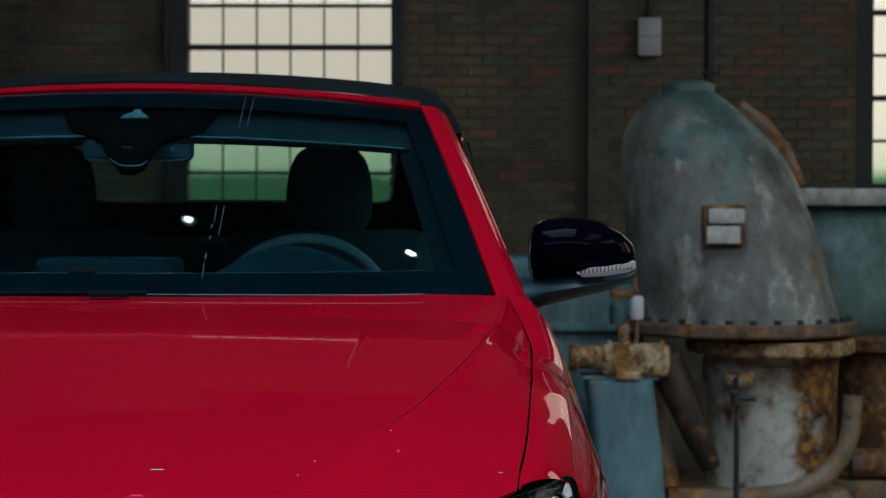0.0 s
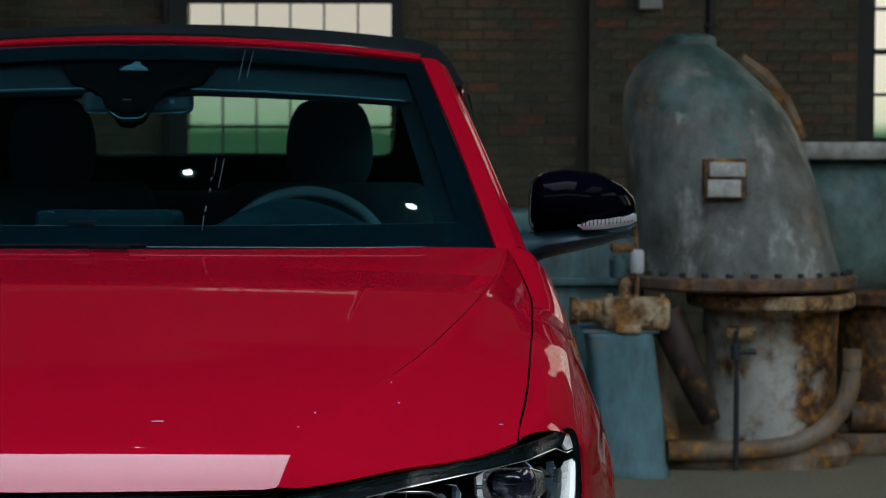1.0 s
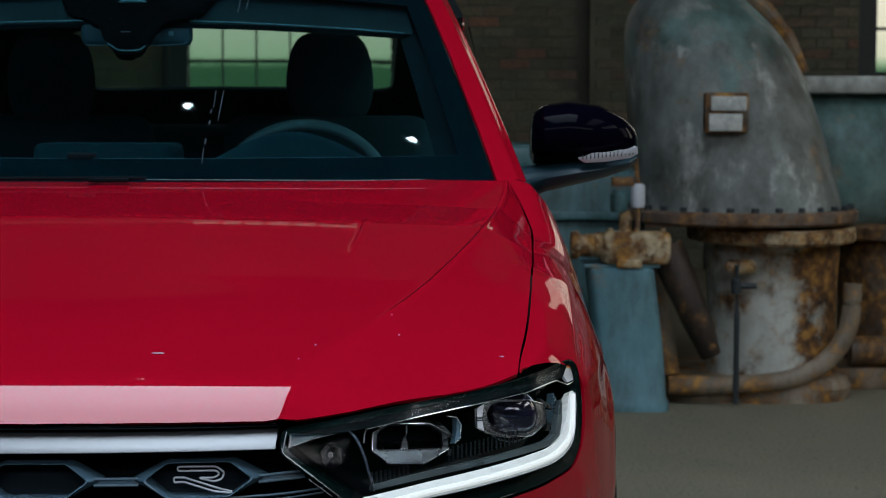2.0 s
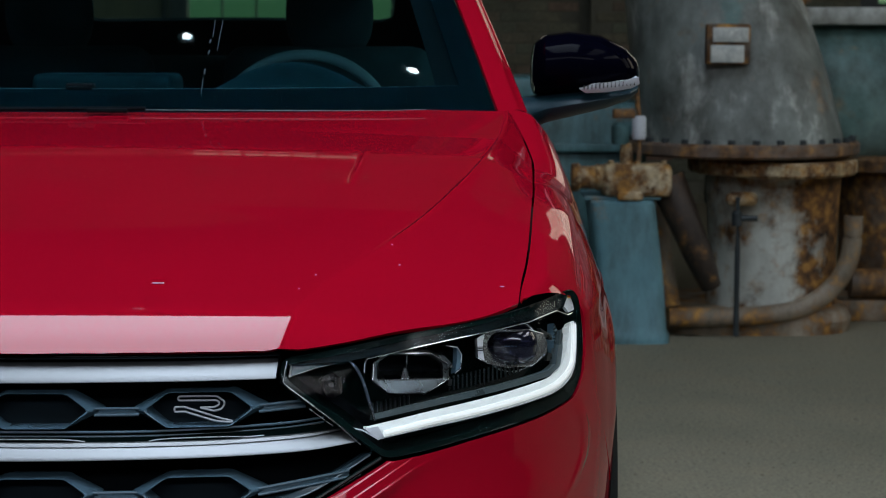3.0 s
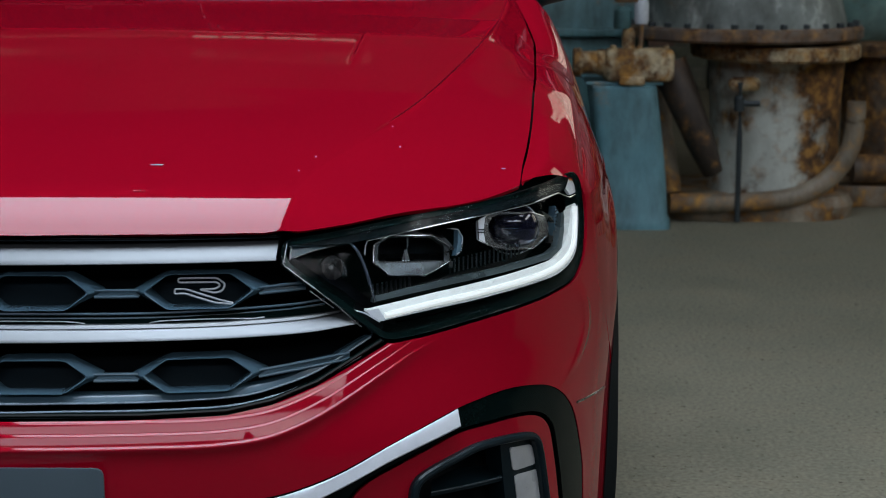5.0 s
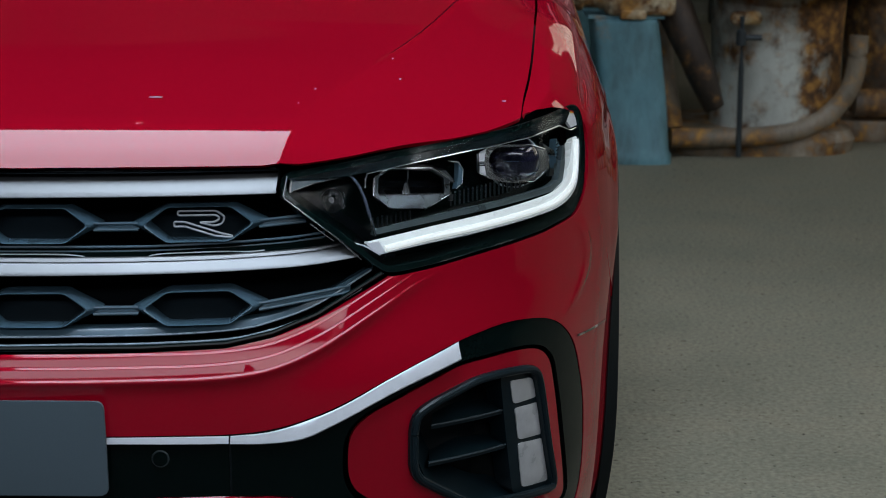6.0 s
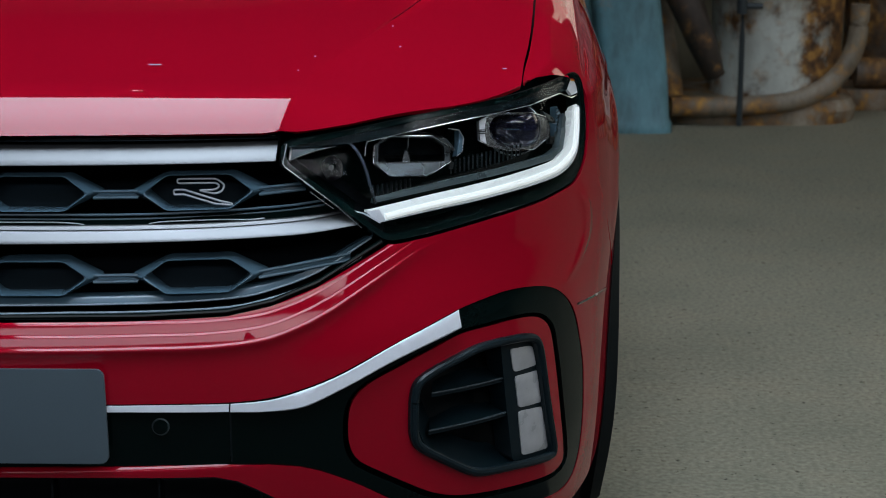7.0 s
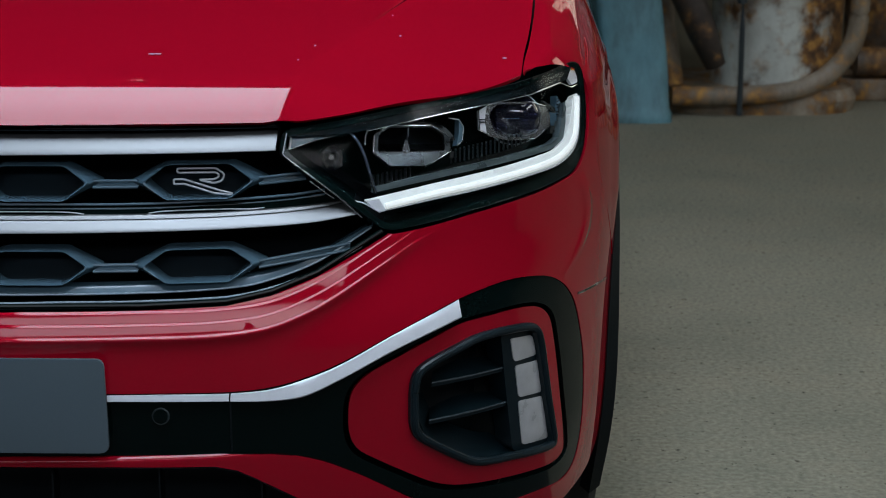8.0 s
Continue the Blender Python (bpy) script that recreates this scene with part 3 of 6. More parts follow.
wall_with_openings("wall_west", "y", SOUTH, NORTH, WEST, -0.35, [], PLASTER, "grimy plastered side wall")
structure("ceiling", joined(box(WEST, EAST, NORTH - 0.1, NORTH + 0.028, CEIL - 0.05, CEIL + 0.2), box(WEST, -1.3, SOUTH, NORTH, CEIL, CEIL + 0.2), box(1.9, 4.1, SOUTH, NORTH, CEIL, CEIL + 0.2), box(6.7, EAST, SOUTH, NORTH, CEIL, CEIL + 0.2), box(4.1, 6.7, SOUTH, -5.5, CEIL, CEIL + 0.2), box(4.1, 6.7, 0.1, NORTH, CEIL, CEIL + 0.2), box(-1.3, 1.9, SOUTH, -4.35, CEIL, CEIL + 0.2),
                            box(-1.3, 1.9, 0.9, NORTH, CEIL, CEIL + 0.2)), SOOT, "dim hall ceiling with a roof light and an added fill opening", "ceiling")


def steel_window(name, x0, x1, z0, z1, y, across, rows, label):
    """A steel window: heavy frame, thin glazing bars and panes of their own."""
    w = tagged(new(name), label, "window", "", "structure")
    t = 0.126
    part("frame", joined(box(x0, x0 + t, y - 0.09, y + 0.05, z0, z1), box(x1 - t * 0.64, x1, y - 0.09, y + 0.05, z0, z1),
                         box(x0, x1, y - 0.07, y + 0.05, z0, z0 + 0.06), box(x0, x1, y - 0.07, y + 0.05, z1 - 0.06, z1)), STEEL, w, smooth=False)
    part("window_sill", box(x0 - 0.08, x1 + 0.08, y - 0.19, y + 0.03, z0 - 0.09, z0 - 0.004, 0.01), MORTAR, w, "sooty stone sill")
    ix0, ix1, iz0, iz1 = x0 + t, x1 - t * 0.64, z0 + 0.06, z1 - 0.06
    pw, ph = (ix1 - ix0) / across, (iz1 - iz0) / rows
    for i in range(1, across):
        part("glazing_bar", box(ix0 + i * pw - 0.006, ix0 + i * pw + 0.006, y - 0.02, y + 0.02, iz0, iz1, 0.004, 1), STEEL, w, smooth=False)
    for j in range(1, rows):
        h = 0.02 if j % 2 == 0 else 0.011
        part("glazing_bar", box(ix0, ix1, y - 0.024, y + 0.024, iz0 + j * ph - h, iz0 + j * ph + h, 0.004, 1), STEEL, w, smooth=False)
    for i in range(across):
        for j in range(rows):
            g = part("pane", box(ix0 + i * pw, ix0 + (i + 1) * pw, y - 0.002, y + 0.002, iz0 + j * ph, iz0 + (j + 1) * ph), PANE, w, smooth=False)
            g.visible_shadow = False
    return w


win = steel_window("window_1", *FAR_WINDOWS[0], NORTH + 0.12, 6, 11, "dark steel window with many small panes, pale sky behind")
part("reveal", box(-1.50, -1.463, NORTH - 0.03, NORTH + 0.10, 1.13, 4.55, 0.005), STEEL, win, "dark painted reveal board")
steel_window("window_2", *FAR_WINDOWS[1], NORTH + 0.12, 6, 12, "dark steel window with many small panes, pale sky behind")
steel_window("window_3", *FAR_WINDOWS[2], NORTH + 0.12, 6, 11, "dark steel window with many small panes, pale sky behind")
clerestory = tagged(new("window_4"), "thin clerestory window with dark steel bars", "window", "", "structure")
for x in (-1.17, -0.98, -0.785, -0.566, -0.343):
    part("glazing_bar", box(x - 0.016, x + 0.016, NORTH + 0.032, NORTH + 0.068, 6.286, 6.344), STEEL, clerestory, smooth=False)
tagged(part("backdrop", box(-60, 60, 40, 40.1, -0.3, 40), SKY_GLOW, None, "pale sky above a dark green hedge", smooth=False), "", "backdrop", "", "structure")

# pilaster and pipe on the far wall
structure("trim_pilaster", box(1.54, 2.35, NORTH - 0.09, NORTH + 0.03, 0.0, CEIL), MORTAR, "shallow brick pilaster", "pilaster")


def wall_lamp_box():
    t = thing("switch_box", "pale enamelled metal switch box on the brick wall", "switch box", (1.962, NORTH - 0.12, 2.44))
    part("body", box(-0.082, 0.082, -0.09, 0.0, -0.135, 0.135, 0.012), WHITE_METAL, t)
    part("lid_seam", box(-0.078, 0.078, -0.094, -0.0905, -0.002, 0.002), STEEL, t)
    part("conduit", tube([(0, -0.04, 0.13), (0, -0.04, 0.3), (0, -0.03, 0.6)], 0.02, 10), STEEL, t, "dark conduit")
    part("gland", moved(lathe([(0.035, 0), (0.035, 0.03), (0.026, 0.045)], 16), pose(0, -0.04, 0.13)), STEEL, t)


wall_lamp_box()

wall_pipe = thing("wall_pipe", "thin dark pipe running down the brick wall", "pipe", (2.40, NORTH - 0.05, 0.0))
part("tube", tube([(0, 0, 0.0), (0, 0, 3.5), (0, 0, CEIL)], 0.028, 12), STEEL, wall_pipe)
for z in (0.6, 2.2, 3.8, 5.4):
    part("clamp", box(-0.045, 0.045, -0.034, 0.07, z - 0.015, z + 0.015, 0.006), STEEL, wall_pipe)


# ---------------------------------------------------------------- the old machine
def ring_at(cx, cy, z, rx, ry, n=56, front=2.3):
    out = []
    for i in range(n):
        a = 2 * math.pi * i / n
        c, s = math.cos(a), math.sin(a)
        out.append(Vector((cx + rx * math.copysign(abs(c) ** (2 / front), c), cy + ry * math.copysign(abs(s) ** (2 / front), s), z)))
    return out


def bolt_head(at, r=0.018, h=0.02, material=RUSTY, parent=None):
    b = lathe([(r, 0), (r, h * 0.8), (r * 0.8, h)], 6)
    return part("bolt", moved(b, pose(*at)), material, parent, sharp=25)


def smooth_path(pts, n=4):
    """Points of a smooth run through the given ones."""
    pts = [Vector(p) for p in pts]
    ext = [2 * pts[0] - pts[1]] + pts + [2 * pts[-1] - pts[-2]]
    out = []
    for a, b, c, d in zip(ext, ext[1:], ext[2:], ext[3:]):
        for i in range(n):
            f = i / n
            out.append(0.5 * (2 * b + (c - a) * f + (2 * a - 5 * b + 4 * c - d) * f * f + (3 * b - a - 3 * c + d) * f ** 3))
    return out + [pts[-1]]


def pump():
    t = thing("pump_casing", "tall weathered grey-green cast iron pump hood with a rusty flange", "old machine", (0, 0, 0))
    left = smooth_list([(0.72, 1.335), (0.9, 1.315), (1.15, 1.285), (1.38, 1.272), (1.5, 1.285), (1.58, 1.335), (1.63, 1.40), (1.66, 1.45)])
    right = smooth_list([(0.72, 2.10), (0.9, 2.06), (1.15, 1.985), (1.3, 1.93), (1.45, 1.84), (1.56, 1.73), (1.62, 1.66), (1.66, 1.60)])
    rings = []
    for i in range(40):
        z = 0.745 + (1.655 - 0.745) * (i / 39) ** 0.9
        x0, x1 = 0.671 + 1.062 * (left(z) - 0.671), 0.671 + 1.062 * (right(z) - 0.671)
        rx = (x1 - x0) / 2
        rings.append(ring_at((x0 + x1) / 2, 5.32 + 0.1 * (z - 0.7), 1.16 + 1.062 * (z - 1.16), rx, min(0.44, rx * 1.1)))
    part("hood", loft(rings), CASING, t)
    part("top_boss", moved(lathe([(0.115, -0.03), (0.112, 0.02), (0.095, 0.03), (0.085, 0.035)], 24), pose(1.575, 5.41, 1.685)), CASING, t)
    # rib down the sloping back edge; lighter brown stands for its lit edge
    part("rib", tube([(1.78, 5.38, 1.62), (1.88, 5.39, 1.55), (1.97, 5.39, 1.44), (2.04, 5.39, 1.30)], [0.03, 0.032, 0.03, 0.02], 8), TAN, t, "stained lifting rib, lightened for its lit edge")
    # flange pair
    for z0, z1, r, name in ((0.70, 0.755, 0.475, "upper_flange"), (0.625, 0.685, 0.44, "lower_flange")):
        prof = [(r - 0.012, z0), (r, z0 + 0.01), (r, z1 - 0.01), (r - 0.012, z1)]
        f = lathe(prof, 72)
        for v in f.verts:
            v.co.x, v.co.y = 1.77 + v.co.x * (1.0 if name == "upper_flange" else 0.76) + (0.0 if name == "upper_flange" else 0.13), 5.32 + v.co.y
        part(name, f, FLANGE if name == "upper_flange" else OCHRE, t, "heavily rusted iron flange")
    for i in range(15):
        a = math.pi + math.pi * (i + 0.5) / 15
        bolt_head((1.77 + 0.445 * math.cos(a), 5.32 + 0.435 * math.sin(a), 0.755), 0.015, 0.018, STEEL, t)
    # sight plates
    w = part("sight_frame", box(1.572, 1.738, 4.878, 4.93, 1.060, 1.212, 0.008), RUSTY, t, "dark rusty frame")
    part("sight_plate", box(1.594, 1.728, 4.862, 4.885, 1.143, 1.198, 0.004), SIGHT_PALE, w, "pale plate")
    part("sight_plate", box(1.586, 1.712, 4.858, 4.881, 1.066, 1.132, 0.004), SIGHT_PALE, w, "pale plate")
    # drum below, with its base skirt
    prof = [(0.275, 0.02), (0.262, 0.10), (0.255, 0.3), (0.262, 0.5), (0.27, 0.63)]
    part("drum", moved(lathe(prof, 56), pose(1.905, 5.3, 0)), DRUM, t, "pale painted drum streaked with rust")
    skirt = []
    for z, rx, ry in ((0.0, 0.40, 0.34), (0.05, 0.41, 0.35), (0.09, 0.39, 0.335), (0.10, 0.36, 0.31)):
        skirt.append(ring_at(1.815, 5.36, z, rx, ry, 56, 3.2))
    part("base", loft(skirt), TAN, t, "stained base ring")
    bend = [(2.18, 5.05, 0.47), (2.178, 5.05, 0.385), (2.169, 5.05, 0.31), (2.141, 5.045, 0.242), (2.098, 5.04, 0.187), (2.032, 5.03, 0.136), (1.944, 5.02, 0.10), (1.812, 5.01, 0.083), (1.636, 5.0, 0.077), (1.46, 5.0, 0.077)]
    part("outlet_bend", tube(smooth_path(bend), 0.038, 14), TAN, t, "curved pale foot pipe")
    part("strut", tube([(1.44, 4.98, 0.62), (1.50, 4.96, 0.48), (1.56, 4.95, 0.34), (1.62, 4.97, 0.20)], [0.07, 0.065, 0.058, 0.04], 14), DARK_RUST, t, "rusty brown strut")
    part("strut", tube([(1.40, 5.2, 0.60), (1.42, 5.15, 0.35), (1.46, 5.1, 0.10)], [0.07, 0.06, 0.06], 12), TAN, t)
    # bracket with a hanging rod
    b = part("bracket", moved(box(-0.062, 0.062, -0.03, 0.03, -0.028, 0.028, 0.024, 3), pose(1.735, 5.0, 0.54)), OCHRE, t, "rusty eye bracket")
    part("hanging_rod", tube([(1.715, 4.965, 0.55), (1.716, 4.955, 0.35), (1.716, 4.95, 0.01)], 0.011, 8), STEEL, b, "dark hanging rod")
    part("tap", joined(tube([(1.71, 4.96, 0.47), (1.79, 4.95, 0.47)], 0.012, 8), moved(lathe([(0.02, 0), (0.02, 0.05), (0.012, 0.06)], 12), pose(1.712, 4.958, 0.44))), STEEL, b)
    return t


pump()


def side_vessel():
    t = thing("pump_vessel", "grey-green horizontal pump vessel with a pale top flange", "old machine", (0, 0, 0))
    body = moved(lathe([(0.02, -1.2), (0.33, -1.18), (0.36, -1.1), (0.36, 1.1), (0.33, 1.18), (0.02, 1.2)], 56), pose(3.05, 5.95, 0.93, 0, 90, 0))
    part("body", body, VESSEL, t)
    part("top_flange", box(1.93, 4.2, 5.62, 6.3, 1.215, 1.29, 0.015), DUSTY, t, "pale dusty flange")
    # rusty drum; the shadow over it is put into a darker rust
    part("lower_body", moved(lathe([(0.3, 0.0), (0.34, 0.05), (0.34, 0.6), (0.3, 0.66)], 48), pose(2.62, 5.8, 0)), RUSTY, t, "rusty lower drum, darkened for the shadow it stands in")
    part("lower_flange", moved(lathe([(0.38, 0.6), (0.4, 0.61), (0.4, 0.655), (0.38, 0.665)], 48), pose(2.62, 5.8, 0)), RUSTY, t)
    part("foot", box(2.15, 3.2, 5.4, 6.2, 0.0, 0.09, 0.01), TAN, t)
    part("pipe", tube([(2.25, 5.42, 0.16), (3.3, 5.42, 0.16)], 0.06, 14), RUSTY, t)
    return t


side_vessel()


def blue_pedestal():
    t = thing("blue_pedestal", "tapered blue painted cast iron pedestal on the floor", "pedestal", (0, 0, 0))
    rings = []
    for z, x0, x1, d in ((0.0, 1.165, 1.45, 0.19), (0.03, 1.165, 1.45, 0.19), (0.05, 1.175, 1.44, 0.18), (0.25, 1.165, 1.425, 0.17), (0.42, 1.15, 1.405, 0.155), (0.535, 1.135, 1.39, 0.15), (0.545, 1.14, 1.38, 0.14)):
        rings.append(ring_at((x0 + x1) / 2, 5.0, z, (x1 - x0) / 2, d, 40, 7))
    part("column", loft(rings), BLUE, t)
    part("top_plate", box(1.12, 1.41, 4.87, 5.16, 0.545, 0.558, 0.005), BLUE, t)
    return t


blue_pedestal()


def coupling():
    t = thing("valve_coupling", "rusted yellowish iron valve coupling on a blue pedestal", "valve", (0, 0, 0))
    body = moved(lathe([(0.052, 0.0), (0.058, 0.01), (0.058, 0.045), (0.05, 0.05), (0.05, 0.2), (0.06, 0.205), (0.06, 0.255), (0.05, 0.262)], 28), pose(1.185, 4.92, 0.618, 0, 90, 0))
    part("body", body, OCHRE, t)
    part("shell", box(1.19, 1.45, 4.85, 4.98, 0.558, 0.682, 0.022, 3), OCHRE, t, "pale rusty housing")
    part("collar", moved(lathe([(0.05, 0), (0.055, 0.006), (0.055, 0.03), (0.044, 0.035), (0.044, 0.09), (0.05, 0.095), (0.05, 0.12)], 28), pose(1.07, 4.92, 0.628, 0, 90, 0)), OCHRE, t)
    part("lug", box(1.24, 1.34, 4.84, 4.96, 0.545, 0.58, 0.012), OCHRE, t)
    part("stem", moved(lathe([(0.025, 0.68), (0.025, 0.74), (0.018, 0.76)], 14), pose(1.28, 4.92, 0)), OCHRE, t)
    for x in (1.2, 1.3, 1.4):
        bolt_head((x + 0.02, 4.9, 0.68), 0.012, 0.014, OCHRE, t)
    return t


coupling()


def teal_housing():
    t = thing("teal_housing", "teal painted machine housing standing behind the pedestal", "old machine", (0, 0, 0))
    part("body", box(0.10, 1.40, 5.35, 6.3, 0.0, 0.90, 0.03, 3), TEAL, t)
    part("ledge", box(0.08, 1.42, 5.31, 6.32, 0.70, 0.735, 0.008), TEAL, t)
    part("cover", box(0.2, 1.1, 5.5, 6.2, 0.90, 1.0, 0.03, 3), TEAL, t)
    return t


teal_housing()


def oil_cup():
    t = thing("oil_cup", "small lubricator with a white glass cup and rusty bracket", "oil cup", (1.30, 5.25, 0.755))
    part("cup", moved(lathe([(0.024, 0.0), (0.027, 0.01), (0.027, 0.08), (0.02, 0.09)], 20), pose(0.025, -0.35, 0.02)), WHITE_METAL, t, "white cup")
    part("bottle", moved(lathe([(0.03, 0.0), (0.034, 0.01), (0.034, 0.07), (0.02, 0.085)], 20), pose(-0.045, -0.33, 0.0)), TEAL, t, "dark bottle")
    part("bracket", box(-0.075, 0.01, -0.37, -0.31, 0.10, 0.135, 0.006), RUSTY, t, "rusty bracket")
    part("stem", tube([(0.025, -0.35, -0.06), (0.025, -0.35, 0.03)], 0.009, 8), RUSTY, t)
    part("stem", tube([(0.025, -0.35, 0.11), (0.02, -0.34, 0.15), (0.03, -0.2, 0.2)], 0.009, 8), RUSTY, t)


oil_cup()


def pendant_lamp(x, y):
    t = thing("pendant_lamp", "small lit pendant lamp hanging from the hall ceiling", "lamp", (x, y, 6.3), "hall lamps")
    part("cable", tube([(0, 0, 0.16), (0, 0, 0.7)], 0.006, 6), STEEL, t)
    part("shade", lathe([(0.075, 0.02), (0.07, 0.06), (0.045, 0.12), (0.02, 0.16)], 28), STEEL, t, "dark metal shade")
    part("bulb", lathe([(0.004, -0.035), (0.022, -0.028), (0.034, -0.008), (0.034, 0.008), (0.02, 0.03)], 20), BULB, t, "glowing bulb")


pendant_lamp(-0.46, 2.79)
pendant_lamp(1.01, 2.87)


# ---------------------------------------------------------------- the car
# Car axes: x to its left side, y from its nose backwards, z up; the nose stands at y = 0.
car = thing("convertible_car", "glossy crimson convertible SUV with black fabric roof on concrete", "car")

nose_y = smooth_list([(0.12, 0.07), (0.25, 0.02), (0.4, 0.0), (0.52, 0.0), (0.62, 0.03), (0.72, 0.05), (0.82, 0.09), (0.9, 0.13)])
half_width = smooth_list([(0.12, 0.870), (0.3, 0.893), (0.5, 0.897), (0.7, 0.902), (0.85, 0.893), (0.9, 0.888)])


def front_y(x, z):
    q = min(abs(x) / half_width(z), 0.9995)
    return 0.9 - (0.9 - nose_y(z)) * (1 - q ** 3) ** (1 / 3)


def face(recess=0.0):
    """The nose and corners of the car as a surface over (x, z), set back by recess."""
    def f(x, z):
        return (x, front_y(x, z) + recess, z)
    return f


def wrap(v, z):
    """The same surface over (v, z) with v running round the corner: 0 at the middle, 1 at the side."""
    s = math.copysign(math.sin(min(abs(v), 1.0) * math.pi / 2), v)
    return (half_width(z) * s, 0.9 - (0.9 - nose_y(z)) * max(0.0, 1 - abs(s) ** 3) ** (1 / 3), z)


def to_wrap(p):
    return (math.copysign(2 / math.pi * math.asin(min(abs(p[0]) / half_width(p[1]), 1.0)), p[0]), p[1])


def side_x(y, z):
    if y >= 0.9:
        return half_width(z)
    return half_width(z) * max(0.0, 1 - ((0.9 - y) / (0.9 - nose_y(z))) ** 3) ** (1 / 3)


def twin_outline(right):
    """A closed outline across the car's middle from its right-hand run, top middle first."""
    return list(right) + [(-x, z) for x, z in reversed(right)]


# outlines on the nose, (x, z)
GRILLE = twin_outline([(0.0, 0.772), (0.29, 0.772), (0.447, 0.772), (0.449, 0.741), (0.479, 0.717), (0.519, 0.689), (0.566, 0.652), (0.571, 0.643), (0.493, 0.601), (0.441, 0.583), (0.389, 0.574), (0.292, 0.572), (0.0, 0.571)])
LAMP = rounded([(0.449, 0.768), (0.517, 0.777), (0.584, 0.787), (0.651, 0.795), (0.722, 0.802), (0.774, 0.81), (0.812, 0.818), (0.824, 0.802), (0.829, 0.753), (0.827, 0.703), (0.814, 0.676), (0.767, 0.666), (0.694, 0.658), (0.625, 0.648),
                (0.578, 0.643), (0.562, 0.651), (0.519, 0.689), (0.479, 0.717), (0.449, 0.741)], 0.012, 3)
TRIM = [(0.0, 0.474), (0.256, 0.474), (0.324, 0.473), (0.394, 0.471), (0.44, 0.473), (0.48, 0.482), (0.519, 0.495), (0.585, 0.525), (0.663, 0.555), (0.723, 0.565), (0.768, 0.5575), (0.7914, 0.543), (0.808, 0.5205), (0.8188, 0.4912),
        (0.8308, 0.4211), (0.8328, 0.3495), (0.8296, 0.2975), (0.8221, 0.261), (0.805, 0.2455), (0.7741, 0.2535), (0.7501, 0.257), (0.70, 0.262), (0.65, 0.28), (0.6047, 0.3049), (0.5843, 0.3206), (0.5507, 0.3449), (0.5307, 0.3572),
        (0.4912, 0.3783), (0.4519, 0.3878), (0.3865, 0.3931), (0.253, 0.396), (0.0, 0.398)]
TRIM_LOOP = rounded(TRIM[1:-1] + [(-x, z) for x, z in reversed(TRIM[1:-1])], 0.022, 3)
RING = rounded([(0.529, 0.441), (0.5285, 0.4037), (0.5377, 0.381), (0.627, 0.3205), (0.652, 0.309), (0.6779, 0.303), (0.7486, 0.291), (0.7888, 0.2825), (0.804, 0.2905), (0.8016, 0.3283), (0.7895, 0.4346), (0.7805, 0.494), (0.7693, 0.512), (0.753, 0.5205),
                (0.7285, 0.5235), (0.6647, 0.522), (0.6081, 0.5006), (0.5554, 0.479), (0.535, 0.462)], 0.014, 3)
VENT = rounded([(0.604, 0.4511), (0.6085, 0.4735), (0.6325, 0.4866), (0.6843, 0.5037), (0.7164, 0.5042), (0.7495, 0.5004), (0.766, 0.4905), (0.7714, 0.4678), (0.7827, 0.3861), (0.7932, 0.3208), (0.788, 0.309), (0.726, 0.3225), (0.6892, 0.3277),
                (0.6735, 0.335), (0.611, 0.3835), (0.6035, 0.4006)], 0.012, 3)
INTAKE = twin_outline([(0.0, 0.384), (0.255, 0.381), (0.373, 0.377), (0.399, 0.370), (0.4215, 0.3574), (0.4636, 0.3307), (0.53, 0.29), (0.55, 0.25), (0.50, 0.225), (0.0, 0.22)])

# --- bumper skin


def wrapped(poly):
    return [to_wrap(p) for p in dense(list(poly), 0.02)]


def arch_y(z, r=0.357):
    """Where the front edge of the wheel arch stands at a height."""
    return 0.87 - math.sqrt(r * r - (z - 0.33) ** 2)


def bumper():
    holes = [wrapped(inset(INTAKE, -0.001)), wrapped(TRIM_LOOP)]
    # the outline passes behind the lamps: cut the skin along the lamps' lower edge
    low = [p for p in dense(list(inset(LAMP, -0.003)), 0.01)]
    i0 = min(range(len(low)), key=lambda i: abs(low[i][0] - 0.83) + abs(low[i][1] - 0.72))
    i1 = min(range(len(low)), key=lambda i: abs(low[i][0] - 0.572) + abs(low[i][1] - 0.641))
    run = low[i0:i1 + 1] if i0 < i1 else low[i0:] + low[:i1 + 1]
    right = [(0.0, 0.20), (0.45, 0.20), (0.6, 0.205), (0.8, 0.21), (0.845, 0.225)] + [(side_x(arch_y(z), z), z) for z in (0.25, 0.29, 0.33, 0.37, 0.41, 0.45, 0.48, 0.51)] + [(0.866, 0.60), (0.848, 0.67), (0.838, 0.705)] + run
    right += [p for p in ((0.574, 0.6405), (0.493, 0.5985), (0.441, 0.5805), (0.389, 0.5715), (0.292, 0.5695), (0.0, 0.5685))]
    right = [to_wrap(p) for p in right]
    outline = right + [(-a, b) for a, b in reversed(right) if abs(a) > 1e-6]
    offs = [-0.016, -0.008, -0.003, 0.0] + [a + o for a in LIP_STEPS for o in (-0.0018, 0.0, 0.0018)]
    runs = []
    for o in offs:
        q = [to_wrap((x, lip_line(x) + o)) for x in [0.66 * k / 90 for k in range(91)]]
        runs += [q, [(-a, b) for a, b in q]]
    for z in (0.3945, 0.392, 0.3895, 0.387):
        runs.append([to_wrap((x / 100, z)) for x in range(-41, 42)])
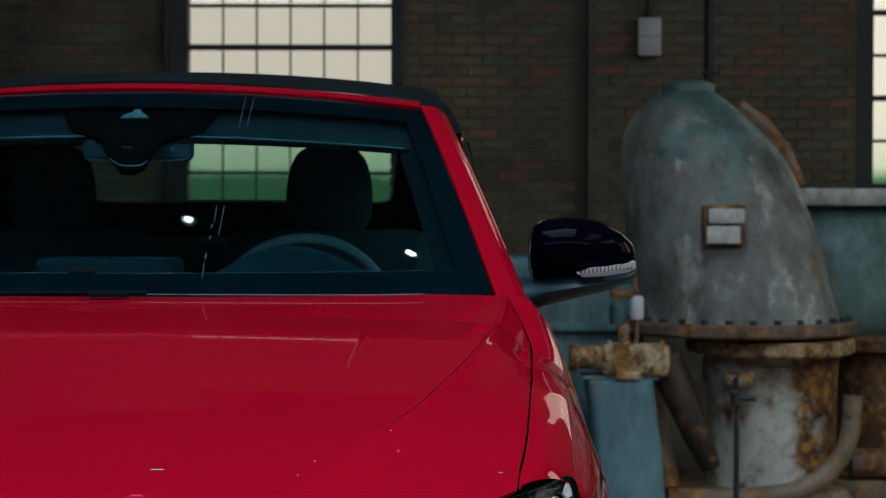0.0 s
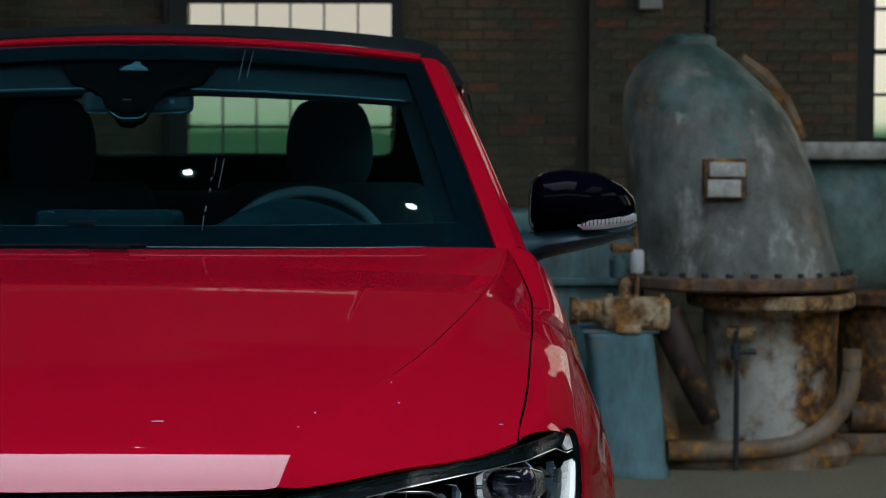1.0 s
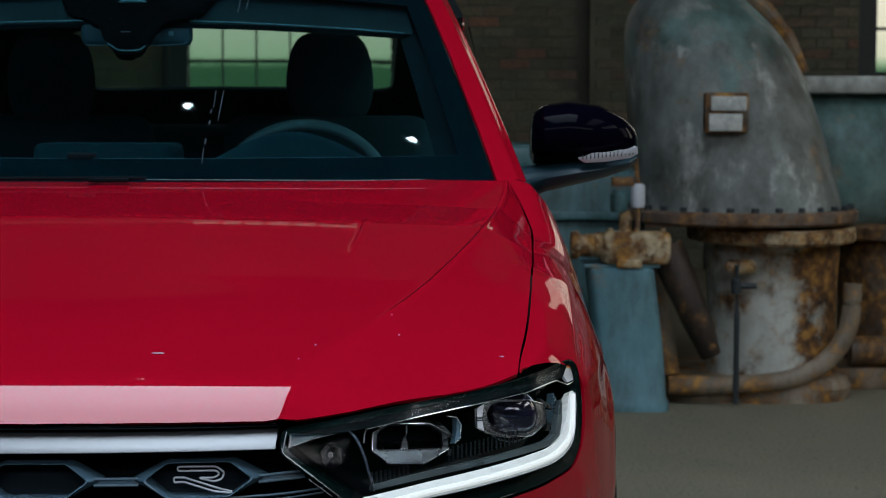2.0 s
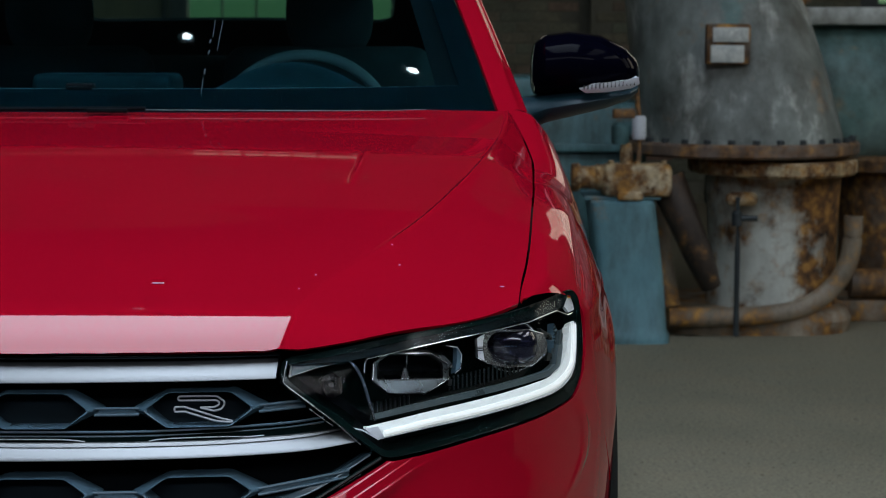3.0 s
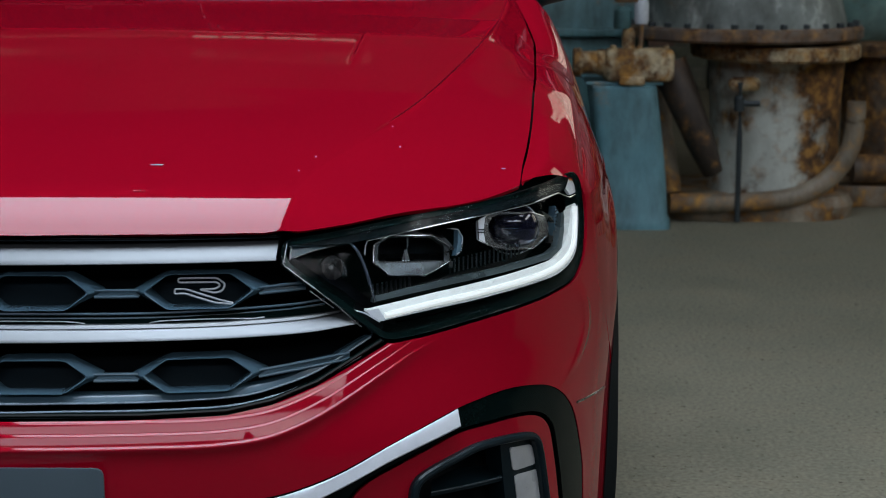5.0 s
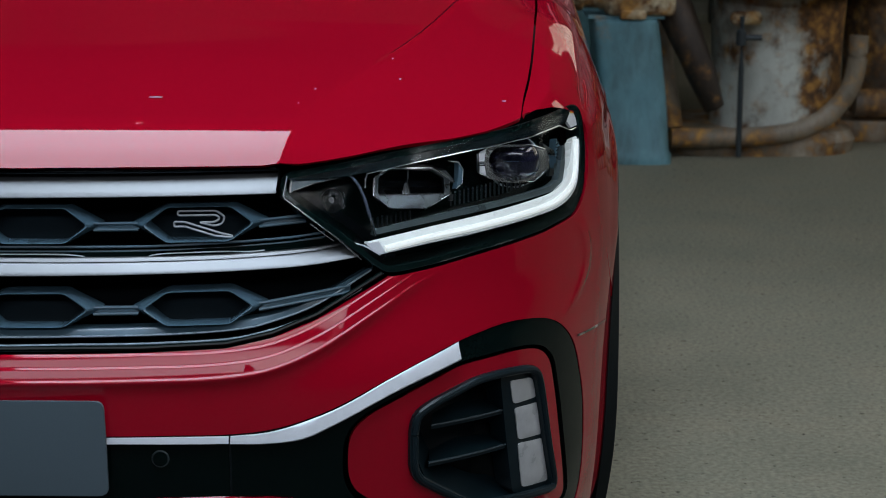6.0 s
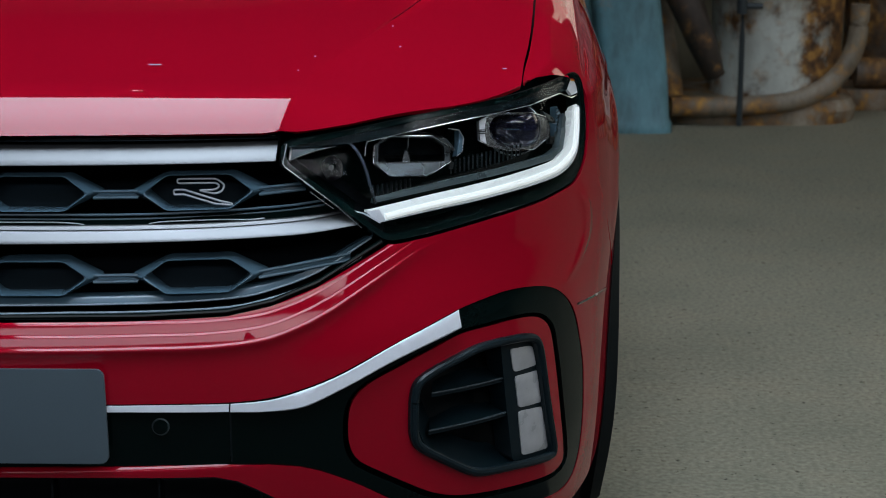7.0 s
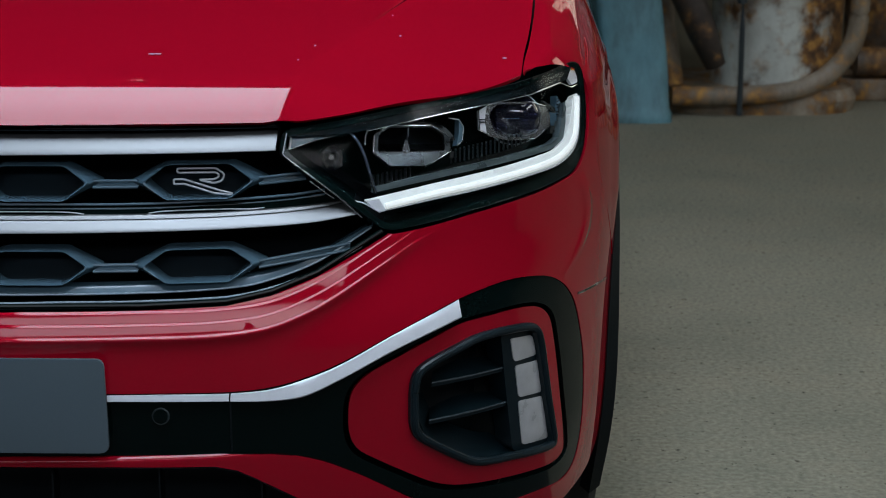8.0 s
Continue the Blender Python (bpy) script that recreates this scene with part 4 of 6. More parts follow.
    for o in (-0.010, -0.005, 0.0, 0.005, 0.010):
        q = [to_wrap((corner_edge(z) + o, z)) for z in [0.545 + 0.005 * k for k in range(24)]]
        runs += [q, [(-a, b) for a, b in q]]
    return panel(outline, bumper_surf, 0.010, 0.004, (0, 1, 0), holes, lines=runs, skin=0.0006)


lip_line = smooth_list([(0.0, 0.538), (0.29, 0.538), (0.389, 0.539), (0.441, 0.545), (0.493, 0.563), (0.572, 0.606), (0.612, 0.628), (0.66, 0.645)])


LIP_STEPS = (0.030, 0.017, 0.0035)
corner_edge = smooth_list([(0.54, 0.797), (0.5516, 0.806), (0.5713, 0.82), (0.5965, 0.83), (0.634, 0.8305), (0.667, 0.8193), (0.69, 0.81)])


def bumper_surf(v, z):
    """The bumper face: a lip that juts out under the grille to a sharp line, and an upright face below it."""
    x, y, z = wrap(v, z)
    d = z - lip_line(abs(x))
    if d >= 0:
        out = 0.001 * max(0.0, 1 - d / 0.036)
        for at in LIP_STEPS:                   # fine rounded steps along the lip
            q = max(0.0, min(1.0, (at + 0.0015 - d) / 0.003))
            out += 0.0028 * q * q * (3 - 2 * q)
    else:
        out = 0.0094 * math.exp(d / 0.010)
    fade = max(0.0, min(1.0, (0.66 - abs(x)) / 0.14))
    y -= out * fade * fade * (3 - 2 * fade)
    if z < 0.40:                               # rounded upper edge of the band over the intake
        u = max(0.0, 1 - (0.3965 - z) / 0.0085)
        y += 0.008 * u * u * max(0.0, min(1.0, (0.46 - abs(x)) / 0.08))
    # upright edge at the corner below the lamp
    near = math.exp(-(((abs(x) - corner_edge(z)) / 0.0065) ** 2)) * max(0.0, min(1.0, (z - 0.54) / 0.05)) * max(0.0, min(1.0, (0.675 - z) / 0.03))
    return (x + math.copysign(0.0022 * near, x), y - 0.0022 * near, z)


part("bumper", bumper(), RED, car, "glossy red bumper")

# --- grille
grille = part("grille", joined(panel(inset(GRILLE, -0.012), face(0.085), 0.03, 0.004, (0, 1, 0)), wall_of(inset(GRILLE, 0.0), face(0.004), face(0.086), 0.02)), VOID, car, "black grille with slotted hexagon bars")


def strip_between(upper, lower, recess, proud, material, name, label="", slant=0.0):
    """A bar across the nose between two runs of (x, z), from one side to the other."""
    up, low = smooth_list(upper), smooth_list(lower)
    wide, narrow = upper[-1][0], lower[-1][0]

    def slanted(s, row):
        t, back = row
        x = s * (wide + (narrow - wide) * t)
        top, bot = up(s * wide), low(s * narrow)
        z = top + (bot - top) * t
        return (x, front_y(x, z) + recess + back - slant * (1 + 0.55 * (abs(x) / 0.54) ** 4) * (top - bot) * (t + 0.10 * t * (1 - t)), z)
    rows = [(0.0, proud), (0.0, 0.0015), (0.03, 0.0004), (0.08, 0.0), (0.3, 0.0), (0.5, 0.0), (0.7, 0.0), (0.92, 0.0), (0.97, 0.0004), (1.0, 0.0015), (1.0, proud)]
    return part(name, sheet(slanted, [k / 80 - 1 for k in range(161)], rows), material, grille, label)


def mirror_run(run):
    return [(-x, z) for x, z in reversed(run) if x > 0] + list(run)


strip_between(mirror_run([(0.0, 0.7675), (0.29, 0.7675), (0.446, 0.7685)]), mirror_run([(0.0, 0.744), (0.29, 0.745), (0.444, 0.7455)]), 0.016, 0.02, ALU, "upper_bar", "bright satin metal bar", 0.44)
strip_between(mirror_run([(0.0, 0.7735), (0.29, 0.7735), (0.440, 0.7745)]), mirror_run([(0.0, 0.7685), (0.29, 0.7685), (0.446, 0.7695)]), 0.020, 0.02, ALU, "bar_crown", "narrow upper facet of the bar", 0.22)
strip_between(mirror_run([(0.0, 0.6695), (0.292, 0.669), (0.421, 0.671), (0.492, 0.675), (0.527, 0.680)]), mirror_run([(0.0, 0.655), (0.291, 0.656), (0.421, 0.658), (0.492, 0.661), (0.541, 0.667)]), 0.018, 0.02, ALU, "lower_bar", "bright satin metal bar", 0.72)
strip_between(mirror_run([(0.0, 0.6745), (0.292, 0.674), (0.421, 0.6755), (0.492, 0.679), (0.52, 0.682)]), mirror_run([(0.0, 0.670), (0.292, 0.6695), (0.421, 0.6715), (0.492, 0.6755), (0.527, 0.6805)]), 0.020, 0.02, ALU, "bar_crown", "narrow upper facet of the bar", 0.62)
strip_between(mirror_run([(0.0, 0.592), (0.3, 0.592), (0.40, 0.596), (0.47, 0.609), (0.55, 0.647)]), mirror_run([(0.0, 0.583), (0.3, 0.584), (0.395, 0.587), (0.44, 0.5945), (0.493, 0.6115), (0.562, 0.650)]), 0.028, 0.02, GREY_BLACK, "bottom_bar", "", 0.3)
strip_between(mirror_run([(0.0, 0.684), (0.292, 0.6835), (0.421, 0.6855), (0.492, 0.690), (0.515, 0.692)]), mirror_run([(0.0, 0.6735), (0.292, 0.673), (0.421, 0.6745), (0.492, 0.6785), (0.52, 0.6825)]), 0.026, 0.02, GLOSS_BLACK, "gloss_strip", "gloss black strip over the bar", 0.05)
# pale arcs paint in what the gloss strip reflects of the slot frames
for run in (((0.296, 0.6745), (0.305, 0.676), (0.32, 0.677), (0.35, 0.6775), (0.385, 0.6775), (0.412, 0.6765), (0.43, 0.6775)), ((0.10, 0.6775), (0.15, 0.6775), (0.19, 0.6772), (0.208, 0.6762), (0.221, 0.6745))):
    both("strip_reflection", tube(smooth_path([face(0.024)(x, z) for x, z in run]), 0.0008, 6), PALE, grille, "thin pale painted reflection")
part("thin_line", tube(smooth_path([face(0.024)(x, z) for x, z in mirror_run([(0.0, 0.686), (0.15, 0.686), (0.3, 0.6858), (0.44, 0.690), (0.50, 0.695)])]), 0.0016, 8), GREY_BLACK, grille, "thin bright line over the bar")
part("thin_line", tube(smooth_path([face(0.026)(x, z) for x, z in mirror_run([(0.0, 0.6805), (0.15, 0.6805), (0.3, 0.6803), (0.44, 0.6845), (0.50, 0.6895)])]), 0.0011, 8), GREY_BLACK, grille, "thin dim line over the bar")
part("rim", tube([face(0.004)(x, z) for x, z in mirror_run([(0.0, 0.5735), (0.292, 0.5745), (0.389, 0.5765), (0.441, 0.5855), (0.493, 0.6035), (0.568, 0.645)])], 0.003, 8), GLOSS_BLACK, grille, "glossy dark rim")


def hexagon(cx, cz, w, h, cut):
    return [(cx - w, cz), (cx - w + cut, cz + h), (cx + w - cut, cz + h), (cx + w, cz), (cx + w - cut, cz - h), (cx - w + cut, cz - h)]


def slot(cx, cz, h):
    """A long hexagon frame: its rim stands forward at the opening and falls away outwards."""
    inner, outer = rounded(hexagon(cx, cz, 0.062, h - 0.0018, 0.0255), 0.005, 3), rounded(hexagon(cx, cz, 0.081, h + 0.0002, 0.0425), 0.005, 3)
    rings = []
    for k, recess in ((0.0, 0.058), (0.0, 0.0185), (0.05, 0.0165), (0.16, 0.0160), (0.55, 0.0225), (1.0, 0.0300), (1.0, 0.045)):
        rings.append([Vector(face(recess)(a[0] + (b[0] - a[0]) * k, a[1] + (b[1] - a[1]) * k)) for a, b in zip(inner, outer)])
    return loft(rings, False)


def link(x0, x1, cz, h=0.0042, rise=0.0):
    """A flat bar between two slots with a bead along either edge."""
    bar = panel([(x0, cz + h), (x1, cz + h + rise), (x1, cz - h + rise), (x0, cz - h)], face(0.0265), 0.012, 0.02, (0, 1, 0), roll=0.001)
    beads = []
    for dz, r in ((h - 0.0008, 0.0019), (0.0004 - h, 0.0019)):
        beads.append(tube([face(0.0215)(x0 + (x1 - x0) * k / 8, cz + dz + rise * k / 8) for k in range(9)], r, 8))
    return joined(bar, *beads)


for cz, h in ((0.711, 0.0215), (0.614, 0.0205)):
    for cx in (0.162, 0.354):
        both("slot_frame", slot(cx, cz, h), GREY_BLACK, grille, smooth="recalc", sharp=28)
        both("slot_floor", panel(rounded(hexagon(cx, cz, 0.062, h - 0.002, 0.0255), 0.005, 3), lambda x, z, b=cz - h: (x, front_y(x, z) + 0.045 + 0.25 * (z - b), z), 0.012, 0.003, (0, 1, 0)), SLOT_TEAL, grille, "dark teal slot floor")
    both("slot_link", link(0.232, 0.284, cz - 0.0015), GREY_BLACK, grille)
    both("slot_link", link(0.424, 0.478 if cz > 0.7 else 0.53, cz - 0.0015, 0.0042, 0.004 if cz > 0.7 else 0.014), GREY_BLACK, grille)
    part("slot_link", link(-0.092, 0.092, cz - 0.0015), GREY_BLACK, grille)

# highlights along the lower grille edges, given as pale tubes
part("bar_glint", tube(smooth_path([face(0.0225)(x, z) for x, z in mirror_run([(0.0, 0.583), (0.15, 0.583), (0.3, 0.584), (0.395, 0.587), (0.44, 0.5945), (0.493, 0.6115), (0.555, 0.6465)])]), 0.0014, 8), EDGE, grille, "pale painted highlight on the lower edge of the bar")
part("lip_glint", tube(smooth_path([face(0.012)(x, z) for x, z in mirror_run([(0.0, 0.577), (0.126, 0.576), (0.205, 0.577), (0.29, 0.577), (0.388, 0.579), (0.439, 0.587), (0.465, 0.594), (0.492, 0.603), (0.518, 0.614), (0.544, 0.627)])]), 0.0015, 8), EDGE, grille, "thin bright painted highlight on the lip")

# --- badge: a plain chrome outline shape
badge_bow = [(0.3285, 0.7252), (0.3738, 0.7246), (0.3837, 0.7175), (0.3805, 0.7098), (0.3718, 0.7074), (0.3532, 0.712), (0.3718, 0.712), (0.3783, 0.7159), (0.3738, 0.7199), (0.3286, 0.7203)]
badge_foot = [(0.3247, 0.713), (0.3368, 0.7128), (0.3784, 0.699), (0.3937, 0.6950), (0.3905, 0.6938), (0.3719, 0.6961), (0.3368, 0.7076), (0.3248, 0.7074)]
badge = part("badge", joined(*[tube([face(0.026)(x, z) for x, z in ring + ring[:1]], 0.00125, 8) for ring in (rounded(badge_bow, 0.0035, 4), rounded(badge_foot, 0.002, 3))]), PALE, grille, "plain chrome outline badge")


# --- head lamps
DRL_BAND = rounded([(0.5473, 0.6811), (0.5653, 0.6655), (0.6245, 0.6737), (0.6728, 0.6778), (0.7226, 0.6823), (0.7595, 0.6854), (0.7875, 0.6888), (0.8065, 0.6985), (0.8158, 0.7154), (0.8184, 0.7472), (0.8184, 0.7715), (0.8087, 0.7735), (0.8062, 0.7469), (0.7998, 0.7235),
                    (0.7902, 0.7131), (0.7785, 0.7089), (0.7224, 0.7026), (0.6727, 0.6978), (0.6245, 0.6928), (0.5606, 0.6834)], 0.008, 3)
SHELF_RUN = [(0.5567, 0.6875), (0.6037, 0.694), (0.6517, 0.6997), (0.7226, 0.7054), (0.780, 0.7095), (0.7952, 0.7185), (0.7988, 0.740), (0.7984, 0.764)]
MODULE_A = [(0.5569, 0.7341), (0.558, 0.7549), (0.5747, 0.7643), (0.6271, 0.7602), (0.6479, 0.7463), (0.6494, 0.7273), (0.622, 0.7141), (0.5765, 0.7182)]
MODULE_A_IN = [(0.5616, 0.7338), (0.5621, 0.7534), (0.5761, 0.7620), (0.6265, 0.7580), (0.6417, 0.7469), (0.6425, 0.7277)]
MODULE_B = [(0.6842, 0.7725), (0.6949, 0.7773), (0.7093, 0.779), (0.7521, 0.7728), (0.7712, 0.7645), (0.7766, 0.7515), (0.7751, 0.7378), (0.756, 0.7276), (0.7225, 0.7313), (0.6972, 0.7405), (0.6851, 0.7488)]
MODULE_B_IN = [(0.6964, 0.7589), (0.7006, 0.7726), (0.7114, 0.7764), (0.7506, 0.7708), (0.7612, 0.7608), (0.7643, 0.7484), (0.7613, 0.7357), (0.7484, 0.7306), (0.7225, 0.7336), (0.7044, 0.7422)]


def ring_frame(outer, width, recess, thick):
    return panel(outer, face(recess), 0.008, thick, (0, 1, 0), [inset(outer, width)], roll=0.002)


def sloped(recess, level, slope):
    """The nose set back by recess, but coming forward below a level line, so that the part below it faces up."""
    def f(x, z):
        return (x, front_y(x, z) + recess - slope * max(0.0, level(x) - z), z)
    return f


def head_lamp(side):
    m = (lambda b: b) if side > 0 else flipped
    lamp = part("headlamp", m(joined(panel(inset(LAMP, 0.002), face(0.10), 0.02, 0.003, (0, 1, 0)), wall_of(inset(LAMP, 0.001), face(0.003), face(0.101)))), GLOSS_BLACK, car, "clear LED headlamp with a white light band")

    def run(pts, recess, r, material, name, label="", smooth=True, flat=1.0):
        path = [face(recess)(x, z) for x, z in pts]
        return part(name, m(tube(smooth_path(path) if smooth else path, r, 8, flat)), material, lamp, label)

    def plate(pts, recess, material, name, label="", thick=0.006, r=0.0, roll=0.0008):
        return part(name, m(panel(rounded(list(pts), r, 3) if r else list(pts), face(recess), 0.008, thick, (0, 1, 0), roll=roll)), material, lamp, label)

    part("bezel", m(ring_frame(inset(LAMP, 0.0005), 0.007, 0.004, 0.02)), GLOSS_BLACK, lamp, "gloss black bezel")
    # light band: a clear bar with a bright core, and the ribbed grey shelf above it
    part("light_band", m(panel(DRL_BAND, face(0.014), 0.004, 0.012, (0, 1, 0), roll=0.003)), DRL, lamp, "white glowing light band")
    run(((0.572, 0.6725), (0.6245, 0.681), (0.6728, 0.6855), (0.7226, 0.690), (0.7595, 0.6935), (0.786, 0.6982), (0.804, 0.7085), (0.8115, 0.7225), (0.8135, 0.7472), (0.8137, 0.769)), 0.0115, 0.0042, CORE, "light_core", "bright core of the light band")
    run(((0.566, 0.667), (0.6245, 0.6745), (0.6728, 0.6786), (0.7226, 0.6831), (0.7595, 0.6862), (0.787, 0.6897), (0.8057, 0.6993), (0.815, 0.7157), (0.8176, 0.7472), (0.8176, 0.77)), 0.0125, 0.0012, PALE, "band_edge")
    plate(((0.5485, 0.6805), (0.5645, 0.6665), (0.572, 0.6685), (0.5645, 0.682)), 0.0105, PALE, "band_end", "bright end piece")
    upper, lower = SHELF_RUN, [(x + dx, z + dz) for (x, z), (dx, dz) in zip(SHELF_RUN, ((0, 0.0075), (0, 0.0075), (0, 0.0075), (0, 0.0075), (-0.002, 0.0075), (-0.0065, 0.004), (-0.0065, 0.0), (-0.003, 0.0)))]
    plate(upper + lower[::-1], 0.022, SHELF_GREY, "shelf", "grey translucent shelf along the light band", 0.01)
    for k in range(17):
        x = 0.650 + 0.0055 * k
        part("rib", m(moved(box(-0.0011, 0.0011, 0, 0.012, -0.0075, 0.0085), pose(x, front_y(x, 0.715) + 0.034, 0.7185 + 0.0006 * k))), SATIN_BLACK, lamp, smooth=False)
    for k in range(9):
        x = 0.556 + 0.0055 * k
        part("rib", m(moved(box(-0.0011, 0.0011, 0, 0.012, -0.006, 0.006), pose(x, front_y(x, 0.70) + 0.036, 0.699 + 0.0007 * k))), SATIN_BLACK, lamp, smooth=False)
    # first module: a long octagon with a sloping grey floor
    floor_line = lerp_list([(0.5569, 0.7341), (0.6494, 0.7273)])
    part("reflector_frame", m(joined(panel(rounded(MODULE_A, 0.003, 2), sloped(0.028, floor_line, 0.5), 0.006, 0.006, (0, 1, 0), [rounded(MODULE_A_IN, 0.003, 2)], roll=0.0006), wall_of(rounded(MODULE_A_IN, 0.003, 2), face(0.03), face(0.085)))), MODULE_GREY, lamp, "grey metal module frame")
    part("module_back", m(panel(inset(MODULE_A_IN, -0.002), face(0.084), 0.02, 0.003, (0, 1, 0))), VOID, lamp)
    run(MODULE_A + MODULE_A[:1], 0.0265, 0.0009, CHROME, "reflector_rim", "", False)
    for k in range(22):                     # toothed ledge at the floor's edge
        x = 0.5645 + 0.0035 * k
        part("tooth", m(moved(box(-0.0011, 0.0011, -0.0008, 0.003, -0.0011, 0.0009), pose(x, front_y(x, 0.73) + 0.0285, floor_line(x) + 0.0004))), CHROME, lamp, smooth=False)
    part("divider", m(moved(from_lists([(-0.005, 0, 0), (0.005, 0, 0), (0.0015, 0.002, 0.0135), (-0.0015, 0.002, 0.0135), (-0.005, 0.02, 0), (0.005, 0.02, 0), (0.0015, 0.02, 0.0135), (-0.0015, 0.02, 0.0135)],
                                       [(0, 1, 2, 3), (5, 4, 7, 6), (1, 5, 6, 2), (4, 0, 3, 7), (3, 2, 6, 7), (4, 5, 1, 0)]), pose(0.5955, front_y(0.5955, 0.73) + 0.032, 0.7315))), LAMP_GREY, lamp, smooth=False)
    part("divider", m(box(0.5962, 0.5974, front_y(0.597, 0.75) + 0.05, front_y(0.597, 0.75) + 0.08, 0.744, 0.762)), LAMP_GREY, lamp, smooth=False)
    # second module: a round lens in a faceted frame
    part("projector_frame", m(joined(panel(rounded(MODULE_B, 0.003, 2), face(0.028), 0.006, 0.006, (0, 1, 0), [rounded(MODULE_B_IN, 0.006, 3)], roll=0.001), wall_of(rounded(MODULE_B_IN, 0.006, 3), face(0.03), face(0.075)))), LAMP_GREY, lamp, "grey metal module frame")
    run(MODULE_B + MODULE_B[:1], 0.0265, 0.0008, CHROME, "projector_rim", "", False)
    plate(((0.6849, 0.7714), (0.6942, 0.7764), (0.6914, 0.7598), (0.6943, 0.7439), (0.6865, 0.749)), 0.0245, PALE, "side_facet", "bright side facet", 0.004)
    for z in (0.7545, 0.7565, 0.7585):
        part("facet_line", m(moved(box(-0.0045, 0.0045, -0.0012, 0.001, -0.0004, 0.0004), pose(0.6883, front_y(0.6883, z) + 0.0242, z + 0.003))), VOID, lamp, smooth=False)
    ball = lathe([(0.034, 0.0), (0.033, 0.006), (0.0285, 0.013), (0.0205, 0.019), (0.0105, 0.0228), (0.001, 0.0239)], 36)
    part("projector_lens", m(moved(ball, pose(0.7295, front_y(0.7295, 0.751) + 0.068, 0.7505, 90, 0, 0))), LENS, lamp, "round violet-coated projector lens")
    part("lens_ring", m(moved(lathe([(0.0345 + 0.0016 * math.cos(a), 0.002 + 0.0016 * math.sin(a)) for a in [2 * math.pi * k / 10 for k in range(11)]], 40, False), pose(0.7295, front_y(0.7295, 0.751) + 0.068, 0.7505, 90, 0, 0))), LAMP_GREY, lamp, "lens ring")
    part("projector_back", m(moved(lathe([(0.036, 0), (0.036, 0.004)], 32), pose(0.7295, front_y(0.7295, 0.751) + 0.078, 0.7505, 90, 0, 0))), GLOSS_BLACK, lamp)
    for dx, w in ((-0.009, 0.002), (-0.0055, 0.0035), (0.0, 0.002), (0.004, 0.003), (0.0085, 0.002)):        # small writing on the lens mount, as bars
        part("mark", m(box(0.7255 + dx, 0.7255 + dx + w, front_y(0.7295, 0.751) + 0.0425, front_y(0.7295, 0.751) + 0.044, 0.7535, 0.7543)), GREY_BLACK, lamp, smooth=False)
    # small bright pieces beside the modules
    plate(((0.6437, 0.7557), (0.6514, 0.7469), (0.6556, 0.7404), (0.6514, 0.7402), (0.6444, 0.7463), (0.6354, 0.7565)), 0.027, MODULE_GREY, "side_clip", "bright side clip", 0.005)
    plate(((0.6487, 0.7271), (0.6536, 0.7265), (0.653, 0.7185), (0.6488, 0.7203)), 0.027, MODULE_GREY, "side_clip", "bright side clip", 0.005)
    plate(((0.6596, 0.7627), (0.6653, 0.7533), (0.664, 0.7367), (0.657, 0.732), (0.6597, 0.7472)), 0.035, GREY_BLACK, "side_shell", "", 0.01)
    run(((0.646, 0.766), (0.6596, 0.7627), (0.6653, 0.7533), (0.664, 0.7367), (0.657, 0.732)), 0.034, 0.0007, LAMP_GREY, "shell_edge", "", False)
    plate(((0.7674, 0.7719), (0.783, 0.7605), (0.7854, 0.7529), (0.7736, 0.761)), 0.027, MODULE_GREY, "side_clip", "bright side clip", 0.005)
    plate(((0.7783, 0.7389), (0.7838, 0.7363), (0.783, 0.7279), (0.7768, 0.7293)), 0.027, MODULE_GREY, "side_clip", "bright side clip", 0.005)
    plate(((0.7872, 0.773), (0.7928, 0.7612), (0.792, 0.74), (0.788, 0.7302), (0.7856, 0.7521)), 0.035, GREY_BLACK, "side_shell", "", 0.01)
    for za, zb in ((0.7705, 0.7655), (0.7625, 0.758), (0.754, 0.7495), (0.7455, 0.741), (0.7375, 0.733)):
        run(((0.7868, za), (0.7915, (za + zb) / 2), (0.7868, zb)), 0.033, 0.0008, MODULE_GREY, "spring_edge", "", False)
    # brow and its bright line
    part("brow", m(panel([(0.46, 0.763), (0.517, 0.771), (0.584, 0.781), (0.651, 0.789), (0.722, 0.796), (0.774, 0.803), (0.806, 0.808), (0.80, 0.794), (0.766, 0.789), (0.708, 0.783), (0.63, 0.7745), (0.527, 0.7605), (0.47, 0.7605)], face(0.010), 0.014, 0.02, (0, 1, 0))), BROW_BLACK, lamp, "gloss black brow")
    run(((0.5503, 0.7625), (0.5836, 0.7681), (0.624, 0.7734), (0.6792, 0.7794), (0.7111, 0.7823), (0.7514, 0.7854), (0.7898, 0.7924), (0.8059, 0.7833), (0.8142, 0.7848)), 0.0085, 0.0009, CHROME, "brow_line", "thin bright line", False)
    run(((0.5503, 0.7625), (0.5475, 0.7545), (0.547, 0.7445)), 0.02, 0.0010, LAMP_GREY, "brow_line", "", False)
    # cream and yellow reflections on the cover's corner, painted as two small plates
    plate(((0.7958, 0.8063), (0.8055, 0.8085), (0.8138, 0.8002), (0.8154, 0.787), (0.8071, 0.7855), (0.7998, 0.7963)), 0.012, REFLECTOR, "glint", "pale patch for a window reflected in the cover", 0.004)
    plate(((0.806, 0.8075), (0.8125, 0.8055), (0.8135, 0.803), (0.807, 0.804)), 0.0095, AMBER, "glint", "amber strip for a yellow reflection in the cover", 0.003)
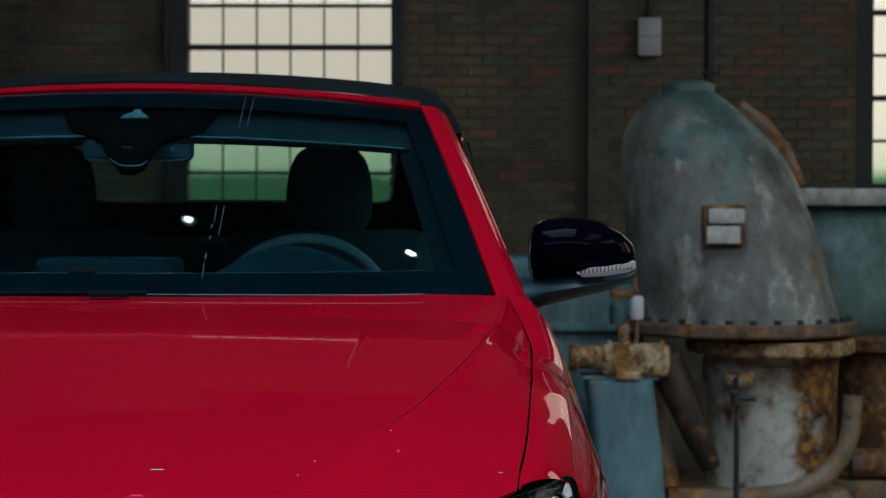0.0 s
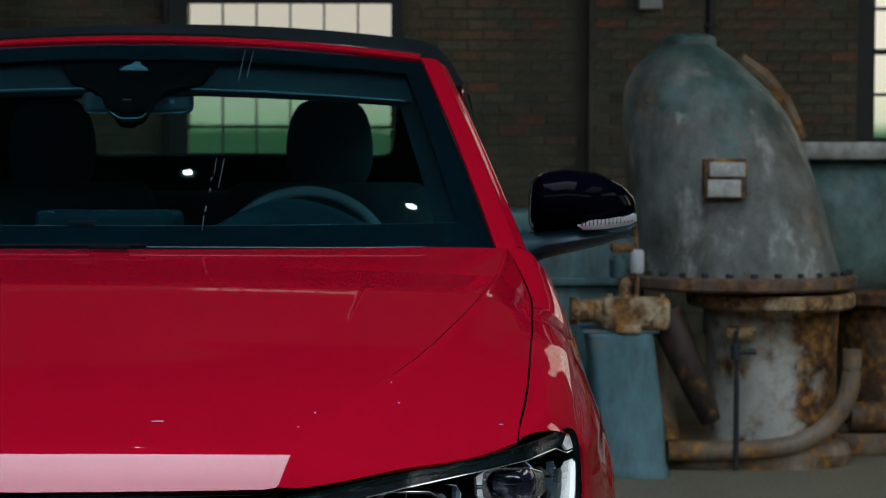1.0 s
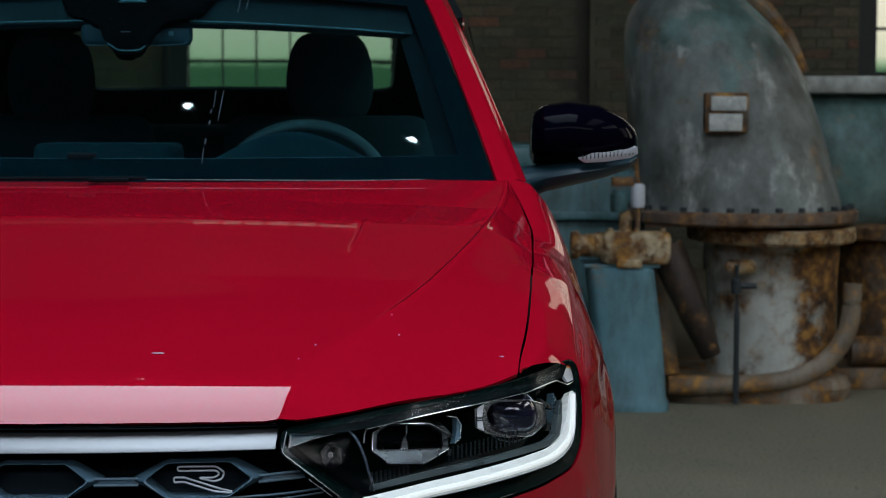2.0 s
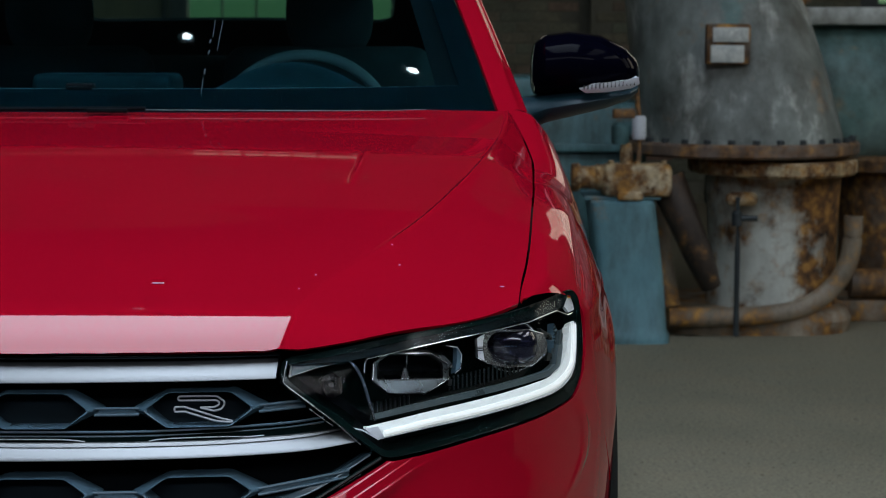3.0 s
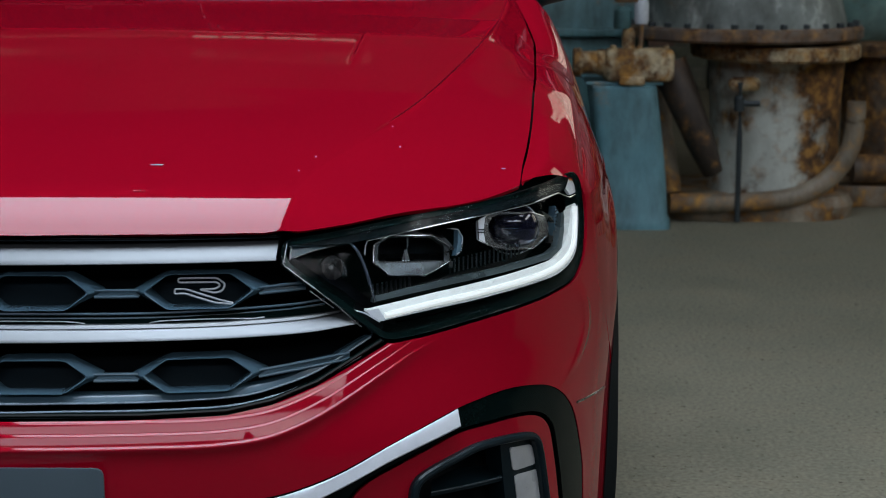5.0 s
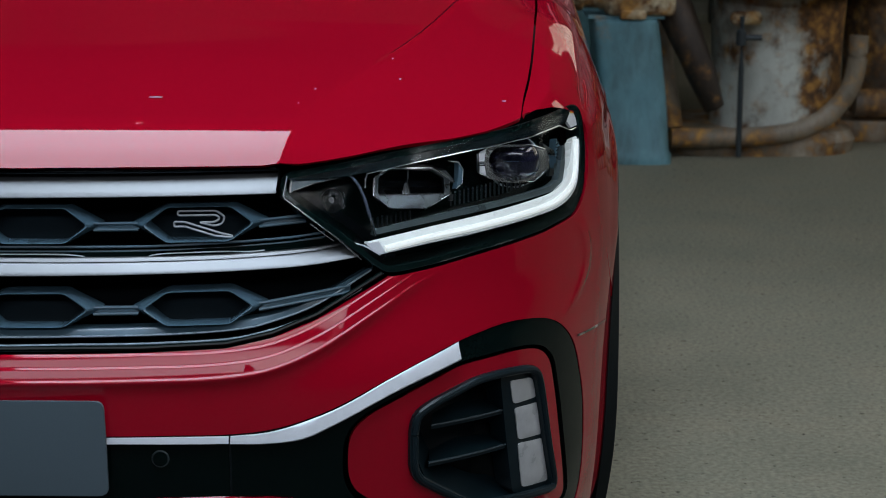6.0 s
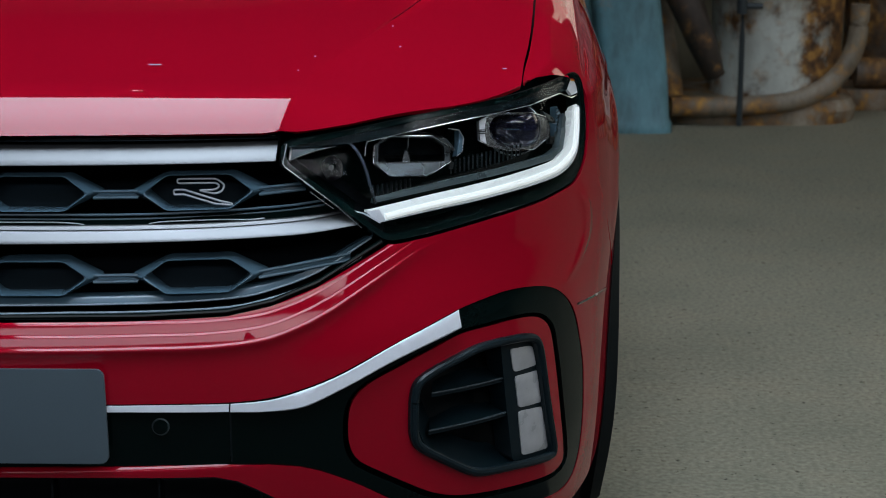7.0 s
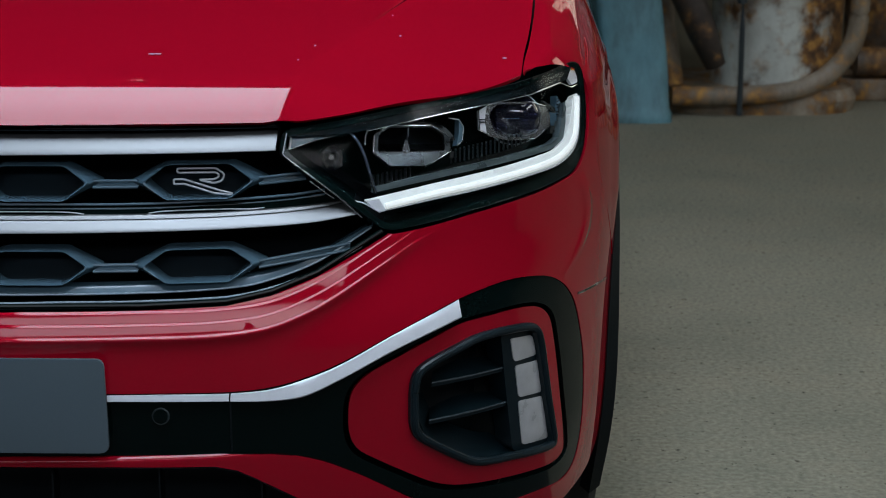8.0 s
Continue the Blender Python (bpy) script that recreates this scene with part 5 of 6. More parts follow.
    # turn lamp corner: visor, crumpled reflector, blade
    plate(((0.4583, 0.7431), (0.4606, 0.7623), (0.4797, 0.7650), (0.5028, 0.7633), (0.5195, 0.759), (0.4898, 0.7527)), 0.028, GREY_BLACK, "turn_visor", "dark blue-grey visor", 0.006, 0.003)
    run(((0.4583, 0.7431), (0.4606, 0.7618)), 0.0245, 0.0013, PALE, "visor_edge", "bright edge", False)
    run(((0.4606, 0.7623), (0.4797, 0.7650), (0.5028, 0.7635), (0.5195, 0.759)), 0.0245, 0.0011, PALE, "visor_edge", "bright edge")
    run(((0.4583, 0.7431), (0.4898, 0.7527), (0.5281, 0.7592)), 0.0255, 0.0007, LAMP_GREY, "visor_edge", "", False)
    rnd = random.Random(3)
    ring = [[Vector((0.507 + r * math.cos(a) * (1 + rnd.uniform(-0.18, 0.18)), front_y(0.507, 0.725) + 0.07 - d, 0.7265 + 1.25 * r * math.sin(a))) for a in [2 * math.pi * k / 9 for k in range(9)]] for r, d in ((0.0035, 0.0), (0.007, 0.003), (0.0105, 0.010), (0.0125, 0.019))]
    part("turn_reflector", m(loft(ring, False)), MODULE_GREY, lamp, "faceted bright reflector", sharp=15)
    part("turn_bulb", m(moved(lathe([(0.002, 0.0), (0.0035, 0.004), (0.0025, 0.009)], 12), pose(0.505, front_y(0.507, 0.725) + 0.062, 0.7265, 90, 0, 0))), LAMP_GREY, lamp)
    run(((0.5198, 0.7604), (0.5284, 0.7593), (0.5379, 0.7497), (0.5467, 0.7316), (0.5535, 0.7095), (0.5596, 0.6877)), 0.020, [0.0012] * 6 + [0.002] * 15, BLADE, "blade", "blue-grey bright-edged blade")
    run(((0.5535, 0.7095), (0.556, 0.700), (0.5596, 0.6877)), 0.0185, 0.0009, CHROME, "blade_edge", "", False)
    run(((0.457, 0.765), (0.4530, 0.7425), (0.4546, 0.7394), (0.4855, 0.7156), (0.5183, 0.6888), (0.5446, 0.6635)), 0.003, 0.0010, LAMP_GREY, "edge_line", "thin grey edge line", False)
    run(((0.4845, 0.7095), (0.4975, 0.699), (0.512, 0.688)), 0.004, 0.0008, LAMP_GREY, "edge_line", "", False)
    run(((0.522, 0.6945), (0.530, 0.6845), (0.5473, 0.679), (0.566, 0.6665)), 0.008, 0.0010, PALE, "edge_line", "", False)
    g = part("cover", m(panel(inset(LAMP, 0.0015), face(0.0005), 0.014, 0.003, (0, 1, 0), skin=0.002)), CLEAR, lamp, "clear plastic cover")
    g.visible_shadow = False
    return lamp


head_lamp(1)
head_lamp(-1)

def bumper_seam():
    run = [(0.338, 0.511), (0.36, 0.509), (0.394, 0.506), (0.44, 0.501), (0.487, 0.495)]
    return tube([(side_x(y, z) + 0.0004, y, z) for y, z in run], 0.0016, 8)


# panel joint; its highlight is put into the grey of the tube
both("bumper_seam", bumper_seam(), LAMP_GREY, car, "narrow panel joint with a painted grey highlight")


# --- lower black trim, fog surrounds, strips, plate
trim = part("lower_trim", panel(wrapped(TRIM_LOOP), lambda v, z: tuple(Vector(wrap(v, z)) + Vector((0, 0.003, 0))), 0.014, 0.004, (0, 1, 0),
                                [wrapped(inset(RING, -0.006)), [(-a, b) for a, b in wrapped(inset(RING, -0.006))]], skin=0.002), GLOSS_BLACK, car, "gloss black lower bumper trim")
STRIP_A = [(0.0, 0.472), (0.256, 0.473), (0.324, 0.472), (0.3925, 0.470), (0.3925, 0.4615), (0.324, 0.464), (0.256, 0.466), (0.0, 0.466)]
STRIP_B = [(0.3945, 0.470), (0.44, 0.472), (0.48, 0.481), (0.519, 0.494), (0.585, 0.524), (0.661, 0.553), (0.665, 0.533), (0.585, 0.506), (0.519, 0.477), (0.479, 0.462), (0.44, 0.459), (0.3945, 0.461)]


def tilted(upper, lower, recess, slant):
    """A strip surface between two runs whose lower edge stands forward."""
    up, low = smooth_list(upper), smooth_list(lower)

    def f(s, t):
        xa, xb = upper[0][0] + s * (upper[-1][0] - upper[0][0]), lower[0][0] + s * (lower[-1][0] - lower[0][0])
        top, bot = up(xa), low(xb)
        x, z = xa + (xb - xa) * t, top + (bot - top) * t
        return (x, front_y(x, z) + recess + (0.0015 if t in (0.0, 1.0) else 0.0) - slant * (top - z), z)
    return sheet(f, [k / 60 for k in range(61)], [0.0, 0.08, 0.35, 0.65, 0.92, 1.0], 0.006, (0, 1, 0))


both("silver_strip", tilted(STRIP_A[:4], STRIP_A[:3:-1], -0.002, 0.42), PALE, trim, "satin silver strip")
both("silver_strip", tilted(STRIP_B[:6], STRIP_B[:5:-1], -0.002, 0.42), PALE, trim, "satin silver strip widening to the corner")
both("trim_seam", panel([(0.3925, 0.396), (0.3945, 0.396), (0.3945, 0.461), (0.3925, 0.461)], face(0.0015), 0.02, 0.002, (0, 1, 0), roll=0), SATIN_BLACK, trim)
for sensor in both("parking_sensor", moved(lathe([(0.0085, 0.0), (0.0085, 0.003), (0.007, 0.0035)], 24), pose(0.313, front_y(0.313, 0.445) + 0.002, 0.445, 90, 0, 0)), GLOSS_BLACK, trim, "round parking sensor"):
    side = 1 if sensor.data.vertices[0].co.x > 0 else -1
    part("sensor_ring", tube([(side * 0.313 + 0.0095 * math.cos(a * math.pi / 12), front_y(0.313, 0.445) + 0.0015, 0.445 + 0.0095 * math.sin(a * math.pi / 12)) for a in range(25)], 0.0011, 6), SHELF_GREY, sensor, "thin grey ring")
both("fog_panel", panel(wrapped(RING), lambda v, z: tuple(Vector(wrap(v, z)) + Vector((0, 0.006, 0))), 0.014, 0.006, (0, 1, 0), [wrapped(VENT)], roll=0.003, skin=0.002), RED, car, "red panel round the bumper vent")


def vent(side):
    m = (lambda b: b) if side > 0 else flipped
    v = part("bumper_vent", m(joined(panel(wrapped(inset(VENT, 0.001)), lambda a, z: tuple(Vector(wrap(a, z)) + Vector((-0.02, 0.075, 0))), 0.02, 0.003, (0, 1, 0)),
                                     wall_of(wrapped(VENT), lambda a, z: tuple(Vector(wrap(a, z)) + Vector((0, 0.004, 0))), lambda a, z: tuple(Vector(wrap(a, z)) + Vector((-0.02, 0.076, 0))), 0.02))), SATIN_BLACK, car, "black bumper vent with two fins")
    part("vent_rim", m(panel(wrapped(inset(VENT, -0.001)), lambda a, z: tuple(Vector(wrap(a, z)) + Vector((0, 0.001, 0))), 0.012, 0.008, (0, 1, 0), [wrapped(inset(VENT, 0.007))], roll=0.0008)), VENT_TEAL, v)
    edge = [tuple(Vector(wrap(a, z)) + Vector((0, 0.004, 0))) for a, z in wrapped(inset(VENT, 0.004))]
    part("rim_bead", m(tube(smooth_path(edge + edge[:1]), 0.0055, 10)), VENT_TEAL, v)
    low = smooth_list([(0.612, 0.41), (0.626, 0.373), (0.65, 0.351), (0.675, 0.334), (0.696, 0.325), (0.726, 0.320), (0.75, 0.318)])
    part("vent_floor", m(sheet(lambda s, t: (0.612 + 0.138 * s, front_y(0.612 + 0.138 * s, low(0.612 + 0.138 * s)) + 0.008 + 0.062 * t, low(0.612 + 0.138 * s) + 0.022 * t * t), [k / 16 for k in range(17)], [k / 5 for k in range(6)], 0.003, (0, 0, -1))), VENT_TEAL, v)
    part("bolt_recess", m(tube([(0.706 + 0.009 * math.cos(a * math.pi / 8), front_y(0.706, 0.478) + 0.05, 0.476 + 0.011 * math.sin(a * math.pi / 8)) for a in range(17)], 0.002, 6)), VENT_TEAL, v)
    for z0, z1, xa in ((0.448, 0.4455, 0.628), (0.399, 0.3975, 0.6245)):
        fin = part("fin", m(sheet(lambda s, t: (xa + (0.727 - xa) * s, front_y(xa + (0.727 - xa) * s, z0) + 0.022 + 0.05 * t, z0 + (z1 - z0) * s + 0.012 * t * min(1, 3 * s) * (1.2 - s)), [k / 12 for k in range(13)], [0, 0.04, 0.3, 0.6, 1.0], 0.005, (0, 0, -1))), VENT_TEAL, v)
        # lit front edge of the fin, put into a lighter tube
        part("fin_glint", m(tube([(xa + (0.727 - xa) * k / 12, front_y(xa + (0.727 - xa) * k / 12, z0) + 0.0215, z0 + (z1 - z0) * k / 12 + 0.0004) for k in range(13)], 0.0016, 6)), DASH_EDGE, fin)
    part("lamp_carrier", m(panel(wrapped(rounded([(0.714, 0.493), (0.757, 0.488), (0.768, 0.472), (0.779, 0.39), (0.786, 0.318), (0.740, 0.318), (0.731, 0.330), (0.721, 0.42)], 0.006, 3)), lambda a, z: tuple(Vector(wrap(a, z)) + Vector((0, 0.016, 0))), 0.012, 0.03, (0, 1, 0))), VENT_TEAL, v)
    for q in (((0.727, 0.4844), (0.7555, 0.4795), (0.7629, 0.4505), (0.7315, 0.4515)), ((0.7334, 0.4456), (0.7655, 0.4425), (0.7726, 0.3956), (0.7386, 0.4005)), ((0.738, 0.396), (0.7745, 0.3885), (0.7808, 0.3245), (0.7443, 0.3315))):
        part("fog_lens", m(panel(wrapped(rounded(list(q), 0.005, 3)), lambda a, z: tuple(Vector(wrap(a, z)) + Vector((0, 0.012, 0))), 0.008, 0.006, (0, 1, 0))), REFLECTOR, v, "pale grey lamp lens")
    return v


vent(1)
vent(-1)

plate = part("number_plate", panel(rounded([(-0.256, 0.521), (0.253, 0.521), (0.257, 0.409), (-0.257, 0.409)], 0.012, 4), lambda x, z: (x, -0.016 + (z - 0.465) * 0.06, z), 0.03, 0.006, (0, 1, 0)), PLATE, car, "blank grey number plate", sharp=30)
part("plate_holder", box(-0.25, 0.25, -0.0095, 0.008, 0.415, 0.515, 0.004), SATIN_BLACK, car, "black plate holder")

# --- lower intake
intake = part("lower_intake", joined(panel(wrapped(INTAKE), lambda v, z: tuple(Vector(wrap(v, z)) + Vector((0, 0.10, 0))), 0.03, 0.003, (0, 1, 0)), wall_of(wrapped(INTAKE), lambda v, z: wrap(v, z), lambda v, z: tuple(Vector(wrap(v, z)) + Vector((0, 0.101, 0))), 0.03)), SATIN_BLACK, car, "dark lower air intake")
for z in (0.30, 0.258):
    part("slat", panel([(-0.46, z), (0.46, z), (0.46, z - 0.012), (-0.46, z - 0.012)], face(0.03), 0.03, 0.03, (0, 1, 0), roll=0.003), SATIN_BLACK, intake)
for x in (-0.423, -0.302, -0.175, 0.175, 0.302, 0.423):
    part("upright", box(x - 0.002, x + 0.002, front_y(x, 0.3) + 0.028, front_y(x, 0.3) + 0.06, 0.225, 0.372, 0.003), SATIN_BLACK, intake)
part("chin", panel([(-0.80, 0.198), (0.80, 0.198), (0.78, 0.15), (-0.78, 0.15)], face(0.02), 0.03, 0.01, (0, 1, 0)), ROUGH_BLACK, car, "rough black chin")

# --- bonnet
mid_z = smooth_list([(0.06, 0.762), (0.072, 0.779), (0.085, 0.795), (0.10, 0.8095), (0.115, 0.8215), (0.128, 0.8285), (0.16, 0.838), (0.3, 0.876), (0.5, 0.918), (0.6, 0.939), (0.7, 0.9597), (0.74, 0.96824), (0.77, 0.97457), (0.785, 0.97769), (0.795, 0.97974), (0.805, 0.98134), (0.83, 0.98497), (0.86, 0.98917), (0.98, 1.0052), (1.1, 1.0210), (1.25, 1.04)])
crease_x = smooth_list([(0.05, 0.43), (0.13, 0.455), (0.17, 0.467), (0.223, 0.487), (0.306, 0.534), (0.418, 0.588), (0.5, 0.6195), (0.6, 0.6495), (0.7, 0.677), (0.8, 0.701), (0.896, 0.717), (1.011, 0.732), (1.11, 0.741), (1.25, 0.745)])
shut_x = smooth_list([(0.26, 0.738), (0.30, 0.7395), (0.36, 0.748), (0.44, 0.756), (0.6, 0.7655), (0.7, 0.771), (0.8, 0.7745), (0.9, 0.778), (1.0, 0.780), (1.06, 0.770), (1.15, 0.745), (1.22, 0.73)])


# how steeply the bonnet falls off outside its crease, growing towards the windscreen
side_fall = smooth_list([(0.0, 0.14), (0.5, 0.14), (0.62, 0.18), (0.7, 0.27), (0.8, 0.48), (0.9, 0.76), (1.0, 0.92), (1.1, 0.95), (1.3, 0.95)])


def bonnet_z(x, y):
    x = abs(x)
    lag = 0.19 * x * x          # the nose sweeps back towards the sides
    z = mid_z(max(0.06, y - lag * max(0.0, 1 - y / 0.5))) - 0.03 * x * x * max(0.0, min(1.0, (1.18 - y) / 0.22))
    d = x - crease_x(y)
    soft = 0.5 * (d + math.sqrt(d * d + 0.005 ** 2))
    z -= soft * side_fall(y)
    if d > 0 and y < 0.34:
        z -= 0.0045 * (1 - math.exp(-d / 0.03)) * min(1.0, (0.34 - y) / 0.1)
    z += 0.0027 * math.exp(-((d / 0.0046) ** 2)) * max(0.0, min(1.0, (y - 0.30) / 0.15))
    e = x - (0.4555 + 0.073 * y)   # short inner crease of the dome, ending at the fold before the windscreen
    return z + 0.0018 * math.exp(-((e / 0.0045) ** 2)) * max(0.0, min(1.0, (y - 0.61) / 0.08)) * max(0.0, min(1.0, (0.83 - y) / 0.02))


def bonnet():
    def edge_y(x, z=0.779):
        lo, hi = 0.06, 0.2
        for _ in range(30):
            mid = (lo + hi) / 2
            lo, hi = (mid, hi) if bonnet_z(x, mid) < z else (lo, mid)
        return lo
    front = [(x, edge_y(x)) for x in (0.0, 0.08, 0.16, 0.24, 0.32, 0.38, 0.43)]
    lip = smooth_list([(0.46, 0.7735), (0.47, 0.775), (0.517, 0.782), (0.584, 0.791), (0.651, 0.799), (0.70, 0.804), (0.738, 0.808)])
    front += [(x, front_y(x, lip(x)) + 0.002) for x in [0.47 + 0.268 * k / 26 for k in range(27)]]
    side = [(shut_x(y) - 0.0008, y) for y in (0.33, 0.38, 0.44, 0.52, 0.6, 0.7, 0.8, 0.9, 1.0, 1.08, 1.15)]
    rear = [(0.60, 1.155), (0.4, 1.13), (0.2, 1.115), (0.0, 1.11)]
    right = front + side + rear
    outline = right + [(-x, y) for x, y in reversed(right) if x > 0]
    creases = []
    for off in (-0.015, -0.0105, -0.007, -0.005, -0.0033, -0.0017, 0.0, 0.0017, 0.0033, 0.005, 0.007, 0.0105, 0.015):
        for s in (1, -1):
            creases.append([(s * (crease_x(y) + off), y) for y in [0.09 + 0.02 * k for k in range(54)]])
            creases.append([(s * (0.4555 + 0.073 * y + off), y) for y in [0.58 + 0.02 * k for k in range(14)]])
    for y0 in [0.068 + 0.0055 * k for k in range(18)]:      # fine rows over the rounded nose
        creases.append([(x, y0 + 0.19 * x * x * max(0.0, 1 - y0 / 0.5)) for x in [0.72 * k / 30 - 0.72 for k in range(61)]])
    for y0 in (0.781, 0.788, 0.795, 0.802, 0.809):          # the fold before the windscreen
        creases.append([(x / 40 * 0.44, y0) for x in range(-40, 41)])
    for off in (0.012, 0.019, 0.026):
        for s in (1, -1):
            creases.append([(s * (crease_x(y) + off), y) for y in [0.75 + 0.02 * k for k in range(20)]])
    return panel(outline, lambda x, y: (x, y, bonnet_z(x, y)), 0.0125, 0.006, (0, 0, -1), roll=0.0008, lines=creases, skin=0.0005)


part("bonnet", bonnet(), RED, car, "glossy red creased bonnet")


# --- front wings
wing_tuck = smooth_list([(0.3, 0.0), (0.4, 0.0), (0.5, 0.010), (0.6, 0.0165), (0.8, 0.017), (1.0, 0.015), (1.42, 0.012)])
wing_fold = smooth_list([(0.25, 0.62), (0.35, 0.52), (0.4, 0.36), (0.5, 0.26), (0.6, 0.25), (0.8, 0.26), (1.0, 0.29), (1.42, 0.31)])
wing_edge = smooth_list([(0.25, 0.97), (0.35, 0.96), (0.4, 0.93), (0.5, 0.75), (0.6, 0.66), (0.8, 0.65), (1.0, 0.67), (1.42, 0.67)])
wing_drop = smooth_list([(0.25, 0.06), (0.35, 0.08), (0.4, 0.18), (0.5, 0.46), (0.6, 0.58), (0.8, 0.60), (1.42, 0.60)])


def wing_point(y, q):
    """Side below 0.78 m; above it q runs over the shoulder to the bonnet's edge (q = 0.78 .. 1.18)."""
    if q <= 0.78:
        flare = 0.010 * max(0.0, min(1.0, (y - 0.52) / 0.2)) * math.exp(-((math.hypot(y - 0.87, q - 0.33) - 0.40) / 0.05) ** 2)
        return (side_x(y, q) + flare - wing_tuck(y) * max(0.0, min(1.0, (q - 0.60) / 0.16)), y, q)
    t = (q - 0.78) / 0.40
    xw, xs = side_x(y, 0.78) - wing_tuck(y), shut_x(min(y, 1.2)) + 0.002
    zs = bonnet_z(xs, min(y, 1.2))
    w, h = xw - xs, zs - 0.78
    # three faces from the bonnet's edge down: a gentle one, a slanted one between two creases, and the flank
    k1, k2 = (wing_fold(y) * w, 0.945 * h), (wing_edge(y) * w, wing_drop(y) * h)
    if t > 0.75:
        f = (1 - t) / 0.25
        return (xs + k1[0] * f, y, 0.78 + h + (k1[1] - h) * f + 0.002 * math.sin(math.pi * f))
    if t > 0.35:
        f = (0.75 - t) / 0.40
        bulge = 0.004 * math.sin(math.pi * f)
        return (xs + k1[0] + (k2[0] - k1[0]) * f + bulge, y, 0.78 + k1[1] + (k2[1] - k1[1]) * f + bulge)
    f = (0.35 - t) / 0.35
    cx = k2[0] + 0.62 * (w - k2[0])
    return (xs + (1 - f) ** 2 * k2[0] + 2 * f * (1 - f) * cx + f * f * w, y, 0.78 + k2[1] * ((1 - f) ** 2 + 1.1 * f * (1 - f)))


def wing():
    lamp_edge = [p for p in dense(inset(LAMP, -0.003), 0.012) if p[0] > 0.79 and p[1] > 0.70]
    top = max(lamp_edge, key=lambda p: p[1])
    edge = sorted([p for p in lamp_edge if p[0] > top[0] - 0.002], key=lambda p: p[1])
    front = [(front_y(0.866, 0.60) + 0.003, 0.60), (front_y(0.848, 0.67) + 0.003, 0.67)] + [(front_y(*p) + 0.004, min(p[1], 0.779)) for p in edge if p[1] < 0.779]
    for x, z in ((0.826, 0.80), (0.819, 0.814), (0.812, 0.820), (0.80, 0.8185), (0.785, 0.8155), (0.768, 0.812), (0.752, 0.809)):
        y, lo, hi = front_y(x, z) + 0.001, 0.78, 1.178
        for _ in range(24):                     # where the wing's section at y reaches x
            mid = (lo + hi) / 2
            lo, hi = (mid, hi) if wing_point(y, mid)[0] > x else (lo, mid)
        front.append((y, lo))
    front.append((0.2845, 1.178))
    arch = [(0.87 + 0.357 * math.cos(a), 0.33 + 0.357 * math.sin(a)) for a in [radians(d) for d in range(-8, 153, 8)]]
    back = [(0.9, 1.178), (1.15, 1.178), (1.20, 1.10), (1.40, 0.95), (1.42, 0.77), (1.42, 0.24), (1.27, 0.24)]
    low = [(arch_y(0.51) + 0.003, 0.51)]
    ridge = [[(0.24 + 0.04 * k, q) for k in range(30)] for q in (0.908, 0.92, 0.932, 1.068, 1.08, 1.092)]
    return panel(front + back + arch[:-1] + low, wing_point, 0.0095, 0.004, (-0.8, 0.1, -0.6), roll=0.0006, lines=ridge, skin=0.002)


both("front_wing", wing(), RED, car, "glossy red front wing")


arch_out = smooth_list([(0.1, 0.008), (0.25, 0.011), (0.42, 0.009), (0.52, 0.004), (0.62, -0.004), (0.74, -0.008)])


def arch_trim():
    def f(a, r):
        y, z = 0.87 + r * math.cos(a), 0.33 + r * math.sin(a)
        x = side_x(max(y, 0.42), min(max(z, 0.13), 0.77)) + 0.002 + (arch_out(z) + 0.004) * (0.358 - r) / 0.015
        return (x, y, z)
    return sheet(f, [radians(d) for d in range(-20, 214, 4)], [0.343, 0.345, 0.349, 0.353, 0.356, 0.358], 0.02, (-1, 0, 0))


both("arch_trim", arch_trim(), ROUGH_BLACK, car, "rough black wheel arch trim")


# --- wheels
def wheel(name, cx, cy):
    w = part(name, moved(lathe([(0.215, -0.1), (0.26, -0.108), (0.31, -0.108), (0.327, -0.095), (0.332, -0.05), (0.332, 0.05), (0.327, 0.095), (0.31, 0.108), (0.26, 0.108), (0.215, 0.1)], 72), pose(cx, cy, 0.332, 0, 90, 0)), RUBBER, car, "black road tyre")
    sgn = 1 if cx > 0 else -1
    part("rim", moved(lathe([(0.20, -0.09), (0.218, -0.092), (0.222, 0.0), (0.218, 0.092), (0.205, 0.094), (0.19, 0.07), (0.185, -0.02)], 60, False), pose(cx, cy, 0.332, 0, 90, 0)), ALU, w, "alloy rim")
    part("hub", moved(lathe([(0.06, 0.0), (0.06, 0.03), (0.045, 0.045)], 30), pose(cx + sgn * 0.03, cy, 0.332, 0, 90 * sgn, 0)), ALU, w)
    for k in range(5):
        a = 2 * math.pi * k / 5 + 0.3
        part("spoke", tube([(cx + sgn * 0.055, cy + 0.04 * math.cos(a), 0.332 + 0.04 * math.sin(a)), (cx + sgn * 0.065, cy + 0.12 * math.cos(a), 0.332 + 0.12 * math.sin(a)), (cx + sgn * 0.07, cy + 0.205 * math.cos(a), 0.332 + 0.205 * math.sin(a))], [0.03, 0.022, 0.026], 10), ALU, w)
    part("brake_disc", moved(lathe([(0.15, -0.012), (0.15, 0.012), (0.06, 0.02)], 40), pose(cx - sgn * 0.0, cy, 0.332, 0, 90, 0)), STEEL, w)


for sx in (0.765, -0.765):
    for cy in (0.87, 3.46):
        wheel("wheel", sx, cy)


# --- flanks and tail
belt = smooth_list([(1.2, 0.985), (1.6, 0.99), (2.4, 1.005), (3.2, 1.03), (3.8, 1.04), (4.2, 1.0)])


def flank_x(y, z):
    w = half_width(min(z, 0.8)) - 0.018 * math.exp(-((z - 0.52) / 0.12) ** 2)
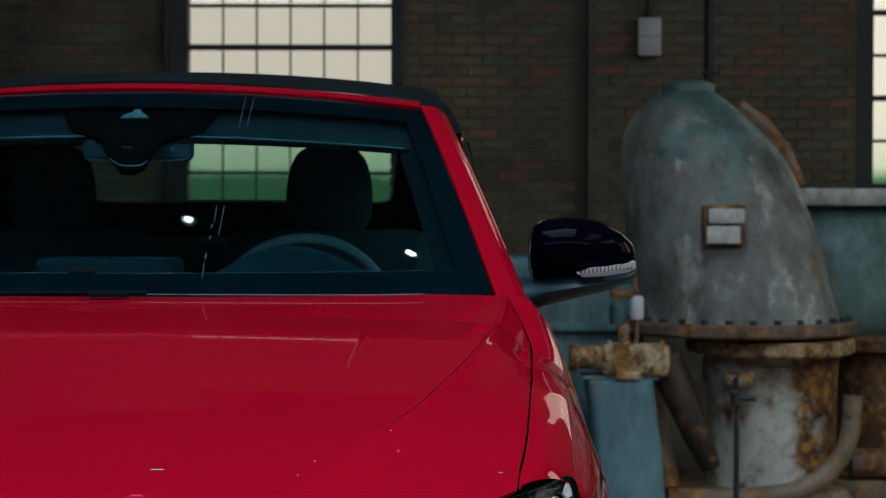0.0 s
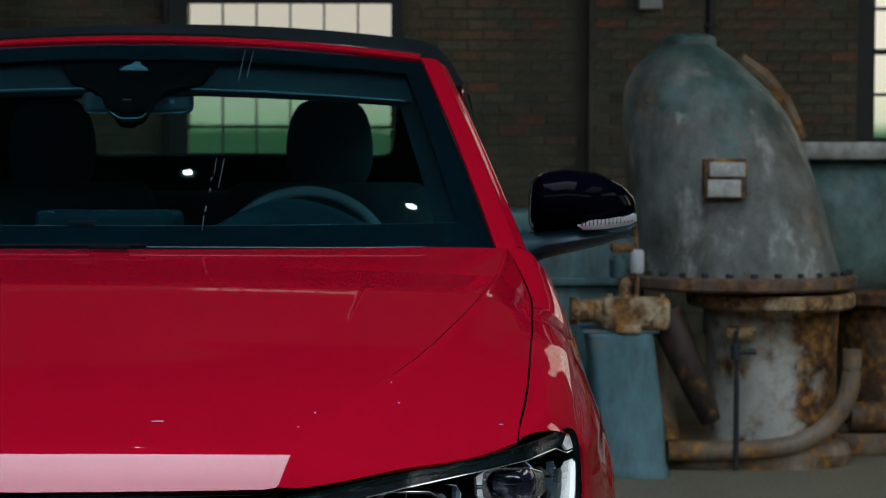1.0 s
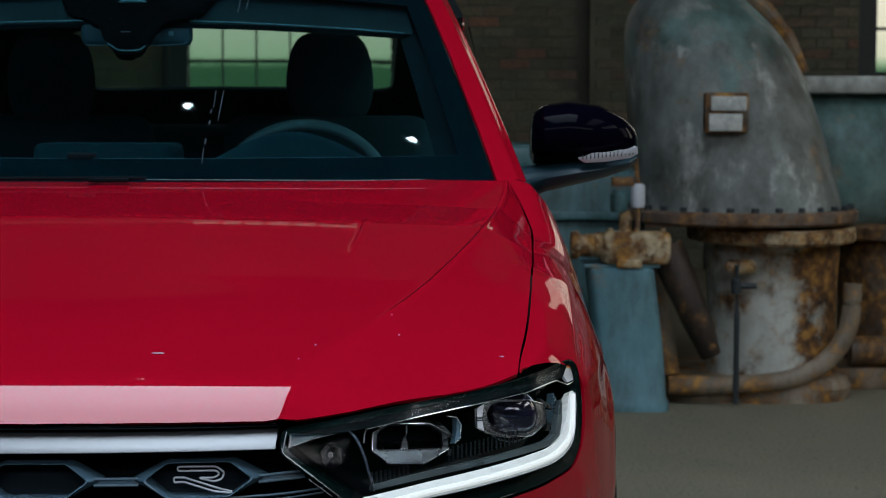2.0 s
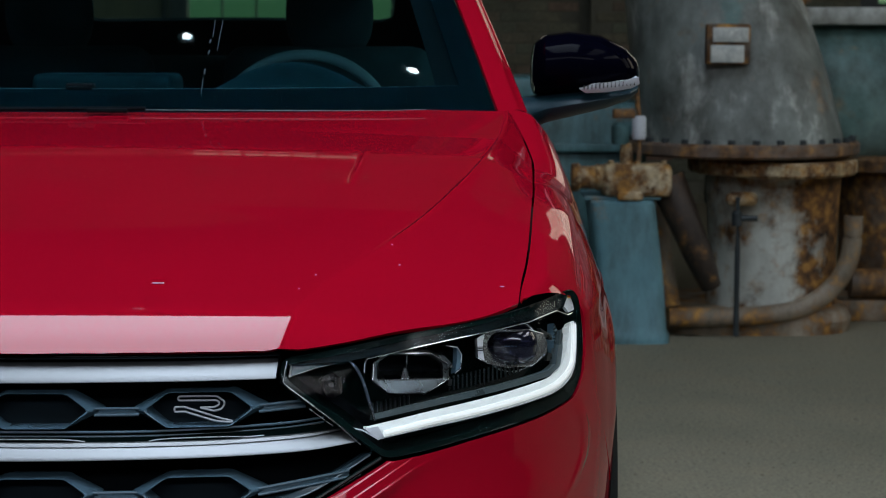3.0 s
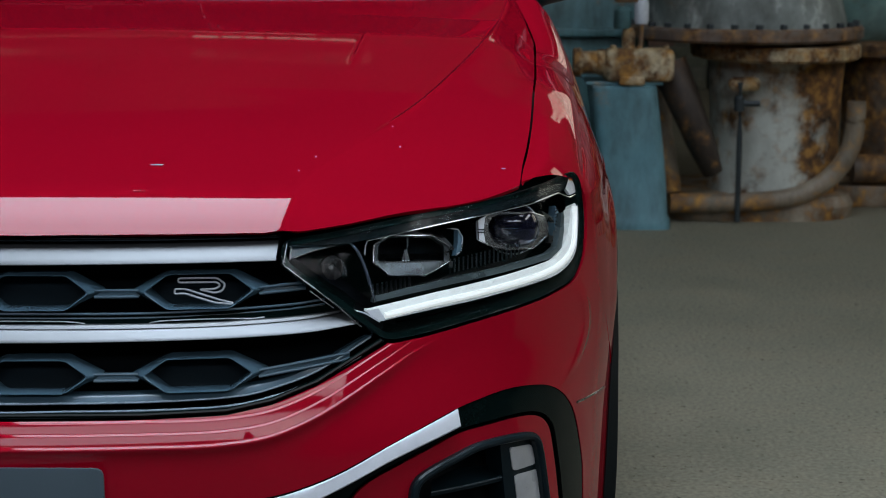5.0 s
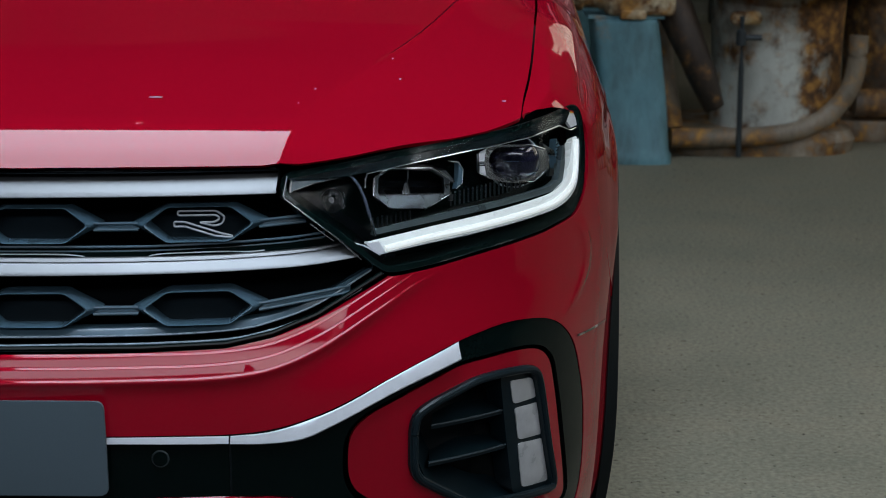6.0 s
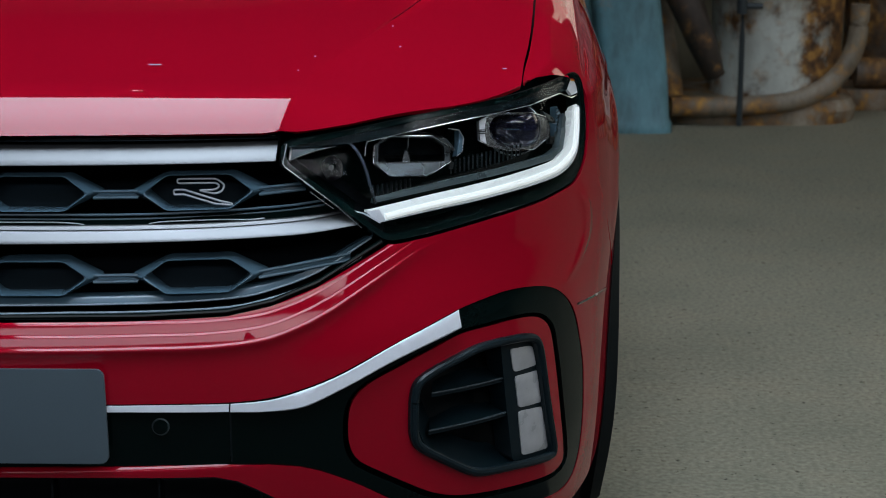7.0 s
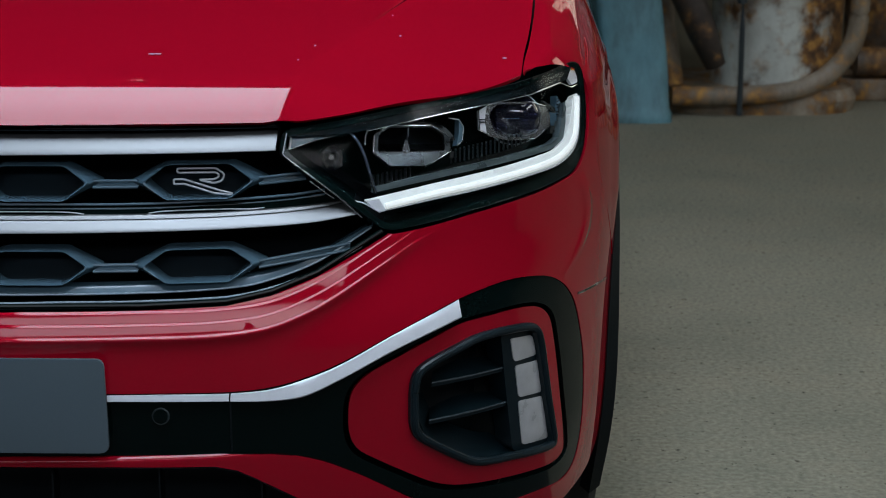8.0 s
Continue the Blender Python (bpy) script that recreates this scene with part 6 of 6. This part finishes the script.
    if z > 0.78:
        w -= 0.045 * (z - 0.78) / 0.24 + 0.10 * ((z - 0.78) / 0.24) ** 2
    if y > 3.5:
        w *= max(0.0, 1 - ((y - 3.5) / 0.76) ** 3.2) ** (1 / 3.2)
    return w


def flank(y0, y1):
    ys = [y0 + (y1 - y0) * i / 24 for i in range(25)]
    return sheet(lambda y, t: (flank_x(y, 0.24 + t * (belt(y) - 0.24)), y, 0.24 + t * (belt(y) - 0.24)), ys, [i / 20 for i in range(21)], 0.012, (-1, 0, 0))


for d in both("door", flank(1.425, 2.745), RED, car, "red door"):
    s = 1 if d.data.vertices[0].co.x > 0 else -1
    part("door_handle", moved(box(-0.012, 0.012, -0.1, 0.1, -0.014, 0.014, 0.01, 3), pose(s * 0.868, 2.55, 0.86)), RED, d)


def rear_quarter():
    arch = [(3.46 + 0.385 * math.cos(radians(a)), (0.33 + 0.385 * math.sin(radians(a)) - 0.24) / 0.78) for a in range(0, 181, 9)]
    arch = [p for p in arch if p[1] > 0.01]
    poly = [(2.75, 0.0), (2.75, 0.5), (2.75, 1.0), (3.3, 1.0), (3.8, 1.0), (4.2, 1.0), (4.2, 0.0), (3.86, 0.0)] + arch + [(3.06, 0.0)]
    return panel(poly, lambda y, t: (flank_x(y, 0.24 + t * (belt(y) - 0.24)), y, 0.24 + t * (belt(y) - 0.24)), 0.03, 0.006, (-1, 0, 0))


both("rear_wing", rear_quarter(), RED, car, "red rear wing")
part("tail", sheet(lambda s, t: (s * flank_x(4.2, 0.24 + t * 0.76), 4.2 + 0.06 * (1 - s * s), 0.24 + t * 0.76), [i / 12 - 1 for i in range(25)], [i / 12 for i in range(13)], 0.01, (0, -1, 0)), RED, car)
part("boot_lid", sheet(lambda s, t: (s * (flank_x(3.62 + 0.6 * t, 1.0) - 0.002), 3.62 + 0.6 * t, 1.055 - 0.05 * t * t - 0.02 * s * s), [i / 12 - 1 for i in range(25)], [i / 10 for i in range(11)], 0.01, (0, 0, -1)), RED, car)
both("tail_lamp", panel([(0.45, 0.86), (0.75, 0.88), (0.76, 0.96), (0.46, 0.95)], lambda x, z: (x, 4.285 - 0.25 * (x - 0.2) ** 2, z), 0.03, 0.02, (0, -1, 0)), GLOSS_BLACK, car)
part("underbody", box(-0.80, 0.80, 0.45, 4.1, 0.16, 0.26, 0.02), ROUGH_BLACK, car)
both("sill", box(0.80, 0.90, 1.28, 3.05, 0.20, 0.27, 0.02), ROUGH_BLACK, car, "rough black sill")
part("inner_bay", joined(box(-0.72, 0.72, 0.25, 1.2, 0.26, 0.60, 0.02), box(-0.78, 0.78, 1.16, 1.22, 0.26, 0.985)), ROUGH_BLACK, car)


# --- windscreen, frame and roof
def screen(s, t, off=0.0):
    """The windscreen: s across (-1 .. 1), t from the base to the header."""
    s2 = s * s
    base = Vector((0.722 * s, 1.10 + 0.075 * s2, 1.012 + 0.012 * s2))
    top = Vector((0.575 * s, 1.685 + 0.055 * s2, 1.425 - 0.034 * s2))
    p = base.lerp(top, t)
    p += Vector((0, -0.55, 0.8)) * (0.03 * 4 * t * (1 - t) * 0.5 + off)
    return p


SS = [i / 20 - 1 for i in range(41)]
g = part("windscreen", sheet(lambda s, t: screen(s, t), SS, [i / 14 for i in range(15)], 0.004, (0, 0.6, -0.8)), SCREEN, car, "clear windscreen glass")
GLASS_PANE = g
g.visible_shadow = False
for ta, tb in ((-0.02, 0.118), (0.90, 1.0)):
    part("glass_edge", sheet(lambda s, t: screen(s, ta + (tb - ta) * t, -0.008), SS, [0, 0.5, 1], 0.001, (0, 0.6, -0.8)), FRIT, g, "black printed glass edge")
both("glass_edge", sheet(lambda s, t: screen(0.93 + 0.07 * s, t, -0.008), [0, 0.5, 1], [i / 14 for i in range(15)], 0.001, (0, 0.6, -0.8)), FRIT, g)


PILLAR_TURN = smooth_list([(0.0, 3), (0.1, 4), (0.5, 17), (0.60, 38.5), (0.68, 41), (0.93, 41.5), (1.0, 66)])


# light caught by the dashboard's front edge, put into a paler tube
part("dash_glint", tube([tuple(screen(s, 0.125, -0.014)) for s in [i / 20 * 0.93 - 0.93 for i in range(41)]], 0.0022, 6), WHEEL_TEAL, car, "thin pale painted highlight on the dashboard edge")
# pale tubes on the glass paint in a streak that the windscreen reflects
for k, run in enumerate((((0.22, 1.669, 1.406), (0.22, 1.61, 1.371), (0.22, 1.557, 1.338)), ((0.237, 1.672, 1.406), (0.236, 1.62, 1.376), (0.235, 1.568, 1.344)), ((0.208, 1.324, 1.182), (0.209, 1.284, 1.152)),
                         ((0.222, 1.325, 1.182), (0.221, 1.252, 1.128)), ((0.204, 1.188, 1.079), (0.205, 1.155, 1.053)), ((0.206, 1.277, 1.147), (0.205, 1.268, 1.141)), ((0.207, 1.25, 1.127), (0.206, 1.241, 1.121)), ((0.205, 1.207, 1.095), (0.205, 1.196, 1.086)))):
    part("reflected_streak", tube(run, 0.0008 if k < 5 else 0.0016, 6), STREAK, GLASS_PANE, "pale streak standing in for a reflection")


# grey tube painted in for the gleam along the bonnet's rear edge
part("cowl_glint", tube(smooth_path([(-0.6, 1.125, 1.030), (-0.3, 1.10, 1.0285), (0.08, 1.092, 1.027), (0.30, 1.095, 1.0265), (0.50, 1.105, 1.0265), (0.60, 1.118, 1.028)]), 0.0008, 6), SHELF_GREY, car, "thin pale painted highlight at the windscreen base")


def pillar(t, k):
    """A-pillar section: k = 0 at the glass, 1 at the side."""
    p = screen(1.0, t) + Vector((0.002, 0.002, 0.004))
    across, up = Vector((0.975, 0.224, 0)), Vector((0.112, -0.488, 0.866))
    n, width = 24, 0.074 - 0.010 * t
    for i in range(n):
        f = (i + 0.5) / n
        if f < k:
            turn = radians(PILLAR_TURN(f))
            p += (across * math.cos(turn) - up * math.sin(turn)) * (width / n)
    return p


both("pillar", sheet(pillar, [-0.03 + i * 1.03 / 18 for i in range(19)], [i / 24 for i in range(25)], 0.012, (-0.8, 0.8, -0.4)), RED, car, "red windscreen pillar")
part("header", sheet(lambda s, t: screen(s, 1.0) + Vector((0, 0.05 * t - 0.004, 0.002 + 0.013 * math.sin(t * 1.4) )), SS, [0, 0.2, 0.45, 0.7, 1], 0.012, (0, 0.3, -1)), RED, car, "red windscreen header")
part("header_bead", tube([screen(s, 1.0) + Vector((0, -0.004, 0.001)) for s in SS], 0.0042, 10), RED, car, "rounded red header edge")
roof_z = smooth_list([(1.70, 1.438), (1.85, 1.465), (2.1, 1.492), (2.4, 1.505), (2.8, 1.49), (3.1, 1.455)])


def roof(y, s):
    s2 = abs(s)
    z = roof_z(y - 0.05 * s * s)
    w = 0.615 + 0.05 * min(1, (y - 1.72) / 0.6)
    return (w * s, y + 0.05 * s * s * max(0, (2.3 - y) / 0.6), z - 0.045 * s2 ** 2.2 - 0.09 * max(0.0, s2 - 0.86) / 0.14 * max(0.0, s2 - 0.86) / 0.14)


part("soft_top", sheet(lambda y, s: roof(y, s), [1.735 + i * (3.1 - 1.735) / 24 for i in range(25)], SS, 0.02, (0, 0, -1)), FABRIC, car, "black fabric folding roof")
REAR_GLASS = rounded([(-0.47, 0.16), (0.47, 0.16), (0.43, 0.62), (-0.43, 0.62)], 0.06, 5)


def rear_slope(x, t):
    s = x / 0.66
    return (x * (1 + 0.08 * t), 3.09 + 0.55 * t - 0.10 * s * s * t, roof_z(3.1) - 0.385 * t - (0.045 * s * s) * (1 - t) - 0.16 * max(0.0, abs(s) - 0.84))


part("soft_top_back", panel([(-0.68, 0.0), (0.68, 0.0), (0.70, 1.0), (-0.70, 1.0)], rear_slope, 0.04, 0.012, (0, -0.6, -1), [REAR_GLASS]), FABRIC, car, "black fabric roof back")
g = part("rear_window", panel(inset(REAR_GLASS, -0.004), lambda x, t: tuple(Vector(rear_slope(x, t)) - Vector((0, 0.004, 0.004))), 0.04, 0.004, (0, -0.6, -1)), GREEN_GLASS, car, "green tinted rear window")
g.visible_shadow = False
both("soft_top_side", sheet(lambda y, t: (0.662 + 0.115 * t, y, (roof_z(min(y, 3.1)) - 0.13) * (1 - t) + (belt(y) - 0.005) * t), [2.72 + 0.1 * i for i in range(9)], [i / 6 for i in range(7)], 0.012, (-1, 0, 0)), FABRIC, car)


def side_glass(y, t):
    z1 = roof_z(max(1.75, y)) - 0.135
    lead = max(0.0, (1.78 - y) / 0.56)
    z1 = z1 - lead * (z1 - 1.02)
    return (0.665 + 0.105 * (1 - t) - 0.02 * lead * t, y, 1.0 + (z1 - 1.0) * t)


for g in both("side_window", sheet(side_glass, [1.25 + 0.075 * i for i in range(20)], [i / 6 for i in range(7)], 0.004, (-1, 0, 0)), SCREEN, car, "clear side window"):
    g.visible_shadow = False


# --- cabin
part("dashboard", sheet(lambda s, t: (0.70 * s, 1.17 + 0.42 * t + 0.05 * s * s * (1 - t), 1.012 + 0.022 * math.sin(t * 2.4) - 0.06 * max(0, t - 0.75) * 4 + 0.0 * s), SS, [i / 12 for i in range(13)], 0.25, (0, 0.0, -1)), DASH, car, "dark dashboard")
part("instrument_hood", loft([[Vector((0.325 + (0.9 + 0.1 * r) * 0.285 * u, y, 0.998 + r * 0.105 * (0.5 + 0.5 * math.cos(math.pi * u)) ** 0.9)) for u in [1 - k / 14 for k in range(29)]] for y, r in ((1.40, 0.6), (1.44, 0.9), (1.55, 1.0), (1.60, 0.98))]), HOOD_TEAL, car, "curved instrument hood")
sw = part("steering_wheel", moved(lathe([(0.190 + 0.012 * math.cos(a), 0.012 * math.sin(a)) for a in [2 * math.pi * k / 12 for k in range(13)]], 56, False), pose(0.32, 1.86, 0.940, 66, 0, 0)), WHEEL_TEAL, car, "dark teal-grey steering wheel")
part("wheel_hub", moved(lathe([(0.07, -0.03), (0.075, 0.0), (0.06, 0.02)], 28), pose(0.32, 1.84, 0.935, 66, 0, 0)), WHEEL_TEAL, sw)
for a in (0, 180, 270):
    part("wheel_spoke", moved(box(0.05, 0.18, -0.022, 0.022, -0.008, 0.008, 0.006), pose(0.32, 1.86, 0.940, 66, 0, 0) @ pose(0, 0, 0, 0, 0, a)), WHEEL_TEAL, sw)


def cushion(x0, x1, y0, y1, z0, z1, r=0.05):
    return box(x0, x1, y0, y1, z0, z1, r, 4)


def front_seat(cx):
    s = part("seat", moved(cushion(-0.26, 0.26, -0.05, 0.07, -0.31, 0.28, 0.055), pose(cx, 2.42, 0.86, -14, 0, 0)), CLOTH, car, "dark cloth front seat")
    rings = []
    for k in range(22):
        a = math.pi * (0.08 + 0.91 * k / 21)
        wide = math.sin(a) ** 0.42
        rings.append(ring_at(cx, 2.50, 1.225 - 0.112 * math.cos(a), (0.108 + 0.006 * math.cos(a)) * wide, 0.052 * wide, 40, 2.6))
    part("headrest", loft(rings), CLOTH, s, "dark padded headrest")
    for dx in (-0.05, 0.05):
        part("post", tube([(cx + dx, 2.49, 1.06), (cx + dx, 2.5, 1.14)], 0.007, 8), CHROME, s)
    part("seat_base", cushion(cx - 0.27, cx + 0.27, 1.95, 2.45, 0.36, 0.58, 0.07), CLOTH, s)


front_seat(0.33)
front_seat(-0.365)
part("rear_bench", joined(moved(cushion(-0.6, 0.6, -0.06, 0.06, -0.3, 0.27, 0.05), pose(0, 3.2, 0.84, -18, 0, 0)), cushion(-0.6, 0.6, 2.75, 3.2, 0.38, 0.56, 0.06)), CLOTH, car, "dark rear bench")
part("dash_pad", box(-0.142, 0.122, 1.36, 1.50, 1.02, 1.082, 0.014, 3), HOOD_TEAL, car, "raised dashboard pad")
# black box for the VIN window
part("vin_slot", box(-0.035, 0.012, 1.165, 1.20, 1.058, 1.069, 0.002), VOID, car, "black slot at the windscreen base")
part("cabin_floor", box(-0.76, 0.76, 1.2, 3.6, 0.26, 0.34), DASH, car)
part("parcel_deck", box(-0.66, 0.66, 3.25, 3.66, 1.0, 1.045, 0.01), DASH, car)
both("cabin_lining", box(0.74, 0.78, 1.24, 3.5, 0.3, 0.98), DASH, car)

mir = part("inner_mirror", moved(box(-0.110, 0.110, -0.018, 0.022, -0.0245, 0.0245, 0.015, 5), pose(0.0135, 1.60, 1.2965, 8, 0, 4)), MIRROR_SHELL, car, "teal-black inner mirror")
# paler tube stands for the light on the mirror's lower edge
part("rim_glint", tube([(0.0135 + x, 1.578 + 0.004 * (x / 0.11) ** 2, 1.2728 + z) for x, z in ((-0.10, 0.0), (-0.05, -0.0005), (0.0, -0.0008), (0.05, -0.0005), (0.092, 0.001), (0.104, 0.006))], 0.0013, 6), WHEEL_TEAL, mir, "thin pale painted highlight on the lower rim")
part("sensor_mark", box(0.079, 0.089, 1.5775, 1.580, 1.291, 1.300, 0.001), WHEEL_TEAL, mir)
HOUSING = rounded([(-0.28, 0.955), (-0.20, 0.805), (-0.115, 0.768), (-0.080, 0.735), (-0.048, 0.655), (-0.008, 0.602), (0.0145, 0.588), (0.066, 0.590), (0.094, 0.63), (0.122, 0.762), (0.235, 0.79), (0.31, 0.955)], 0.03, 4)
part("sensor_housing", panel(HOUSING, lambda s, t: screen(s, t, -0.016), 0.02, 0.02, (0, 0.6, -0.8), roll=0.006), DEEP_BLACK, mir, "black rounded sensor housing")
# highlight under the housing, likewise a paler tube
part("housing_glint", tube(smooth_path([screen(s, t, -0.0135) for s, t in ((-0.03, 0.628), (-0.006, 0.606), (0.0145, 0.594), (0.066, 0.596), (0.085, 0.618))]), 0.0012, 6), WHEEL_TEAL, mir, "pale painted highlight on the lower edge")
part("housing_slot", box(0.004, 0.022, 1.476, 1.478, 1.296, 1.2972), WHEEL_TEAL, mir, smooth=False)
part("wiper", joined(tube([(-0.55, 1.085, 1.03), (-0.2, 1.08, 1.028), (0.12, 1.08, 1.03)], 0.004, 6), box(0.02, 0.09, 1.072, 1.09, 1.022, 1.03, 0.003)), VOID, car, "black wiper blade")


part("header_lining", sheet(lambda s, t: screen(s * 0.93, 0.785 + 0.15 * t, -0.035 + 0.010 * t), SS, [0, 0.15, 0.5, 1], 0.012, (0, 0.6, -0.8)), LINING, car, "dark teal header lining")
both("pillar_lining", sheet(lambda s, t: screen(0.885 + 0.055 * s, 0.04 + 0.9 * t, -0.05 + 0.02 * s), [0, 0.3, 0.7, 1], [i / 12 for i in range(13)], 0.012, (0, 0.6, -0.8)), LINING_DARK, car, "dark teal pillar lining")
# the lining's lit lower edge, painted as a paler tube
part("lining_glint", tube([tuple(screen(s, 0.787 - 0.012 * max(0.0, s - 0.2), -0.030)) for s in [i / 20 * 0.9 - 0.9 for i in range(41)]], 0.0013, 6), WHEEL_TEAL, car, "pale painted highlight on the lower edge of the lining")
part("camera_window", panel([(-0.0405, 0.852), (0.0547, 0.852), (0.045, 0.868), (0.026, 0.880), (0.022, 0.900), (0.002, 0.903), (-0.006, 0.884), (-0.028, 0.872)], lambda s, t: screen(s, t, -0.012), 0.02, 0.002, (0, 0.6, -0.8)), WHEEL_TEAL, mir, "pale camera window")


# --- door mirrors
def door_mirror(side):
    m = (lambda b: b) if side > 0 else flipped
    rings = []
    # sections across the housing from the car outwards: x, middle height, half height, half depth, lean
    for x, cz, hz, hy, cy in ((0.792, 1.088, 0.030, 0.045, 1.44), (0.797, 1.094, 0.048, 0.07, 1.43), (0.815, 1.102, 0.056, 0.085, 1.42), (0.86, 1.106, 0.058, 0.09, 1.415), (0.92, 1.103, 0.055, 0.088, 1.42), (0.965, 1.094, 0.043, 0.075, 1.435), (0.990, 1.087, 0.028, 0.05, 1.455), (1.0, 1.084, 0.012, 0.02, 1.475)):
        ring = []
        for k in range(28):
            a = 2 * math.pi * k / 28
            c, s = math.cos(a), math.sin(a)
            up = 0.95 if s > 0 else 0.85
            ring.append(Vector((x, cy - hy * math.copysign(abs(c) ** 0.75, c), cz + hz * math.copysign(abs(s) ** up, s))))
        rings.append(ring)
    cap = part("door_mirror", m(loft(rings)), CAP_BLACK, car, "gloss black door mirror with a clear indicator")
    band = panel([(0.878, 1.058), (0.90, 1.068), (0.955, 1.074), (0.988, 1.080), (0.990, 1.068), (0.975, 1.060), (0.93, 1.053), (0.89, 1.051)], lambda x, z: (x, 1.327 + 2.6 * max(0, x - 0.90) ** 2 + 1.2 * (1.06 - z) * 0.2, z), 0.006, 0.012, (0, 1, 0))
    part("indicator", m(band), PALE, cap, "clear ribbed indicator lens")
    for k in range(14):
        x = 0.885 + 0.0072 * k
        part("indicator_rib", m(box(x, x + 0.002, 1.3255 + 2.6 * max(0, x - 0.90) ** 2, 1.334 + 2.6 * max(0, x - 0.90) ** 2, 1.0575 + 0.09 * (x - 0.885), 1.066 + 0.11 * (x - 0.885))), LAMP_GREY, cap, smooth=False)
    foot = []
    for x, z0, z1, hy in ((0.765, 0.975, 1.04, 0.05), (0.79, 0.98, 1.043, 0.055), (0.82, 0.993, 1.05, 0.065), (0.87, 1.005, 1.056, 0.08), (0.93, 1.020, 1.060, 0.08), (0.975, 1.036, 1.064, 0.06), (0.992, 1.050, 1.066, 0.03)):
        foot.append([Vector((x, 1.42 - hy * math.cos(2 * math.pi * k / 20), (z0 + z1) / 2 + (z1 - z0) / 2 * math.sin(2 * math.pi * k / 20))) for k in range(20)])
    part("mirror_foot", m(loft(foot)), MIRROR_SHELL, cap, "satin black mirror base")
    part("mirror_glass", m(box(0.815, 0.950, 1.503, 1.508, 1.065, 1.135, 0.002)), CHROME, cap, "mirror glass")
    return cap


door_mirror(1)
door_mirror(-1)


# --- small white flecks on the bonnet
def white_flecks():
    bms = []
    for x, y, a, b in FLECKS:
        bm = bmesh.new()
        bmesh.ops.create_icosphere(bm, subdivisions=1, radius=1.0)
        z = bonnet_z(x, y)
        for v in bm.verts:
            v.co = Vector((x + v.co.x * a, y + v.co.y * b, z + 0.0006 + v.co.z * 0.0007))
        bms.append(bm)
    tagged(part("white_flecks", joined(*bms), WHITE_METAL, None, "small white flecks on the red bonnet"), "", "dust", "", "stuff")


FLECKS = [(0.584, 0.3129, 0.0016, 0.005), (0.287, 0.2044, 0.010, 0.004), (0.4799, 0.2512, 0.0014, 0.005), (0.7174, 0.3089, 0.0035, 0.0035), (0.5722, 0.3668, 0.001, 0.004), (0.4623, 0.2085, 0.0011, 0.003)]
white_flecks()


# ---------------------------------------------------------------- bricks of the far wall
def brick_places():
    """Places of bricks in running bond: middle x, z, length, how far proud, in front of which face."""
    rnd = random.Random(5)
    out = []
    for row in range(int(CEIL / 0.075)):
        z = 0.0375 + row * 0.075
        x = WEST + (0.1125 if row % 2 else 0.0)
        while x < EAST:
            near = [(a, b) for a, b, z0, z1 in FAR_WINDOWS if a - 0.115 < x < b + 0.115 and z0 - 0.05 < z < z1 + 0.04]
            if near and not 6.24 < z < 6.42:        # cut bricks beside an opening
                a, b = near[0]
                for p, q in ((x - 0.107, min(x + 0.107, a - 0.004)), (max(x - 0.107, b + 0.004), x + 0.107)):
                    if 0.03 < q - p < 0.213:
                        out.append(((p + q) / 2, z, NORTH + 0.028, rnd.uniform(0.003, 0.009), (q - p) / 2))
            elif not 6.24 < z < 6.42:
                pil = 1.54 + 0.05 < x < 2.35 - 0.05
                if pil or not (1.54 - 0.12 < x < 2.35 + 0.12):
                    out.append((x + rnd.uniform(-0.003, 0.003), z, NORTH - (0.12 if pil else 0.0) + 0.028, rnd.uniform(0.003, 0.009), 0.107))
            x += 0.225
    return out


def brick_verts(x, y, z, proud, w=0.107, h=0.0325, c=0.004):
    y0 = y - proud
    v = [(x - w, y, z - h), (x + w, y, z - h), (x + w, y, z + h), (x - w, y, z + h)]
    return v + [(x - w + c, y0, z - h + c), (x + w - c, y0, z - h + c), (x + w - c, y0, z + h - c), (x - w + c, y0, z + h - c)]


BRICK_FACES = [(4, 5, 6, 7), (0, 1, 5, 4), (1, 2, 6, 5), (2, 3, 7, 6), (3, 0, 4, 7)]


def lay_bricks():
    wall = bpy.data.objects["wall_north"]
    places = brick_places()
    close = [p for p in places if 0.95 < p[0] < 3.5 and 1.75 < p[1] < 3.0 and p[4] == 0.107][:300]
    chosen = set(close)
    shared = []
    for k in range(4):
        me = bpy.data.meshes.new("brick")
        me.from_pydata(brick_verts(0, 0, 0, 0.003 + 0.002 * k), [], BRICK_FACES)
        me.materials.append(BRICK)
        shared.append(me)
    rnd = random.Random(8)
    for x, z, y, proud, half in close:
        b = new("brick", rnd.choice(shared))
        b.location, b.parent = (x, y, z), wall
        b.rotation_euler = (rnd.uniform(-0.01, 0.01), 0, rnd.uniform(-0.012, 0.012))
    verts, faces = [], []
    for p in places:
        if p in chosen:
            continue
        k = len(verts)
        verts += brick_verts(p[0], p[2], p[1], p[3], p[4])
        faces += [tuple(i + k for i in f) for f in BRICK_FACES]
    me = bpy.data.meshes.new("brickwork")
    me.from_pydata(verts, [], faces)
    me.materials.append(BRICK)
    rest = tagged(new("brickwork", me), "rows of old dark bricks", "", "", "stuff")
    rest.parent = wall


lay_bricks()
